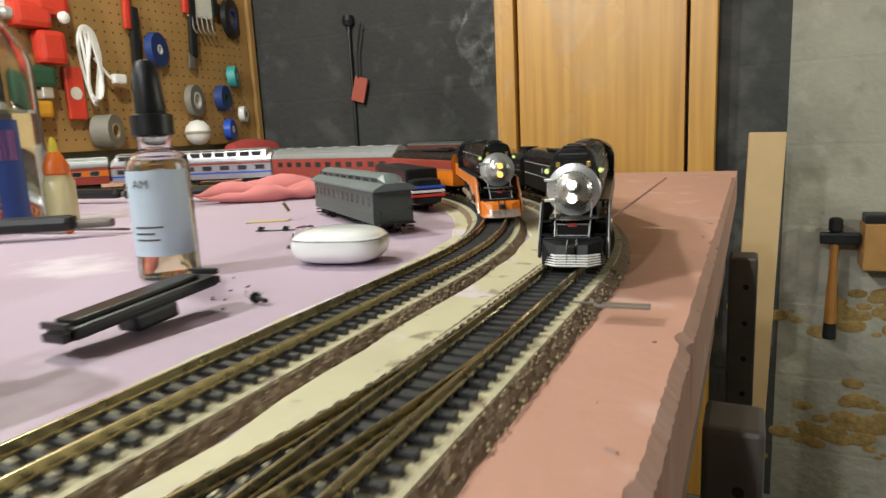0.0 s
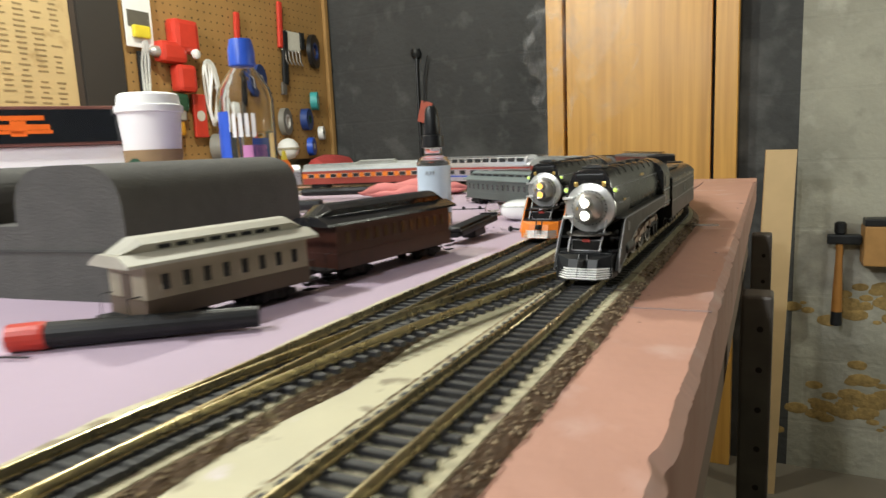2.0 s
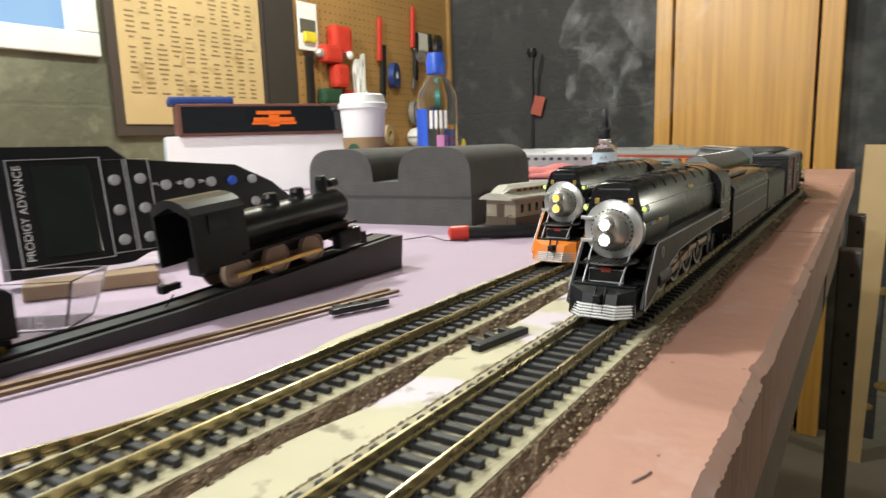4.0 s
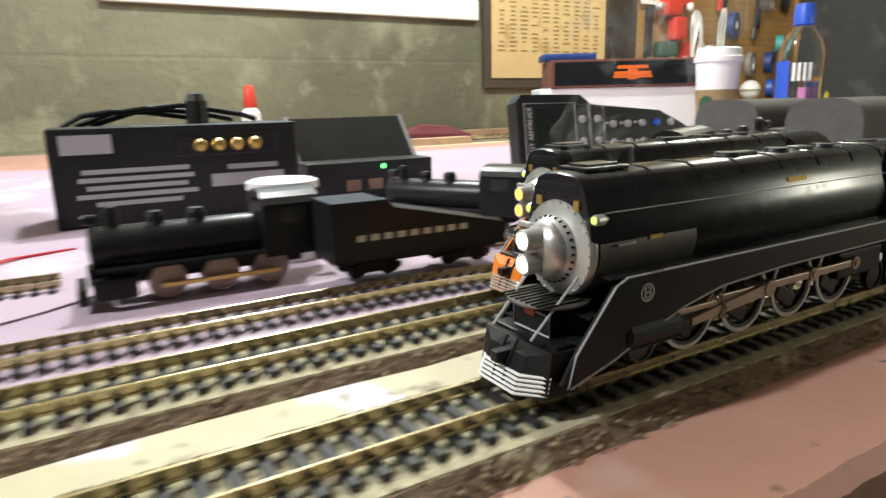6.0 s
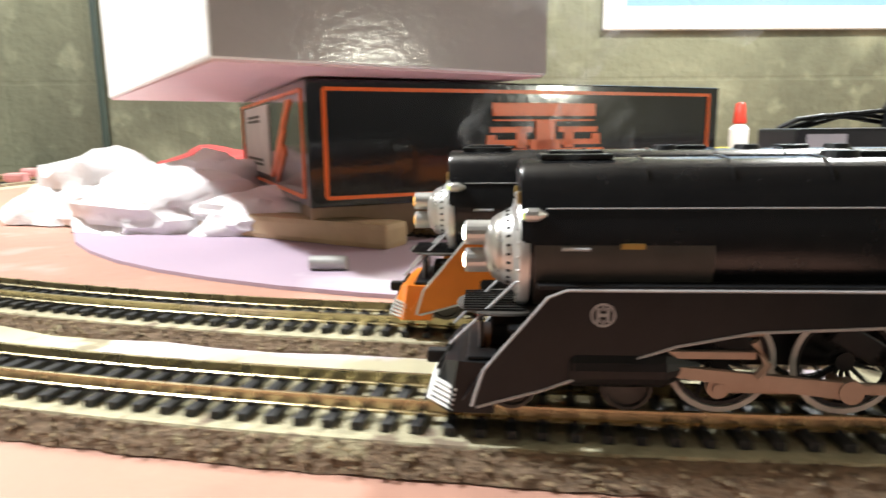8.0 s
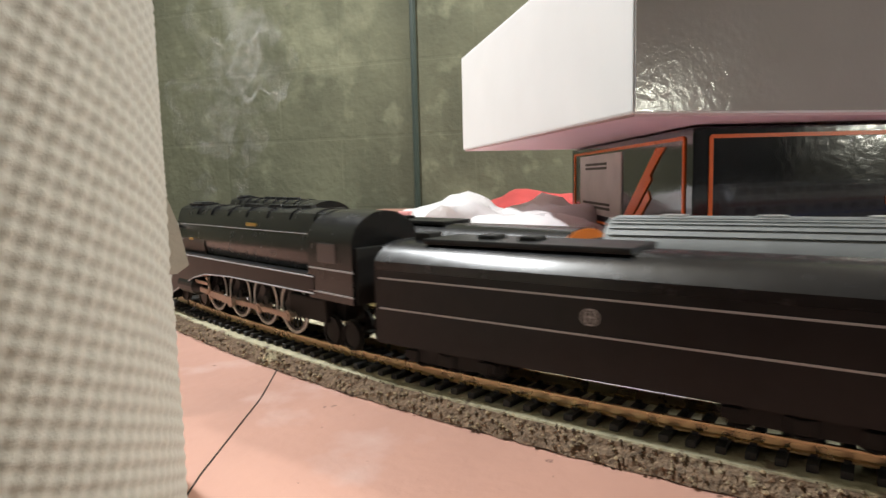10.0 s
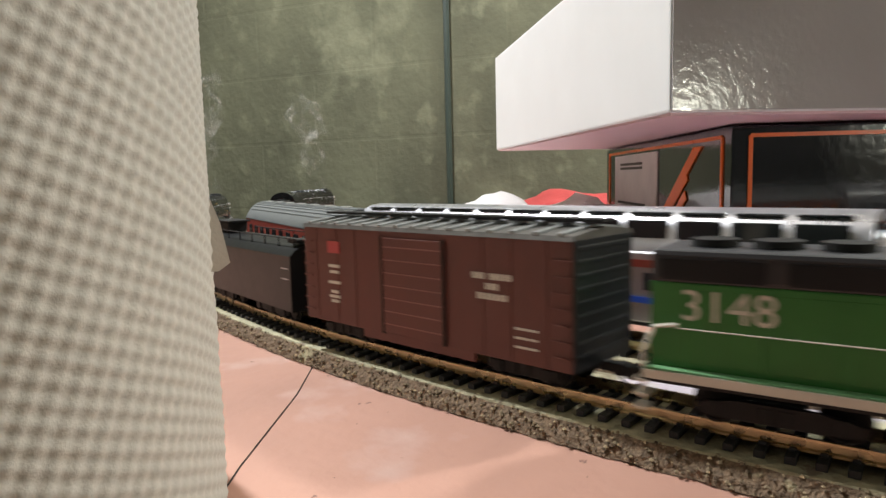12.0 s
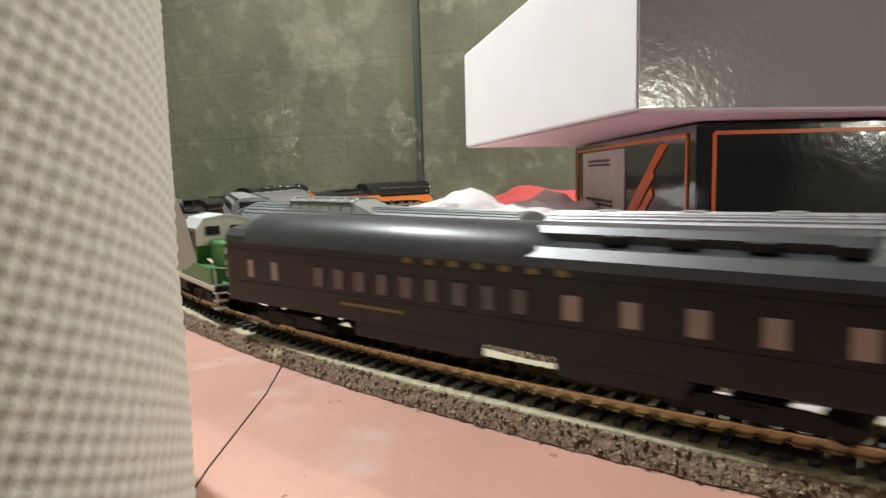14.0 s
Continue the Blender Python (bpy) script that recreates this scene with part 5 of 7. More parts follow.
def turn_wheels(drivers, rods, table):
    """Drivers roll on the rail; the rods keep level and circle with the crank pins."""
    step = 1 / 15
    times = [k * step for k in range(211)]
    for w in drivers:
        rest = w.location.copy()
        walk(w, [(t, Matrix.Translation(rest) @ Matrix.Rotation(nose(table, t) / 0.012, 4, "Y")) for t in times])
    for r in rods:
        main = r.name.startswith("main")
        rows = []
        for t in times:
            a = nose(table, t) / 0.012
            x, z = 0.0046 * math.cos(a), -0.0046 * math.sin(a)
            m = Matrix.Translation((x, 0, 0.012 + z))
            if main:
                tilt = math.asin(max(-0.9, min(0.9, z / 0.0368)))
                m = Matrix.Translation((x, 0, 0.012 + z)) @ Matrix.Translation((-0.0928, 0, 0)) @ Matrix.Rotation(tilt, 4, "Y") @ Matrix.Translation((0.0928, 0, 0))
            rows.append((t, m))
        walk(r, rows)


def smoke_plume(name, label, size, k0):
    """A few thin rigid puffs that drift above a chimney."""
    e = thing(name, label, "smoke", group="smoke plumes")
    for k in range(3):
        bm = bmesh.new()
        bmesh.ops.create_icosphere(bm, subdivisions=4, radius=1)
        for v in bm.verts:
            q = v.co.copy()
            f = 1 + 0.7 * noise.noise(q * 1.6 + Vector((k + k0, 0, 0))) + 0.10 * noise.noise(q * 4.0 + Vector((0, k + k0, 0)))
            v.co = Vector((-26 * k + q.x * f * (9 + 11 * k), q.y * f * (6 + 8 * k) + 6 * math.sin(k * 2 + k0), 8 + 38 * k + 4 * k * k + q.z * f * (10 + 11 * k))) * size
        part("puff", bm, SMOKE, e, smooth=True)
    return e


black_smoke = smoke_plume("smoke_plume", "thin grey smoke drifting over the black engine", 1.0, 0)
day_smoke = smoke_plume("smoke_plume", "thin grey smoke drifting over the orange engine", 1.0, 7)


def drift(plume, way, table):
    rows = []
    for k in range(29):
        t = 0.5 * k
        p = way.at(nose(table, t) - 0.036)
        h = way.heading(nose(table, t) - 0.036)
        rows.append((t, Matrix.Translation((p.x, p.y, RAIL_TOP + 0.056)) @ Matrix.Rotation(h + 0.15 * math.sin(t), 4, "Z")))
    walk(plume, rows)


# ---------- pegboard and wall things ----------
peg = thing("pegboard", "tan hardboard pegboard hung on the block wall", "pegboard", kind="structure")
part("board", cube((WALL_X + 0.012, 1.31, 0.62), (0.008, 0.90, 1.10)), TAN, peg, mm=False)
part("edge_strip", cube((WALL_X + 0.018, 1.775, 0.40), (0.022, 0.022, 0.70), 0.003), TAN, peg, mm=False)
bm = bmesh.new()
for i in range(34):
    for j in range(24):
        y, z = 0.88 + i * 0.0254, 0.10 + j * 0.0254
        r = bmesh.ops.create_circle(bm, cap_ends=True, segments=6, radius=0.0028, matrix=Matrix.Translation((WALL_X + 0.0165, y, z)) @ Matrix.Rotation(radians(90), 4, "Y"))
holes = part("peg_hole_grid", bm, HOLE, peg, mm=False)
tagged(holes, kind="stuff")

# dark brown slab filling the gap between chart and pegboard
panel = slab("dark_panel", WALL_X, WALL_X + 0.02, 0.735, 0.855, 0.10, 1.15, mat("dark_brown_strip", (0.03, 0.025, 0.02), 0.7), "dark brown strip between the chart and the pegboard", "panel")
chart = thing("wall_chart", "yellowed printed chart of small columns pinned to the wall", "chart")
part("backing", cube((WALL_X + 0.006, 0.485, 0.60), (0.012, 0.50, 0.95), 0.002), mat("dark_backing", (0.05, 0.035, 0.025), 0.8), chart, mm=False)
part("sheet", cube((WALL_X + 0.014, 0.487, 0.60), (0.003, 0.455, 0.89)), PAPER, chart, mm=False)
random.seed(8)
for c in range(10):
    y = 0.295 + c * 0.042
    for r in range(26):
        z = 0.235 + r * 0.0125
        if random.random() < 0.86:
            part("print_bar", cube((WALL_X + 0.0162, y, z), (0.0008, random.uniform(0.012, 0.030), 0.004)), CHARTINK, chart, mm=False)
for r in range(5):
    part("print_bar", cube((WALL_X + 0.0162, 0.48, 0.585 + r * 0.03), (0.0008, 0.30, 0.008)), CHARTINK, chart, mm=False)


def on_peg(y, z, out=0.03):
    return Matrix.Translation((WALL_X + out, y, z))


def ring_thing(name, label, category, y, z, r, hole, w, m1, m2, tilt=0.0):
    e = thing(name, label, category, on_peg(y, z, 0.018) @ Matrix.Rotation(radians(tilt), 4, "Z"))
    part("roll", lathe([(hole, 0), (r, 0), (r, w), (hole, w)], "x", 26, loop=True), m1, e, smooth=True)
    part("core", lathe([(hole * 0.75, -0.5), (hole, -0.5), (hole, w + 0.6), (hole * 0.75, w + 0.6)], "x", 22, loop=True), m2, e)
    return e


GREYTAPE = mat("grey_duct_tape", (0.22, 0.21, 0.18), 0.5)
TEAL = mat("teal_wire", (0.05, 0.34, 0.34), 0.5)
NAVY = mat("navy_plastic", (0.02, 0.05, 0.20), 0.45)
DKGREEN = mat("dark_green_plastic", (0.02, 0.07, 0.035), 0.5)
ring_thing("duct_tape", "wide grey duct tape roll hanging on the pegboard", "tape roll", 1.15, 0.118, 44, 22, 48, GREYTAPE, mat("card_core", (0.45, 0.33, 0.2), 0.8), 25)
ring_thing("masking_tape", "tan masking tape roll on the pegboard", "tape roll", 1.30, 0.118, 40, 22, 24, SAND, PAPER, 15)
ring_thing("grey_tape", "narrow grey tape roll on a hook", "tape roll", 1.483, 0.205, 48, 26, 20, GREYTAPE, WHITE, 20)
ring_thing("teal_wire_spool", "spool of teal wire with white flanges", "wire spool", 1.655, 0.285, 34, 9, 26, TEAL, WHITE, 30)
ring_thing("blue_wire_spool", "spool of blue wire with a white hub", "wire spool", 1.36, 0.345, 48, 14, 22, NAVY, WHITE, 20)
ring_thing("blue_tape", "blue electrical tape roll", "tape roll", 1.60, 0.215, 40, 16, 26, NAVY, DKGREEN, 20)
ring_thing("white_tape", "small white tape roll", "tape roll", 1.69, 0.165, 26, 10, 20, WHITE, GREYTAPE, 25)
ring_thing("small_blue_roll", "small blue roll on the pegboard", "tape roll", 1.62, 0.115, 34, 12, 22, BLUEPLASTIC, WHITE, 25)
ring_thing("black_cable_coil", "black coiled cable hung in a loop", "cable coil", 1.68, 0.47, 62, 34, 16, BLACKPLASTIC, NAVY, 20)
e = thing("string_ball", "ball of white string in a holder", "string ball", on_peg(1.463, 0.108, 0.05))
part("ball", lathe([(1, -38), (20, -33), (34, -18), (39, 0), (34, 18), (20, 33), (1, 38)]), WHITE, e, smooth=True)
part("band", lathe([(39.5, -4), (40.5, 0), (39.5, 4)]), CREAMCAR, e)
e = thing("red_glue_gun", "bright red power tool hanging on the pegboard", "power tool", on_peg(1.03, 0.38, 0.045))
part("tool_body", cube((0, 10, 60), (46, 90, 95), 16), REDPLASTIC, e)
part("tool_nose", cube((0, -40, 10), (44, 90, 60), 14), REDPLASTIC, e)
part("tool_handle", cube((0, 0, -60), (40, 70, 80), 14), REDPLASTIC, e)
part("knob", lathe([(4, 20), (14, 22), (14, 30), (5, 34)], "x", 16, at=(0, 30, 10)), WHITE, e)
part("chuck", lathe([(6, -110), (14, -100), (16, -85)], "y", 14, at=(0, 0, 8)), SILVER, e)
e = thing("green_tool", "dark green tool under the red one", "tool", on_peg(0.985, 0.250, 0.04))
part("tool_body", cube((0, 0, 0), (36, 95, 52), 12), DKGREEN, e)
part("blade", cube((4, 20, -34), (18, 30, 34), 4), SILVER, e)
e = thing("yellow_tool", "amber handled tool on the pegboard", "tool", on_peg(0.975, 0.165, 0.035))
part("tool_body", cube((0, 0, 10), (30, 84, 42), 10), mat("amber_plastic", (0.55, 0.26, 0.02), 0.4), e)
part("guard", cube((0, -24, -32), (26, 34, 46), 8), mat("brown_plastic", (0.16, 0.07, 0.02), 0.5), e)
part("label_bar", cube((0, 6, 44), (28, 80, 22), 4), CREAMCAR, e)
e = thing("blister_card", "white blister card holding a yellow part", "blister card", on_peg(0.905, 0.47, 0.03))
part("card", cube((0, 0, 0), (3, 88, 150), 1), WHITE, e)
part("print_bar", cube((2.2, 0, 0), (1, 70, 44)), INK, e)
part("yellow_part", cube((9, 0, -34), (14, 54, 34), 6), YELLOW, e)
e = thing("black_bar_tool", "long black file hanging on the pegboard", "file", on_peg(0.905, 0.30, 0.03))
part("file_blade", cube((0, 0, 0), (10, 30, 170), 3), BLACKPLASTIC, e)
part("file_handle", cube((0, 4, -110), (16, 26, 70), 6), GREYTAPE, e)
for y, z in ((1.285, 0.43), (1.50, 0.50)):
    e = thing("pliers", "long-handled cutters with red and black grips", "pliers", on_peg(y, z, 0.03) @ Matrix.Rotation(radians(-4), 4, "X"))
    part("grip", cube((0, -10, 40), (14, 20, 160), 6), REDPLASTIC, e)
    part("grip", cube((0, 12, -70), (14, 26, 190), 6), BLACKPLASTIC, e)
    part("jaw", cube((0, 2, -180), (10, 24, 44), 4), STEELPOST, e)
e = thing("small_parts_card", "pale card of small steel hooks", "card", on_peg(1.545, 0.47, 0.03))
part("card", cube((0, 0, 20), (4, 100, 70), 1), DIRTYWHITE, e)
for k in range(5):
    part("hook", tube([(4, -40 + 20 * k, -10), (8, -40 + 20 * k, -50), (14, -36 + 20 * k, -64)], 3, 6), STEELPOST, e)
part("mount", cube((2, 62, 28), (10, 22, 60), 3), BLACKPLASTIC, e)
e = thing("white_cable", "coiled white extension cable with a plug", "cable", on_peg(1.14, 0.285, 0.035))
for k in range(4):
    pts = [((4 * k) + 2 * math.sin(3 * a), 24 * math.cos(a) * (1 - 0.12 * k) + 8 * math.sin(a * 2 + k), 100 * math.sin(a) * (1 - 0.05 * k)) for a in [2 * math.pi * i / 22 for i in range(23)]]
    part("loop", tube(pts, 4.0, 6), WHITE, e)
part("lead", tube([(6, 10, 20), (8, 40, -20), (10, 62, -40)], 4, 6), WHITE, e)
part("plug", cube((10, 72, -30), (18, 40, 26), 6), WHITE, e)
e = thing("pink_tool_bag", "red and white packet on the pegboard", "packet", on_peg(1.09, 0.215, 0.03))
part("packet", cube((0, 0, 0), (10, 50, 130), 4), REDPLASTIC, e)
part("round_label", lathe([(16, 5.2), (16, 6), (1, 6.2)], "x", 18), DIRTYWHITE, e)
e = thing("hanging_tag", "small red tag hanging from a cord on the dark wall", "tag", pose(-1.06, DOOR_Y - 0.02, 0.22, 0, 16, 0))
part("tag_card", cube((0, 0, 0), (48, 6, 78), 2), mat("faded_red_tag", (0.40, 0.09, 0.06), 0.6), e)
part("cord", tube([(-10, -2, 34), (-30, -4, 120), (-34, -4, 200)], 3, 6), BLACKPLASTIC, e)
e = thing("wall_pipe", "thin black pipe fixed to the dark wall", "pipe", pose(-1.09, DOOR_Y - 0.012, 0.15), kind="structure")
part("pipe", cyl((0, 0, -140), (0, 0, 280), 6, seg=10), BLACKPLASTIC, e)
part("cap", lathe([(16, 270), (20, 285), (16, 300)]), BLACKPLASTIC, e)
e = thing("red_cloth_roll", "red cloth heap along the pegboard's foot", "cloth", pose(-1.38, 1.62, 0.0))
part("fold", lathe([(1, -120), (34, -100), (46, -40), (44, 30), (36, 90), (2, 125)], "y", 20, at=(0, 0, 36)), REDCLOTH, e, smooth=True)
slab("shelf", -1.46, -1.2, 1.0212, 1.785, -0.045, -0.0005, OLDWOOD, "dark wooden bench shelf along the wall", "shelf")

# ---------- table things near the door ----------


def spun(name, label, category, at, parts, group=""):
    e = thing(name, label, category, Matrix.Translation(at), group)
    for n, prof, m, lab in parts:
        part(n, lathe(prof), m, e, lab, smooth=True)
    return e


e = spun("dropper_bottle", "clear dropper bottle of pale oil with a black rubber bulb", "bottle", (-0.237, 0.244, 0.0), [
    ("glass", [(1, 0.3), (18.5, 0.3), (19.5, 2), (19.5, 74), (17, 79), (11, 82), (10, 84), (10, 92), (8.8, 92), (8.8, 83), (15.5, 77.5), (18.3, 73), (18.3, 3), (1, 2.0)], CLEAR, ""),
    ("oil", [(1, 2.4), (18.0, 3.2), (18.0, 50), (1, 50)], LIQUID, "pale yellow oil"),
    ("cap", [(12, 91), (13, 92), (13, 104), (8, 105.5), (1, 105.5)], BLACKPLASTIC, "ribbed black collar"),
    ("bulb", [(9, 105), (9.6, 108), (8.2, 124), (7.4, 133), (4.6, 137.5), (0.6, 138.5)], BLACKPLASTIC, "black rubber bulb")])
bm = bmesh.new()
secs = []
for z in (16, 70):
    secs.append([(19.75 * math.cos(radians(a)), 19.75 * math.sin(radians(a)), z) for a in range(-165, 21, 12)] + [(19.55 * math.cos(radians(a)), 19.55 * math.sin(radians(a)), z) for a in range(15, -166, -12)])
part("label", loft(secs, bm), LABEL, e, "pale blue printed label", smooth=True)
for k, (z, w) in enumerate(((34, 30), (30, 24), (26, 28))):
    bm = bmesh.new()
    h = 1.2
    loft([[(r * math.cos(radians(a)), r * math.sin(radians(a)), zz) for a in range(-100, -100 + 2 * w, 8) for r in (19.95,)] + [(19.8 * math.cos(radians(a)), 19.8 * math.sin(radians(a)), zz) for a in range(-100 + 2 * w - 8, -101, -8)] for zz in (z, z + h)], bm)
    part("print_bar", bm, INK, e)

for k, c in enumerate("AM"):
    a = radians(-86 + 17 * k)
    words(c, 7.5, Matrix.Translation((0.0201 * math.cos(a), 0.0201 * math.sin(a), 0.0615)) @ Matrix.Rotation(a + radians(90), 4, "Z") @ Matrix.Rotation(radians(90), 4, "X"), INK, e)
e = bpy.data.objects["dropper_bottle"]
e.scale = (0.91, 0.91, 0.92)
e = thing("earbud_case", "glossy white rounded earbud case lying flat", "earbud case", pose(-0.152, 0.303, 0.0, 0, 0, 12))
CASE = mat("gloss_white_plastic", (0.80, 0.81, 0.80), 0.12, var=0.01, bump=0, coat=0.5)
for nm, lo, hi in (("base", -1.0, 0.30), ("lid", 0.34, 1.0)):
    bm = bmesh.new()
    bmesh.ops.create_uvsphere(bm, u_segments=40, v_segments=24, radius=1)
    for w in bm.verts:
        z = max(lo, min(hi, w.co.z))
        w.co = Vector([math.copysign(abs(q) ** 0.62, q) for q in (w.co.x, w.co.y)] + [math.copysign(abs(z) ** 0.75, z)])
        w.co = Vector((w.co.x * 30, w.co.y * 22, 11.6 + w.co.z * 11.2))
    part(nm, bm, CASE, e, smooth=True)
e = spun("plastic_dome", "small clear plastic dome holding screws", "container", (-0.212, 0.345, 0.0), [("dome_shell", [(14, 0.2), (14, 1), (9.5, 1.2), (9, 10), (6, 14.5), (1, 15.5)], CLEAR, ""), ])
for k in range(6):
    part("screw", cyl((random.uniform(-5, 5), random.uniform(-5, 5), 1), (random.uniform(-5, 5), random.uniform(-5, 5), 6), 1.0, seg=6), SILVER, e)
e = thing("loose_screw", "small black machine screw lying on the foam", "screw", pose(-0.137, 0.205, 0.0028, 0, 0, -20))
part("shank", cyl((0, 0, 0), (11, 0, 0), 1.1, seg=8), BLACKPLASTIC, e)
part("head", lathe([(0.5, 0), (2.7, 0), (2.7, 1.4), (0.5, 2)], "x", 14), BLACKPLASTIC, e)
e = thing("loose_spring", "tiny steel coil spring", "spring", pose(-0.15, 0.212, 0.002))
part("coil", tube([(k * 0.5, 1.8 * math.cos(k * 0.9), 1.8 * math.sin(k * 0.9)) for k in range(26)], 0.2, 4), SILVER, e)
for k in range(9):
    e = thing("crumb", "dark crumb on the foam", "crumb", pose(-0.14 - 0.05 * random.random(), 0.16 + 0.09 * random.random(), 0.0003), group="crumbs")
    part("grain", cube((0, 0, 0.3), (random.uniform(0.6, 1.6), 0.8, 0.6)), BLACKPLASTIC, e)
e = thing("engine_shell", "black plastic locomotive underframe lying tilted", "model part", pose(-0.154, 0.154, 0.0085, -3, -5, 86))
e.scale = (0.62, 0.9, 0.9)
part("frame", cube((0, 0, 4), (112, 22, 6), 2), BLACKPLASTIC, e)
part("top_plate", cube((-4, 0, 8), (96, 15, 3), 1), SATIN, e)
part("hopper", cube((4, 0, -3), (34, 16, 8), 2), BLACKPLASTIC, e)
for x in (-58, 58):
    part("bracket", cube((x, 0, 3), (8, 16, 4), 0.8), BLACKPLASTIC, e)
    part("bracket_lip", cube((x, 0, 8), (3, 20, 3), 0.5), BLACKPLASTIC, e)
for k in range(12):
    part("rivet", cyl((-50 + 9 * k, 11, 5), (-50 + 9 * k, 11.8, 5), 0.8, seg=6), SATIN, e)

e = spun("glue_bottle", "small glue bottle with orange cap and yellow tip", "bottle", (-0.585, 0.415, 0.0), [
    ("bottle_body", [(1, 0), (15, 0.5), (16, 3), (16, 44), (13, 50), (8, 54)], GLUE, "translucent yellow glue bottle"),
    ("cap", [(10, 52), (13, 54), (13, 62), (8, 72), (5.5, 76)], ORANGECAP, "orange screw cap"),
    ("tip", [(5, 76), (3, 88), (0.6, 92)], YELLOW, "yellow tip")])
e = spun("water_bottle", "clear water bottle with a blue label and blue cap", "bottle", (-0.625, 0.385, 0.0), [
    ("shell", [(1, 1), (34, 1), (36, 6), (36, 168), (33, 184), (23, 203), (15, 214), (14, 226), (12.8, 226), (13.6, 214), (21.5, 202), (31.5, 183), (34.5, 168), (34.5, 7), (1, 4)], CLEAR, ""),
    ("water", [(1, 5), (34, 8), (34, 120), (1, 120)], glass("water", (0.97, 0.99, 1.0), 0.0, 1.33), "water half filling the bottle"),
    ("cap", [(15, 216), (17, 218), (17, 240), (14, 256), (3, 258)], BLUEPLASTIC, "blue sports cap")])
for a0, a1, z0, z1, m in ((-170, -85, 60, 172, BLUEPLASTIC), (-40, -5, 8, 110, NAVY), (-60, -8, 70, 100, mat("pink_print", (0.62, 0.25, 0.50), 0.5)), (-150, -110, 10, 58, LABEL)):
    secs = [[(36.5 * math.cos(radians(a)), 36.5 * math.sin(radians(a)), z) for a in range(a0, a1 + 1, 5)] + [(36.2 * math.cos(radians(a)), 36.2 * math.sin(radians(a)), z) for a in range(a1, a0 - 1, -5)] for z in (z0, z1 if z1 < 150 else 150)]
    part("label", loft(secs), m, e, smooth=True)
for k in range(4):
    secs = [[(36.6 * math.cos(radians(a)), 36.6 * math.sin(radians(a)), z) for a in (-78 + 13 * k, -70 + 13 * k)] + [(36.3 * math.cos(radians(a)), 36.3 * math.sin(radians(a)), z) for a in (-70 + 13 * k, -78 + 13 * k)] for z in (112, 146)]
    part("print_bar", loft(secs), WHITE, e)

e = bpy.data.objects["water_bottle"]
e.scale = (1.14, 1.14, 1.0)
e = spun("coffee_cup", "white paper coffee cup with a lid and kraft sleeve", "cup", (-0.768, 0.329, 0.0), [
    ("cup_wall", [(1, 0), (29, 0), (30, 2), (41, 122), (1, 122)], WHITECARD, ""),
    ("sleeve", [(31.5, 16), (32.2, 16), (38.2, 76), (37.2, 76)], mat("kraft_sleeve", (0.30, 0.20, 0.10), 0.8), "kraft cardboard sleeve"),
    ("lid", [(42, 118), (44, 119), (44, 126), (41, 127), (39, 138), (36, 140), (34, 137), (1, 136)], WHITE, "white plastic lid")])
part("emblem", lathe([(1, -38.2), (15, -37.6), (15, -35.4), (1, -35.2)], "y", 18, at=(6, 0, 52)), DKGREEN, e, "plain dark green round emblem")
for k in range(3):
    part("stirrer", tube([(k * 5 - 4, 0, 134), (k * 7 - 8, 4, 176), (k * 3 - 2, 6, 200)], 1.6, 5), DIRTYWHITE, e)
e = bpy.data.objects["coffee_cup"]
e.scale = (1.12, 1.12, 1.32)

e = thing("salmon_rag", "crumpled salmon pink cloth rag", "rag", pose(-0.485, 0.64, 0.0, 0, 0, 40))
for k, (x, y, r, L) in enumerate(((-40, 0, 22, 60), (10, 8, 26, 70), (50, -6, 20, 60), (0, -26, 16, 90), (70, 14, 16, 40))):
    prof = [(1, -L)] + [(r * (0.75 + 0.3 * noise.noise((k, i * 0.9, 0))) * math.sin(math.pi * (i + 0.6) / 9), -L + 2 * L * (i + 0.6) / 9) for i in range(8)] + [(1, L)]
    bm = lathe(prof, "x", 18)
    for v in bm.verts:
        v.co += Vector((0, 0, 6 * noise.noise(v.co * 0.05 + Vector((k, 0, 0)))))
        v.co.z = max(v.co.z * 0.9 + r * 0.55, 0.4)
    bmesh.ops.translate(bm, vec=(x, y, 0), verts=bm.verts)
    part("fold", bm, PINKCLOTH, e, smooth=True)
e = thing("yellow_card", "bent strip of yellow card", "card", pose(-0.34, 0.455, 0.0, 0, 0, 30))
part("flap", cube((0, 0, 0.6), (40, 16, 0.8)), SAND, e)
part("flap", cube((18, 2, 13), (10, 14, 0.8), 0, rot=Matrix.Rotation(radians(60), 4, "Y")), SAND, e)
e = thing("screwdriver", "small screwdriver with a pale handle", "screwdriver", pose(-0.50, 0.36, 0.004, 0, 0, 10))
part("handle", lathe([(1, -50), (4, -48), (4, -10), (3, 0)], "x", 12), DIRTYWHITE, e)
part("blade", cyl((0, 0, 0), (70, 0, 0), 1.2, seg=8), STEELPOST, e)
part("collar", lathe([(3.4, 0), (4.4, 2), (3, 6)], "x", 10), ORANGECAP, e)
for x, y, rz, L in ((-0.62, 0.60, 20, 140), (-0.80, 0.58, 8, 170), (-0.50, 0.32, 30, 90)):
    e = thing("dark_tool", "black handled hand tool on the foam", "tool", pose(x, y, 0.010, 0, 0, rz), group="dark tools")
    part("grip", cube((0, 0, 4), (L, 18, 14), 6), BLACKPLASTIC, e)
    part("jaw", cube((L * 0.5 + 14, 4, 2), (34, 10, 8), 3), STEELPOST, e)
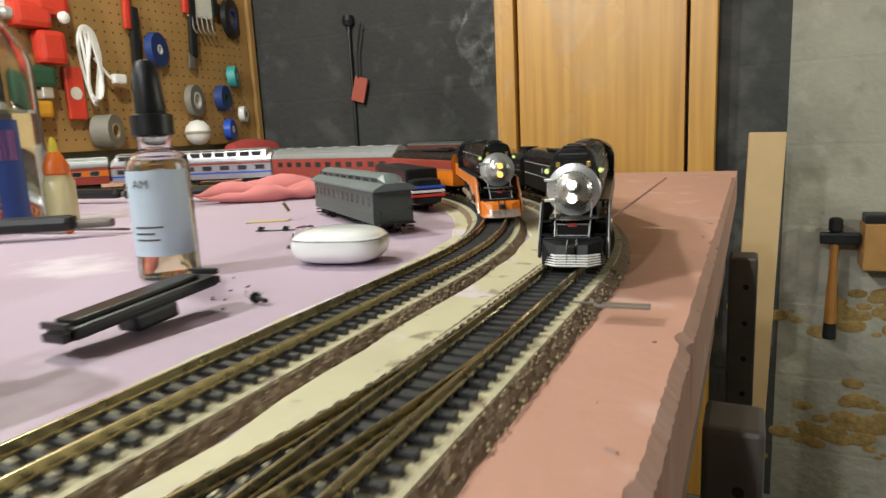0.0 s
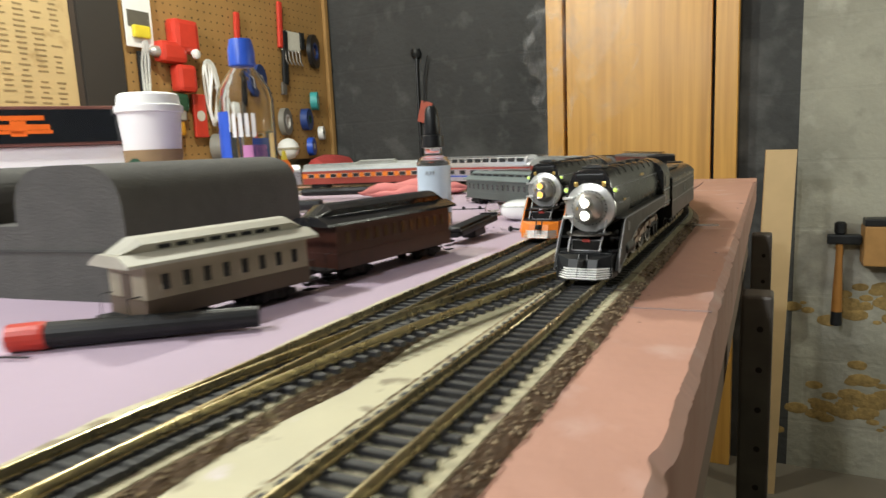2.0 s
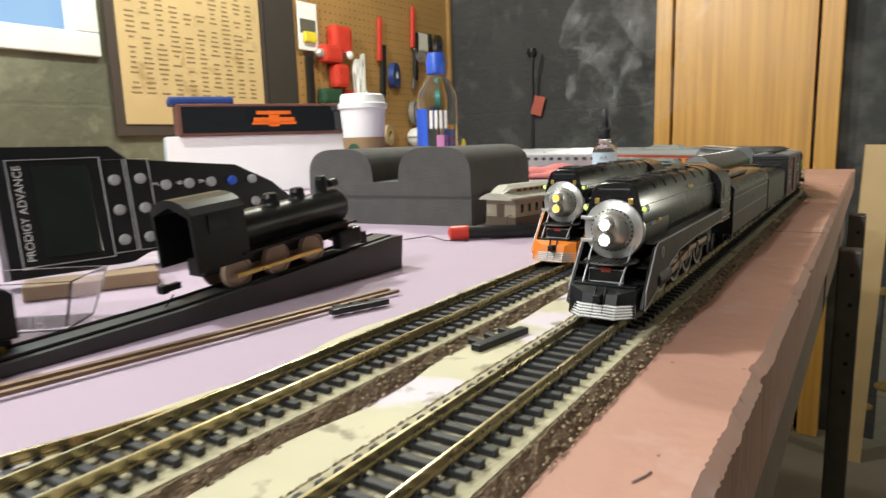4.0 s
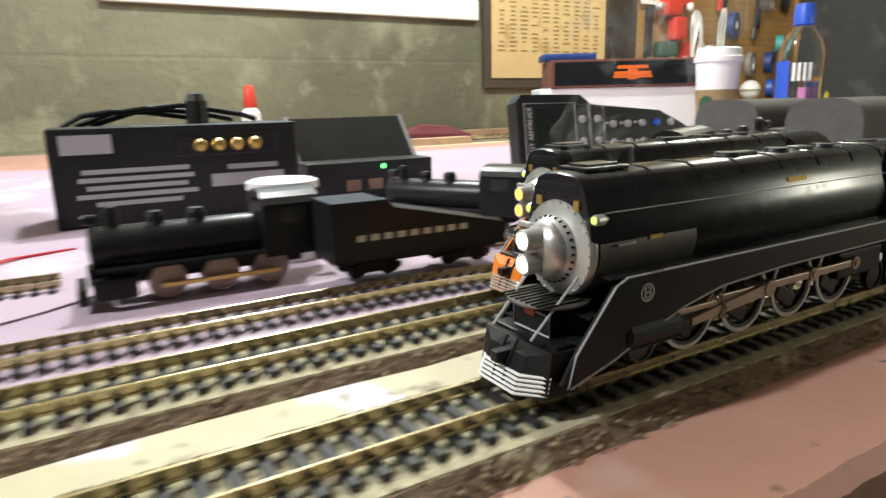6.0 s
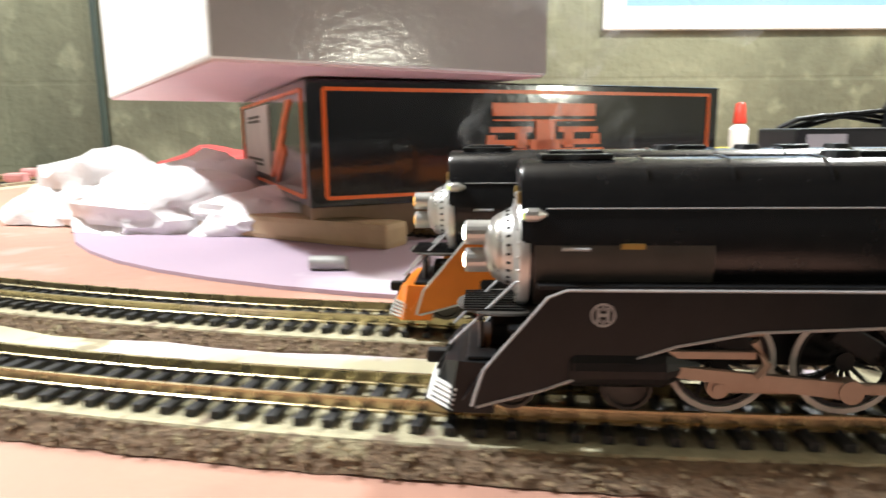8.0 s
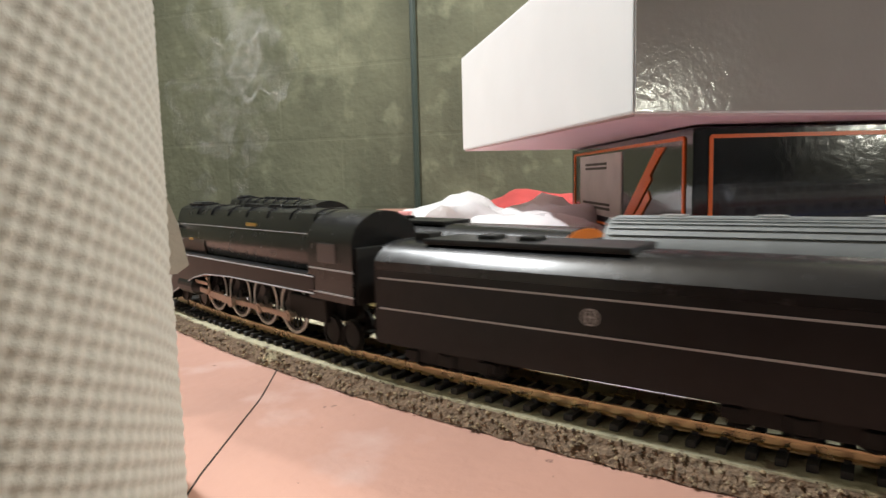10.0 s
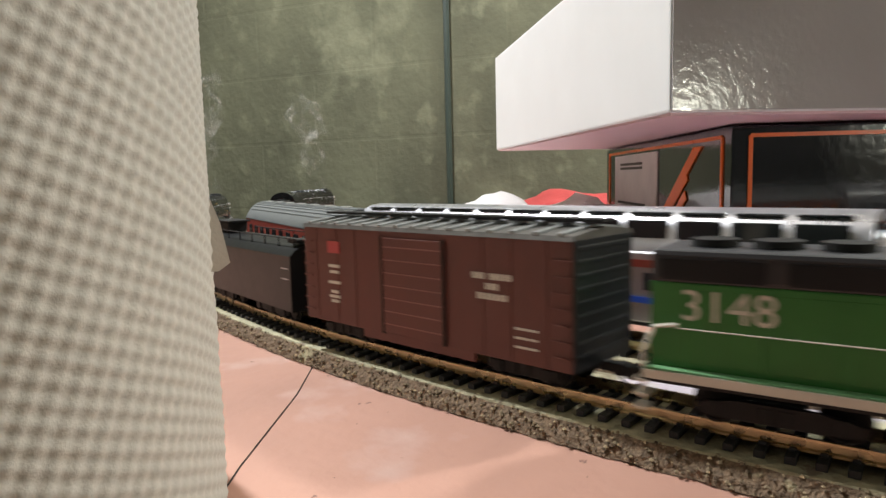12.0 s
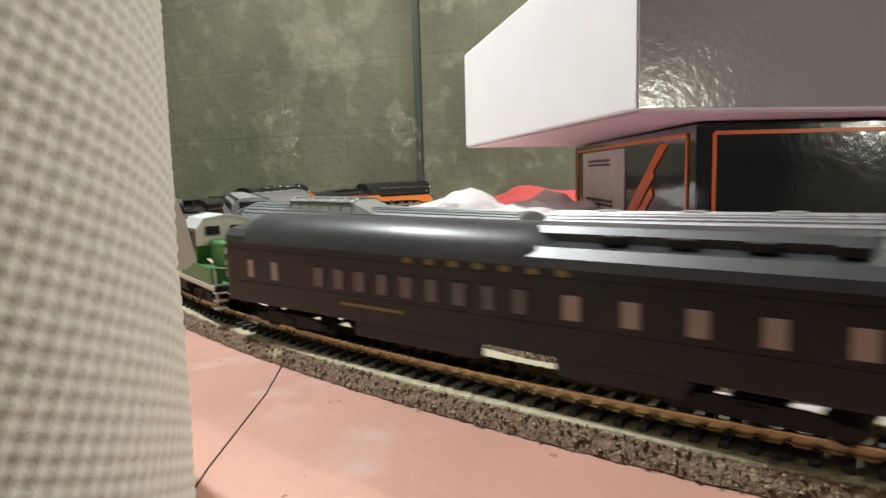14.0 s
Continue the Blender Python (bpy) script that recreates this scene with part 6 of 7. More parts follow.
e = thing("wheel_axle_row", "row of tiny dark axle parts on a sprue", "model part", pose(-0.30, 0.40, 0.0, 0, 0, 20))
for k in range(4):
    part("axle", cyl((22 * k, -5, 2.6), (22 * k, 5, 2.6), 1.0, seg=6), BLACKPLASTIC, e)
    part("wheel", cyl((22 * k, -4, 2.6), (22 * k, -3, 2.6), 2.4, seg=10), BLACKPLASTIC, e)
part("sprue", cyl((-6, 0, 0.8), (76, 0, 0.8), 0.7, seg=5), BLACKPLASTIC, e)


# ---------- parked model coaches ----------
def old_coach(name, label, L, side, roof, trim, m, windows_n, pane, h=50, clerestory=True):
    e = thing(name, label, "model coach", m, "parked coaches")
    w = 16.5
    part("body", cube((0, 0, 9 + (h - 22) / 2), (L - 16, 2 * w, h - 22), 0.4), side, e)
    part("lower_panel", cube((0, 0, 9 + (h - 22) * 0.18), (L - 15, 2 * w + 0.8, (h - 22) * 0.36), 0.3), trim, e)
    eave = [(-w - 2, h - 13.2), (w + 2, h - 13.2), (w + 1.6, h - 11.6), (9.5, h - 7.5), (-9.5, h - 7.5), (-w - 1.6, h - 11.6)]
    part("roof", prism(eave, -L / 2, L / 2), roof, e)
    if clerestory:
        top = [(-8.6, h - 8), (8.6, h - 8), (8.6, h - 4), (10.0, h - 3.6), (5, h - 0.8), (0, h), (-5, h - 0.8), (-10.0, h - 3.6), (-8.6, h - 4)]
        bm = loft([[(x, y * k, h - 8 + (z - h + 8) * k2) for y, z in top] for x, k, k2 in ((-L / 2 + 2, 0.75, 0.1), (-L / 2 + 12, 1, 1), (L / 2 - 12, 1, 1), (L / 2 - 2, 0.75, 0.1))])
        part("clerestory", bm, roof, e)
        for sgn in (-1, 1):
            for k in range(8):
                part("clerestory_window", cube((-L / 2 + 24 + k * (L - 48) / 7, sgn * 8.7, h - 5.8), ((L - 48) / 10, 0.5, 2.0)), PANE, e)
    windows(e, -L / 2 + 18, L / 2 - 18, windows_n, h - 21.5, min(5.2, (L - 36) / windows_n * 0.42), 7.5, w, pane, side)
    for sgn in (-1, 1):
        x = sgn * (L / 2 - 5)
        part("platform", cube((x, 0, 9), (12, 30, 1.4), 0.3), DARKMETAL, e)
        part("end_door", cube((sgn * (L / 2 - 8.2), 0, h - 27), (0.8, 9, 19), 0.2), trim, e)
        for y in (-13, 13):
            rail_line(e, [(x + sgn * 4, y, 9), (x + sgn * 4, y, 20), (x - sgn * 2, y, 20)], 0.4, BLACKPLASTIC)
            for z in (3, 6):
                part("step", cube((x, y, z), (7, 4, 0.7)), DARKMETAL, e)
        coupler(e, x, sgn)
        truck(e, sgn * (L / 2 - 30), 2, 18, 5)
    part("truss_rod", tube([(-L / 2 + 40, 10, 8), (-14, 10, 4), (14, 10, 4), (L / 2 - 40, 10, 8)], 0.5, 5), DARKMETAL, e)
    part("underframe", cube((0, 0, 8.2), (L - 20, 20, 2.2)), DARKMETAL, e)
    return e


old_coach("brown_coach", "dark brown wooden coach with a glossy black clerestory roof", 140, MAROON, mat("glossy_black_roof", (0.022, 0.022, 0.024), 0.18, 0.1, var=0.2), MAROON, pose(-0.163, 0.0155, 0.0, 0, 0, 81.5), 12, mat("amber_pane", (0.10, 0.06, 0.025), 0.2, bump=0))
old_coach("cream_coach", "cream and brown wooden coach with a pale clerestory roof", 114, CREAMCAR, mat("cream_roof", (0.42, 0.40, 0.33), 0.5), mat("brown_panel", (0.10, 0.07, 0.045), 0.5), pose(-0.178, -0.126, 0.0, 0, 0, 80), 8, PANE, 47)
old_coach("grey_coach", "grey-green coach with an open end door", 190, COACHGREY, mat("grey_green_roof", (0.14, 0.17, 0.17), 0.45), COACHGREY, pose(-0.240, 0.462, 0.0, 0, 0, 141), 12, PANE, 48)
e = thing("diesel_unit", "black cab diesel with red, white and blue nose stripes", "model locomotive", pose(-0.262, 0.590, 0.0, 0, 0, 133))
part("body", cube((0, 0, 26), (150, 33, 34), 3), SATIN, e)
part("nose", cube((-80, 0, 21), (24, 32, 26), 7), SATIN, e)
for z, m in ((18, REDPLASTIC), (22, WHITE), (26, BLUEPLASTIC)):
    part("stripe", cube((-40, 0, z), (110, 33.6, 2.4), 0.4), m, e)
part("windshield", cube((-73, 0, 38), (3, 26, 7), 1), PANE, e)
truck(e, -45, 2, 24, 5)
truck(e, 45, 2, 24, 5)

# ---------- the grey case, pens, ramp, engines and controls ----------
e = thing("grey_case", "grey felt-covered rounded case with two arch hollows", "case", pose(-0.362, -0.015, 0.0, 0, 0, 8))
prof = [(-100, 0), (100, 0)]
for x0, x1 in ((100, 16), (-16, -100)):
    mid, half = (x0 + x1) / 2, (x0 - x1) / 2
    prof += [(mid + half * math.copysign(abs(math.cos(radians(a))) ** 0.6, math.cos(radians(a))), 46 + 36 * math.sin(radians(a)) ** 0.7) for a in range(0, 181, 12)]
part("case_body", prism(prof, -128, 62, "y"), GREYFELT, e, smooth=True)
part("case_band", cube((0, -33, 31), (201.5, 191.5, 1.6)), mat("dark_grey_seam", (0.07, 0.07, 0.065), 0.9), e)
for k, (x, y, rz) in enumerate(((-0.199, -0.200, 38),)):
    e = thing("marker_pen", "black marker pen with a red end", "pen", pose(x, y, 0.0065, 0, 0, rz), group="marker pens")
    part("barrel", cyl((-8, 0, 0), (86, 0, 0), 6.0, 5.0), BLACKPLASTIC, e)
    part("end_cap", lathe([(2, -24), (6.3, -22), (6.6, -8), (6.2, -6)], "x", 18), REDPLASTIC, e)
e = thing("wire_scrap", "thin black wire scrap on the foam", "wire", pose(-0.255, -0.23, 0.001))
part("strand", tube([(0, 0, 0), (20, 10, 3), (40, 4, 1), (60, 12, 0.5)], 0.5, 5), BLACKPLASTIC, e)

e = thing("rerailing_ramp", "long dark grey plastic rerailing ramp", "track ramp", pose(-0.197, -0.443, 0.0, 0, 0, 88))
part("ramp", prism([(-195, 0.4), (110, 0.4), (110, 3), (112, 23), (100, 23), (-60, 9), (-195, 3)], -13, 13, "y"), mat("charcoal_plastic", (0.045, 0.044, 0.043), 0.45), e)
for y in (-8.2, 8.2):
    part("groove_rail", tube([(-195, y, 3.6), (-60, y, 9.6), (104, y, 23.6)], 0.9, 5), BLACKPLASTIC, e)


def small_engine(name, label, m, cabless=False):
    """An old small-wheeled switcher, nose at +x."""
    e = thing(name, label, "model locomotive", m, "parked switchers")
    part("boiler", lathe([(9.6, -44), (9.6, 30), (9.0, 32), (1, 33)], "x", 22, at=(0, 0, 25)), SATIN, e, smooth=True)
    for x, r, h in ((22, 3.6, 43), (4, 4.4, 39.5), (-14, 4.8, 39.5)):
        part("dome" if r > 4 else "chimney", lathe([(r * 1.2, 32), (r * 0.9, 35), (r * 0.9, h - 2), (r * 0.7, h), (0.5, h + 0.5)], "z", 16, at=(x, 0, 0)), SATIN, e)
    part("headlamp", lathe([(2.2, 28), (2.4, 33), (1.8, 34)], "x", 12, at=(0, 0, 38)), SATIN, e)
    ring = [(-15, 14), (-15, 40)] + [(17 * math.sin(radians(a)), 36 + 10 * math.cos(radians(a))) for a in range(-70, 71, 20)] + [(15, 40), (15, 14), (13.4, 14), (13.4, 38), (0, 42.5), (-13.4, 38), (-13.4, 14)]
    part("cab", prism(ring, -70, -42), SATIN, e)
    part("cab_front", cube((-43, 0, 27), (1.4, 27, 25), 0.3), SATIN, e)
    for y in (-15.2, 15.2):
        part("cab_window", cube((-56, y, 34), (12, 0.8, 8)), PANE, e)
    part("chassis", cube((-14, 0, 13), (96, 12, 8), 0.6), DARKMETAL, e)
    for y in (-13, 13):
        part("running_board", cube((-8, y, 17), (76, 6, 1.2)), SATIN, e)
        part("cylinder", cube((24, y, 9), (18, 7, 10), 2), SATIN, e)
        part("side_rod", cube((-22, y * 0.93, 7), (54, 1.4, 2.2), 0.4), BRASS, e)
    for x in (-46, -22, 2):
        wheelset(e, x, 8.0, "driving_wheelset", rim=ROD)
    part("pilot", cube((37, 0, 6), (4, 28, 7), 0.8), SATIN, e)
    coupler(e, -72, -1)
    return e


def small_tender(name, label, m, slope):
    e = thing(name, label, "model tender", m, "parked tenders")
    if slope:
        side = [(-48, 9), (48, 9), (48, 38), (20, 38), (16, 34), (-48, 20)]
        part("tank", prism(side, -15, 15, "y"), SATIN, e)
        for y in (-15.3, 15.3):
            for k in range(9):
                part("lettering_bar", cube((34 - 7 * k, y, 20.5), (4.2, 0.3, 3.0)), DIRTYWHITE, e)
    else:
        part("tank", body_shell(84, 15.5, 9, 30, 6, 3.0), SATIN, e, smooth=True)
        for k in range(7):
            part("coal_rib", cube((-30 + 10 * k, 0, 36), (3, 22, 1.6), 0.3), BLACKPLASTIC, e)
        part("end_plate", cube((-42.4, 0, 20), (0.8, 28, 20), 0.3), SATIN, e)
    part("underframe", cube((0, 0, 8.4), (88, 24, 2.4)), DARKMETAL, e)
    for x in (-26, 26):
        truck(e, x, 2, 17, 4.6)
    for y in (-8, 8):
        part("brass_box", cyl((-40, y, 4), (-34, y, 4), 3.2, seg=12), BRASS, e)
    coupler(e, -46, -1)
    return e


small_engine("switcher", "black switcher with an open cab standing on the ramp", pose(-0.199, -0.412, 0.0165, 0, -5, 88) @ Matrix.Scale(1.15, 4))
small_tender("small_tender", "black ribbed tender tipped at the ramp's foot", pose(-0.246, -0.584, 0.003, 0, 0, 176) @ Matrix.Diagonal((1, 1.05, 0.9, 1)), False)
small_engine("tipped_switcher", "black switcher with its hollow open cab turned outwards", pose(-0.250, -0.676, 0.001, 0, 0, -148))
small_tender("slope_tender", "black slope-backed tender with pale lettering", pose(-0.158, -0.742, 0.004, 0, 0, -92), True)
small_engine("old_switcher", "dusty black four-wheel switcher parked on the foam", pose(-0.190, -0.855, 0.001, 0, 0, -92))
e = spun("white_lid_cup", "small white plastic pot upside down", "pot", (-0.232, -0.785, 0.0), [("pot_wall", [(1, 0.2), (18, 0.2), (18.5, 2), (17.5, 40), (1, 41)], WHITE, ""), ("rim", [(18, 40), (20, 41), (20, 45), (17, 46), (1, 46)], WHITECARD, "white rim")])

e = thing("handheld_controller", "black handheld train controller with a screen and round keys", "controller", look((0, 0, 0), (0, 0, -1)))
e.matrix_basis = Matrix.Translation((-0.372, -0.388, 0.003)) @ Matrix.Rotation(radians(80), 4, "Z") @ Matrix.Rotation(radians(80), 4, "X")
outline = [(-112, 0), (-112, 80), (-106, 87), (-38, 86), (-26, 76), (60, 68), (92, 52), (112, 34), (112, 12), (96, 4), (-20, 6), (-34, 0)]
part("housing", prism(outline, 0, 20, "z"), BLACKPLASTIC, e)
part("face_line", tube([(-104, 6, 20.6), (-104, 78, 20.6), (-46, 78, 20.6), (-46, 6, 20.6), (-104, 6, 20.6)], 0.5, 4), LINE, e)
part("screen", cube((-72, 42, 20.4), (36, 62, 0.8), 0.3), mat("dark_screen", (0.02, 0.025, 0.022), 0.15, bump=0), e)
for k, x in enumerate((-38, -20)):
    part("key_outline", tube([(x - 8, 8, 20.5), (x - 8, 76, 20.5), (x + 8, 76, 20.5), (x + 8, 8, 20.5), (x - 8, 8, 20.5)], 0.45, 4), LINE, e)
for i in range(7):
    for j in range(3):
        x, y = -38 + i * 18.5, 17 + j * 22
        if i > 1:
            y = 17 + j * 19
        part("key", lathe([(4.0, 20), (4.0, 22), (2.6, 23), (0.3, 23.1)], "z", 12, at=(x, y, 0)), mat("grey_key", (0.40, 0.40, 0.40), 0.4) if (i == 0 and j == 0) else (BLUEPLASTIC if (i, j) == (5, 2) else bpy.data.materials["grey_key"]), e)
for i in range(3):
    for j in range(3):
        words(str(1 + j + 3 * i), 7, Matrix.Translation((0.001 * (-1 + i * 18.5 - 7.5), 0.001 * (17 + j * 19 + 1), 0.0204)) @ Matrix.Rotation(radians(90), 4, "Z"), WHITE, e)
words("PRODIGY ADVANCE", 7, Matrix.Translation((-0.098, 0.042, 0.0204)) @ Matrix.Rotation(radians(90), 4, "Z"), WHITE, e)
e = thing("wood_offcut", "thin brown wooden offcut on the foam", "wood strip", pose(-0.322, -0.475, 0.0, 0, 0, 62))
part("strip", cube((0, 0, 5), (76, 24, 9), 1), OLDWOOD, e)
e = thing("clear_tray", "clear plastic tray beside the tender", "tray", pose(-0.262, -0.538, 0.0, 0, 0, 40))
part("tray", loft([[(-22, -16, 0.5), (22, -16, 0.5), (22, 16, 0.5), (-22, 16, 0.5)], [(-30, -22, 26), (30, -22, 26), (30, 22, 26), (-30, 22, 26)], [(-28, -20, 26), (28, -20, 26), (28, 20, 26), (-28, 20, 26)], [(-21, -15, 2), (21, -15, 2), (21, 15, 2), (-21, 15, 2)]]), CLEAR, e)

e = thing("command_station", "black wedge-fronted command station with a green light", "control box", pose(-0.455, -0.640, 0.0, 0, 0, 88))
part("box", cube((0, -6, 18), (124, 66, 35), 2), BLACKPLASTIC, e)
part("screen_slope", prism([(-10, 30), (36, 30), (36, 70), (28, 74)], -58, 58, "x"), GLOSSBLACK, e)
for x in (-60, 60):
    part("end_cheek", prism([(-12, 28), (38, 28), (38, 72), (28, 76)], x - 2, x + 2, "x"), ROOFGREY, e)
part("green_light", lathe([(2.2, -40), (1.6, -41.5), (0.2, -42)], "y", 10, at=(10, 0, 30)), mat("green_led", (0.1, 1.0, 0.15), 0.3, bump=0, emit=4.0), e)
for k in range(3):
    part("socket", cube((-20 + 22 * k, -39.3, 14), (14, 1, 10)), mat("tan_socket", (0.28, 0.18, 0.12), 0.6) if k == 0 else bpy.data.materials["tan_socket"], e)

e = thing("power_supply", "black power supply with a white label and brass terminals", "power supply", pose(-0.440, -0.806, 0.0, 0, 0, 88))
part("case", cube((0, 0, 37), (182, 70, 74), 3), BLACKPLASTIC, e)
for y, z, w in ((0, 30, 80), (0, 24, 70), (0, 18, 84), (0, 12, 60), (0, 36, 74)):
    part("label_bar", cube((-34, -35.3, z + 6), (w, 0.6, 3.4)), LINE, e)
part("label_plate", cube((48, -35.3, 30), (58, 0.6, 10)), LINE, e)
part("label_plate", cube((52, -35.3, 40), (40, 0.6, 4)), LINE, e)
part("terminal_strip", cube((34, -36, 58), (76, 3, 16), 1), BLACKPLASTIC, e)
for k in range(4):
    part("terminal", lathe([(5.2, -37), (5.2, -42), (4, -44), (0.5, -44.5)], "y", 14, at=(12 + 14 * k, 0, 58)), BRASS, e)
part("sticker", cube((-66, -35.4, 62), (34, 0.5, 14)), LINE, e)
for k in range(3):
    part("cable", tube([(-80 + 10 * k, 20, 74), (-66 + 22 * k, 12, 82 + 2 * k), (-44 + 26 * k, 10, 85 + 2 * k), (-20 + 28 * k, 14, 84), (6 + 26 * k, 16, 80), (30 + 20 * k, 20, 76)], 2.2, 8), BLACKPLASTIC, e)
part("plug", lathe([(9, 74), (9, 92), (6, 98), (1, 99)], "z", 14, at=(20, 10, 0)), BLACKPLASTIC, e)

e = thing("red_capped_bottle", "white bottle with a red pointed cap by the wall", "bottle", Matrix.Translation((-1.25, -0.525, 0.0)))
part("bottle_body", lathe([(1, 0), (18, 1), (20, 6), (20, 74), (12, 84), (10, 86)]), WHITE, e, smooth=True)
part("cap", lathe([(13, 86), (14, 88), (10, 126), (7, 130), (1, 131)]), REDPLASTIC, e, smooth=True)
e = thing("yellow_marker", "yellow and blue felt pens lying by the wall", "pen", pose(-1.22, -0.62, 0.006, 0, 0, 86))
part("yellow_barrel", cyl((-110, 0, 22), (60, 0, 22), 9, seg=14), YELLOW, e)
part("blue_barrel", cyl((70, 6, 10), (230, 4, 10), 8, seg=12), BLUEPLASTIC, e)
part("rest", cube((20, 0, 6), (280, 40, 12), 2), SAND, e)
for x, y, rz, L, m, lab in ((-1.05, -0.40, 88, 560, SAND, "tan wooden lath lying on the table"), (-0.92, -0.55, 86, 420, OLDWOOD, "brown wooden lath lying on the table"), (-1.30, 0.0, 92, 520, OLDWOOD, "dark wooden lath by the wall")):
    e = thing("wood_lath", lab, "wood strip", pose(x, y, 0.0, 0, 0, rz))
    part("lath", cube((0, 0, 8), (L, 26, 15), 1), m, e)
e = thing("maroon_cloth", "dark maroon cloth folded on the table", "cloth", pose(-1.10, -0.17, 0.0, 0, 0, 80))
part("fold", loft([[(-80, -40, 0.5), (80, -40, 0.5), (80, 40, 0.5), (-80, 40, 0.5)], [(-74, -34, 24), (70, -30, 20), (74, 34, 22), (-70, 36, 26)], [(-30, -14, 40), (30, -12, 36), (30, 14, 38), (-30, 14, 42)]]), mat("maroon_cloth", (0.10, 0.015, 0.02), 0.9), e)

# stacked cartons with the dark boxed set on top
wc = thing("white_carton", "plain white cardboard carton", "carton", pose(-0.955, 0.235, 0.0, 0, 0, 58))
part("carton", cube((0, 0, 56), (380, 150, 110), 2), WHITECARD, wc)
part("pale_blue_side", cube((-190.6, 0, 56), (0.8, 140, 100)), LABEL, wc)
ob = thing("engine_box", "long black boxed set with an orange emblem and brown edges", "box", pose(-0.945, 0.225, 0.1115, 0, 0, 58))
EDGEBROWN = mat("brown_box_edge", (0.14, 0.05, 0.035), 0.5)
part("carton", cube((10, 0, 29), (350, 140, 58), 2), EDGEBROWN, ob)
part("front_panel", cube((10, -70.4, 29), (334, 0.8, 48)), GLOSSBLACK, ob)
for x, z, w, h in ((10, 41, 66, 7), (10, 26, 20, 22), (-14, 28, 30, 8), (34, 28, 30, 8), (-10, 21, 44, 5), (32, 21, 40, 5)):
    part("emblem_bar", cube((x, -71, z), (w, 0.6, h)), ORANGEINK, ob)
e = thing("blue_case", "dark blue flat case lying on the boxes", "case", pose(-1.02, 0.135, 0.170, 0, 0, 58))
part("shell", cube((0, 0, 8.5), (120, 76, 16), 5), NAVY, e)

# ---------- the large box, the white carton, bag and towel ----------
u = Vector((-0.121, 0.314, 0)).normalized()
ang = math.degrees(math.atan2(u.y, u.x))
big = thing("locomotive_box", "large gloss black box with orange edging and emblem", "box", Matrix.Translation((-0.277, -1.287, 0.027)) @ Matrix.Rotation(radians(ang), 4, "Z"))
LX, LY, LZ = 337, 345, 80
part("carton", cube((LX / 2, LY / 2, LZ / 2), (LX, LY, LZ), 1.2), GLOSSBLACK, big)
bm = bmesh.new()
for x, z, w, h in ((LX / 2, 6, LX - 22, 2.4), (LX / 2, LZ - 6, LX - 22, 2.4), (11, LZ / 2, 2.4, LZ - 12), (LX - 11, LZ / 2, 2.4, LZ - 12)):
    cube((x, -0.5, z), (w, 1.0, h), 0, bm)
part("front_edging", bm, ORANGEINK, big)
bm = bmesh.new()
for y, z, w, h in ((LY / 2, 6, LY - 30, 2.4), (LY / 2, LZ - 6, LY - 30, 2.4), (14, LZ / 2, 2.8, LZ - 12), (LY - 16, LZ / 2, 4, LZ - 12)):
    cube((-0.5, y, z), (1.0, w, h), 0, bm)
part("end_edging", bm, ORANGEINK, big)
for x, z, w, h in ((172, 62, 86, 9), (172, 54.5, 84, 1.2), (172, 38, 16, 32), (172, 34, 26, 14), (144, 48, 34, 4), (128, 42, 7, 5), (141, 39, 34, 4), (141, 32, 38, 5), (152, 42, 8, 14), (200, 48, 34, 4), (192, 42, 8, 14), (203, 39, 34, 4), (203, 32, 40, 5), (216, 42, 7, 6)):
    part("emblem_bar", cube((x, -0.6, z), (w, 1.0, h), 0.2), ORANGEINK, big)
part("end_label", cube((-0.6, 225, 42), (1.0, 150, 58)), mat("grey_paper_label", (0.66, 0.61, 0.56), 0.6), big)
for z, w in ((62, 80), (58, 80), (24, 100), (20, 100)):
    part("label_bar", cube((-1.3, 235, z), (0.6, w, 2.4)), INK, big)
part("diagonal_stripe", prism([(150, 12), (138, 12), (48, 70), (64, 70)], -1.2, -0.2, "x"), ORANGEINK, big)
for k, (y, z) in enumerate(((120, 22), (108, 30), (96, 38), (84, 46), (112, 16), (98, 24), (86, 32))):
    part("emblem_bar", cube((-0.7, y, z), (0.8, 16, 7), 0, rot=Matrix.Rotation(radians(-32), 4, "X")), ORANGEINK, big)
for k, (dx, dy, L) in enumerate(((170, 40, 330), (170, 290, 330))):
    e = thing("support_batten", "rough wooden batten under the black box", "wood strip", Matrix.Translation((-0.277, -1.287, 0.0)) @ Matrix.Rotation(radians(ang), 4, "Z") @ Matrix.Translation((dx * 0.001, dy * 0.001, 0)))
    part("batten", cube((0, 0, 13.6), (L, 34, 26), 2), OLDWOOD, e)

v = Vector((-0.538 + 0.194, -1.523 + 1.318, 0))
ang2 = math.degrees(math.atan2(v.y, v.x))
wb = thing("white_shipping_box", "white shipping carton with a glossy grey printed front", "carton", Matrix.Translation((-0.194, -1.318, 0.1085)) @ Matrix.Rotation(radians(ang2), 4, "Z"))
D, Wd, Ht = v.length * 1000, 215, 100
part("carton", cube((D / 2, -Wd / 2, Ht / 2 + 1.5), (D, Wd, Ht), 1.5), WHITECARD, wb)
part("printed_front", cube((-0.6, -Wd / 2, Ht / 2 + 1.5), (1.2, Wd - 2, Ht - 2)), GREYGLOSS, wb, "glossy grey printed front")
part("pink_base", cube((D / 2, -Wd / 2, 0.8), (D - 4, Wd - 4, 1.4)), PINKCARD, wb, "pink underside")
part("flap", cube((D * 0.5, -30, Ht + 4), (60, 20, 3), 0.6), PINKCARD, wb)

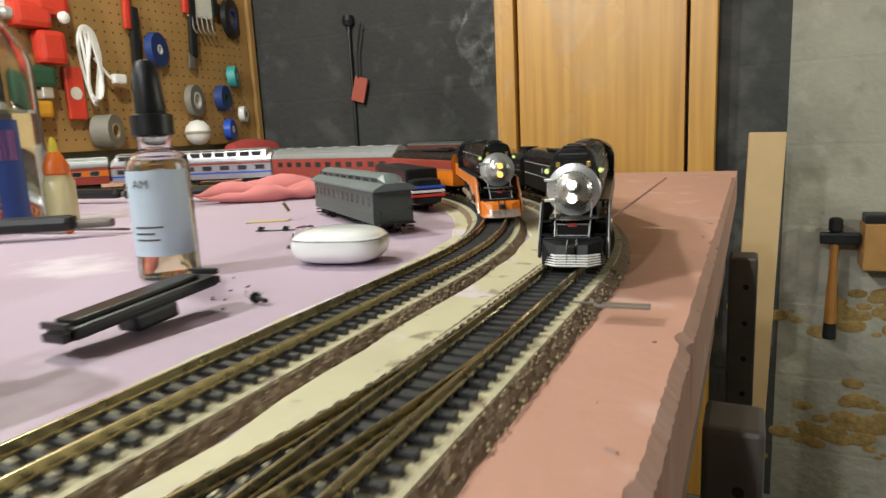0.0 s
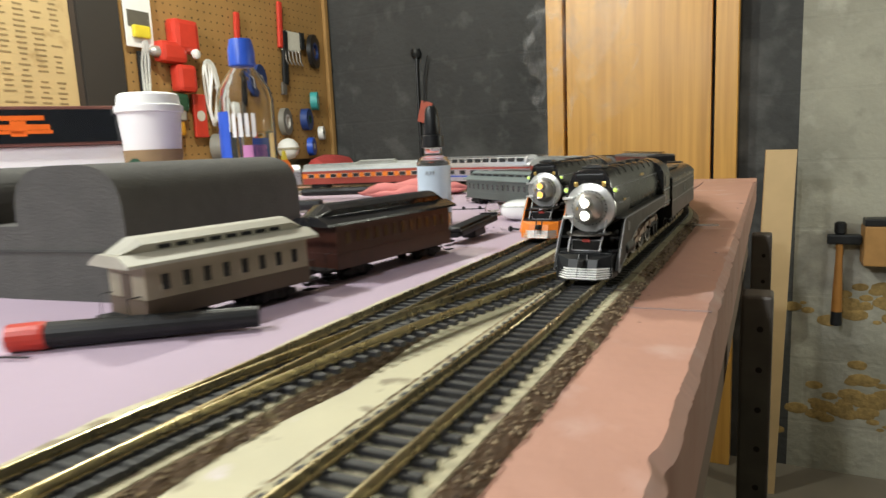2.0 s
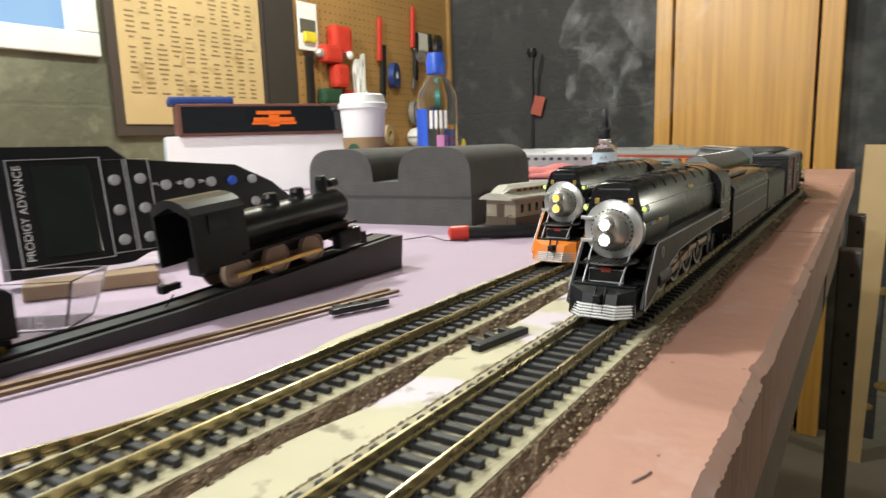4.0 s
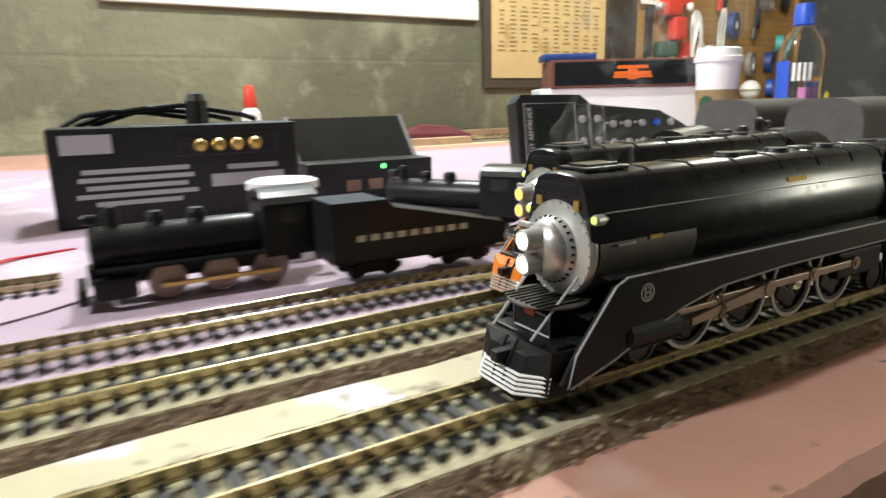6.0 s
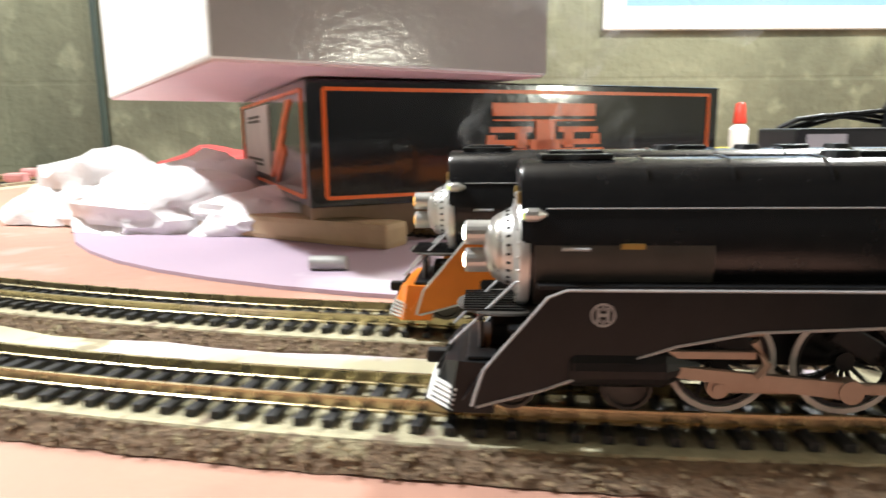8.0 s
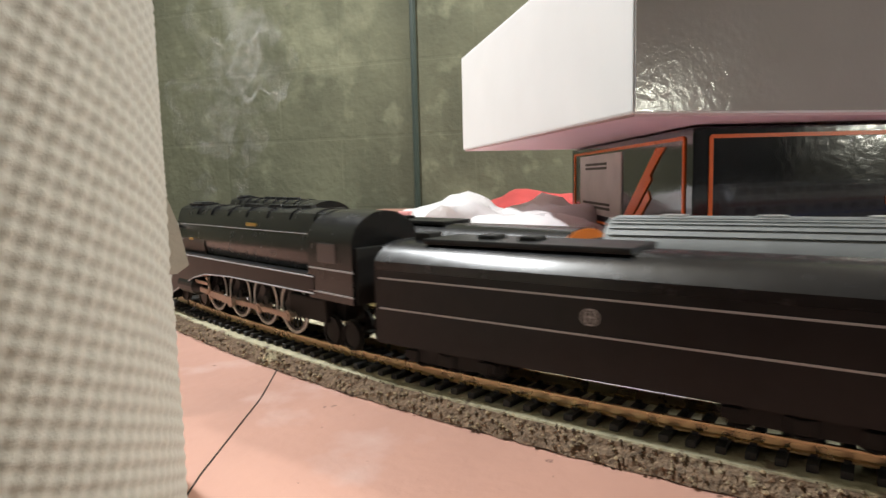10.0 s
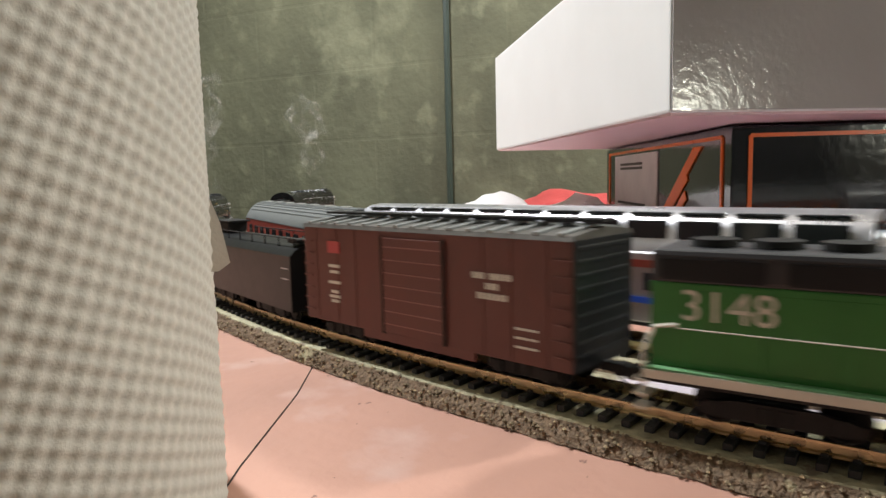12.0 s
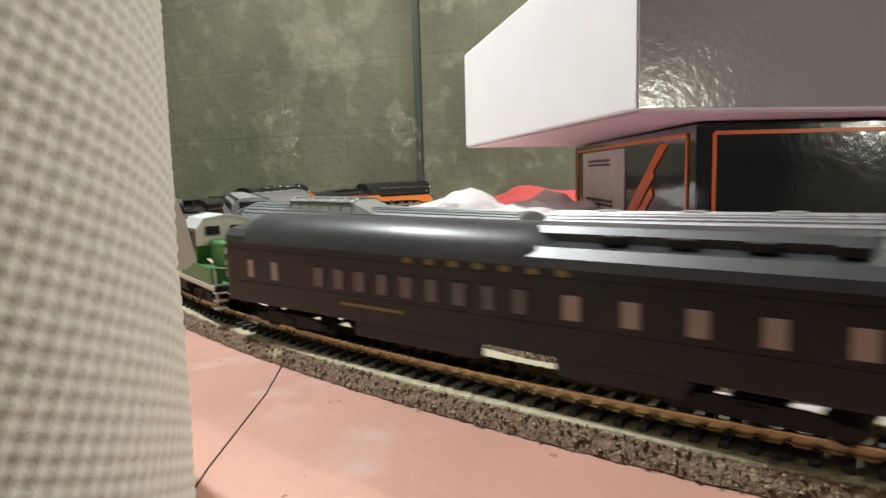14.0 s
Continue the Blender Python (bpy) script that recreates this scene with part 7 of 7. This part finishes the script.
bag = thing("plastic_bag", "crumpled white plastic bag with pink print", "plastic bag", pose(-0.50, -1.50, 0.0))
bag.scale = (1.1, 1.1, 0.8)
for k, (x, y, sx, sy, sz) in enumerate(((0, 0, 90, 70, 62), (70, 70, 70, 70, 46), (-70, -40, 70, 60, 56), (110, 150, 46, 60, 32), (-20, 70, 70, 60, 56), (-110, -90, 60, 50, 34))):
    bm = bmesh.new()
    bmesh.ops.create_icosphere(bm, subdivisions=4, radius=1)
    for w in bm.verts:
        p = w.co.copy()
        f = 1 + 0.30 * noise.noise(p * 1.7 + Vector((k * 3, 0, 0))) + 0.16 * abs(noise.noise(p * 4.5 + Vector((0, k, 0)))) + 0.06 * noise.noise(p * 11)
        w.co = Vector((x + p.x * f * sx, y + p.y * f * sy, max(0.3, 8 + p.z * f * sz)))
    part("crumple", bm, BAG, bag, smooth=True)
for k in range(5):
    part("print_bar", cube((40 - 16 * k, -66 + 4 * k, 48 + 4 * (k % 2)), (12, 16, 10), 3), mat("faded_pink_print", (0.70, 0.32, 0.30), 0.5, bump=0) if k == 0 else bpy.data.materials["faded_pink_print"], bag)
e = thing("red_cloth", "red cloth lying behind the white bag", "cloth", pose(-0.84, -1.50, 0.0, 0, 0, 60))
bm = bmesh.new()
bmesh.ops.create_icosphere(bm, subdivisions=4, radius=1)
for w in bm.verts:
    p = w.co.copy()
    f = 1 + 0.25 * noise.noise(p * 2.2)
    w.co = Vector((p.x * f * 170, p.y * f * 60, max(0.3, 4 + p.z * f * 50)))
part("fold", bm, REDCLOTH, e, smooth=True)
e = thing("tan_stick", "tan wooden stick on the foam", "wood strip", pose(-0.34, -1.33, 0.0, 0, 0, 58))
part("stick", cube((0, 0, 9), (230, 26, 17), 4), SAND, e)
e = thing("steel_slug", "small dull steel cylinder lying on the foam", "metal part", pose(-0.212, -1.268, 0.005, 0, 0, 85))
part("slug", cyl((-10, 0, 0), (10, 0, 0), 4.0), mat("dull_zinc", (0.42, 0.42, 0.40), 0.5, 0.4), e)
wire = thing("red_wire", "pair of thin red wires lying across the foam", "wire", pose(0, 0, 0))
for d in (0, 5):
    part("strand", tube([(-160 - 2 * d, -1040, 1.4), (-172 - d, -1022 + d, 2), (-192, -1012 - 2 * d, 4), (-214, -990 - d, 6), (-226 + d, -962, 5), (-252, -948 + 2 * d, 3), (-290, -950 + d, 3), (-318, -925 + d, 2), (-330, -895 + d, 1.4)], 0.8, 6), REDWIRE, wire)

roll = thing("paper_towel_roll", "white embossed paper towel roll standing on the table", "paper towel", Matrix.Translation((0.072, -1.456, 0.0)))
bm = bmesh.new()
NA, NZ, RR = 720, 360, 0.060
rows = []
for j in range(NZ + 1):
    z = 0.28 * j / NZ
    ring = []
    for i in range(NA):
        a = 2 * math.pi * i / NA
        b = 0.00042 * math.sin(68 * a + 480 * z) * math.sin(1120 * z - 28 * a) + 0.0003 * noise.noise(Vector((math.cos(a), math.sin(a), z * 16)) * 5)
        ring.append(((RR + b) * math.cos(a), (RR + b) * math.sin(a), z))
    rows.append(ring)
loft(rows, bm)
part("towel", bm, TOWEL, roll, mm=False, smooth=False)
for f in roll.children[0].data.polygons:
    f.use_smooth = True
dirv = Vector((-0.656, 0.755, 0))
tip = [(-0.001, -0.002), (0.0010, -0.008), (0.0028, -0.018), (0.0, -0.020)]
bm = loft([[(0.060 * -0.656 + 0.002 + x * -0.656, 0.060 * 0.755 + x * 0.755, 0.078 + z) for x, z in tip], [(0.060 * -0.656 + x * -0.656, 0.060 * 0.755 + 0.002 + x * 0.755, 0.078 + z) for x, z in tip]])
part("loose_corner", bm, TOWEL, roll, "torn loose corner of the sheet", mm=False)

# ---------- siding, crossover and loose track ----------


def plain_track(name, label, pts, bed, s_tie=TIE_STEP, tie_len=0.030, ties=True):
    p = np.array(pts)
    d = np.gradient(p, axis=0)
    line = np.column_stack([p, np.arctan2(d[:, 1], d[:, 0])])
    tr = thing(name, label, "model railway track", group="model railway tracks")
    drop = 0.0 if bed else -0.0049
    for u in (-0.00825, 0.00825):
        part("rail", sweep(line, [(a, z + drop) for a, z in rail_profile(u)]), RAIL, tr, mm=False)
    w = Way(line, False)
    if ties:
        me = None
        s = 0.004
        while s < w.s[-1]:
            if me is None:
                ob = part("tie", tie_mesh(tie_len), TIE, tr, mm=False)
                me = ob.data
            else:
                ob = new("tie", me)
                ob.parent = tr
            q = w.at(s)
            ob.matrix_basis = Matrix.Translation((q.x, q.y, drop + 0.0002)) @ Matrix.Rotation(w.heading(s), 4, "Z")
            s += s_tie
    return tr


def ease(u):
    return u * u * (3 - 2 * u)


plain_track("crossover_track", "crossover of brass rails between the two lines", [(-INNER * ease(u), 0.17 - 0.46 * u) for u in np.linspace(0, 1, 60)], True)
plain_track("siding_track", "siding of brass rails lying on the bare foam", [(-INNER - 0.058 * ease(min(1, u / 0.45)), -0.50 - 0.60 * u) for u in np.linspace(0, 1, 60)], False)
plain_track("rear_track", "rear siding on the foam behind the parked engines", [(-0.235 - 0.10 * u * u, -0.90 - 0.32 * u) for u in np.linspace(0, 1, 40)], False)
e = thing("point_lever", "grey metal point lever on the table edge", "lever", pose(0.036, 0.225, 0.004, 0, 0, 6))
e.scale = (0.65, 0.65, 0.65)
part("arm", cube((0, 0, 3), (34, 8, 2.2), 0.5), mat("dull_zinc_lever", (0.25, 0.22, 0.19), 0.5, 0.5), e)
part("pivot", cyl((-14, 0, 0), (-14, 0, 6), 2.2, seg=10), STEELPOST, e)
part("rod", cyl((-40, 6, 2), (4, 6, 2), 1.0, seg=6), STEELPOST, e)
e = thing("loose_rails", "pair of loose brown rails without ties", "rail", pose(0, 0, 0))
for d in (0, 7):
    part("rail", tube([(-133 - d, -400, 2.2), (-150 - d, -510, 2.2), (-172 - d * 1.3, -640, 2.2), (-180 - d, -700, 2.2)], 1.4, 5), LOOSE_RAIL, e)
for x, y, rz in ((-0.128, -0.440, 70), (-0.036, -0.455, 80)):
    e = thing("spare_tie_strip", "short strip of black plastic tie ends", "model part", pose(x, y, 0.001, 0, 0, rz))
    part("strip", cube((0, 0, 2), (34, 5, 3), 0.6), BLACKPLASTIC, e)
    for k in range(3):
        part("peg", cube((-10 + 10 * k, 5, 2), (4, 7, 2.4), 0.4), BLACKPLASTIC, e)

# ---------- tracks, laid last ----------
lay_track("outer_track", OUTER_WAY, (-0.35, 1.72), "brass rails on black ties over cork roadbed, outer line")
lay_track("inner_track", INNER_WAY, (-0.35, 1.72), "brass rails on black ties over cork roadbed, inner line")


def motions():
    run_train(OUTER_TRAIN, OUTER_WAY, BLACK_NOSE)
    run_train(INNER_TRAIN, INNER_WAY, DAY_NOSE)
    drift(black_smoke, OUTER_WAY, BLACK_NOSE)
    drift(day_smoke, INNER_WAY, DAY_NOSE)
    turn_wheels(black_drivers, black_rods, BLACK_NOSE)
    turn_wheels(day_drivers, day_rods, DAY_NOSE)


motions()
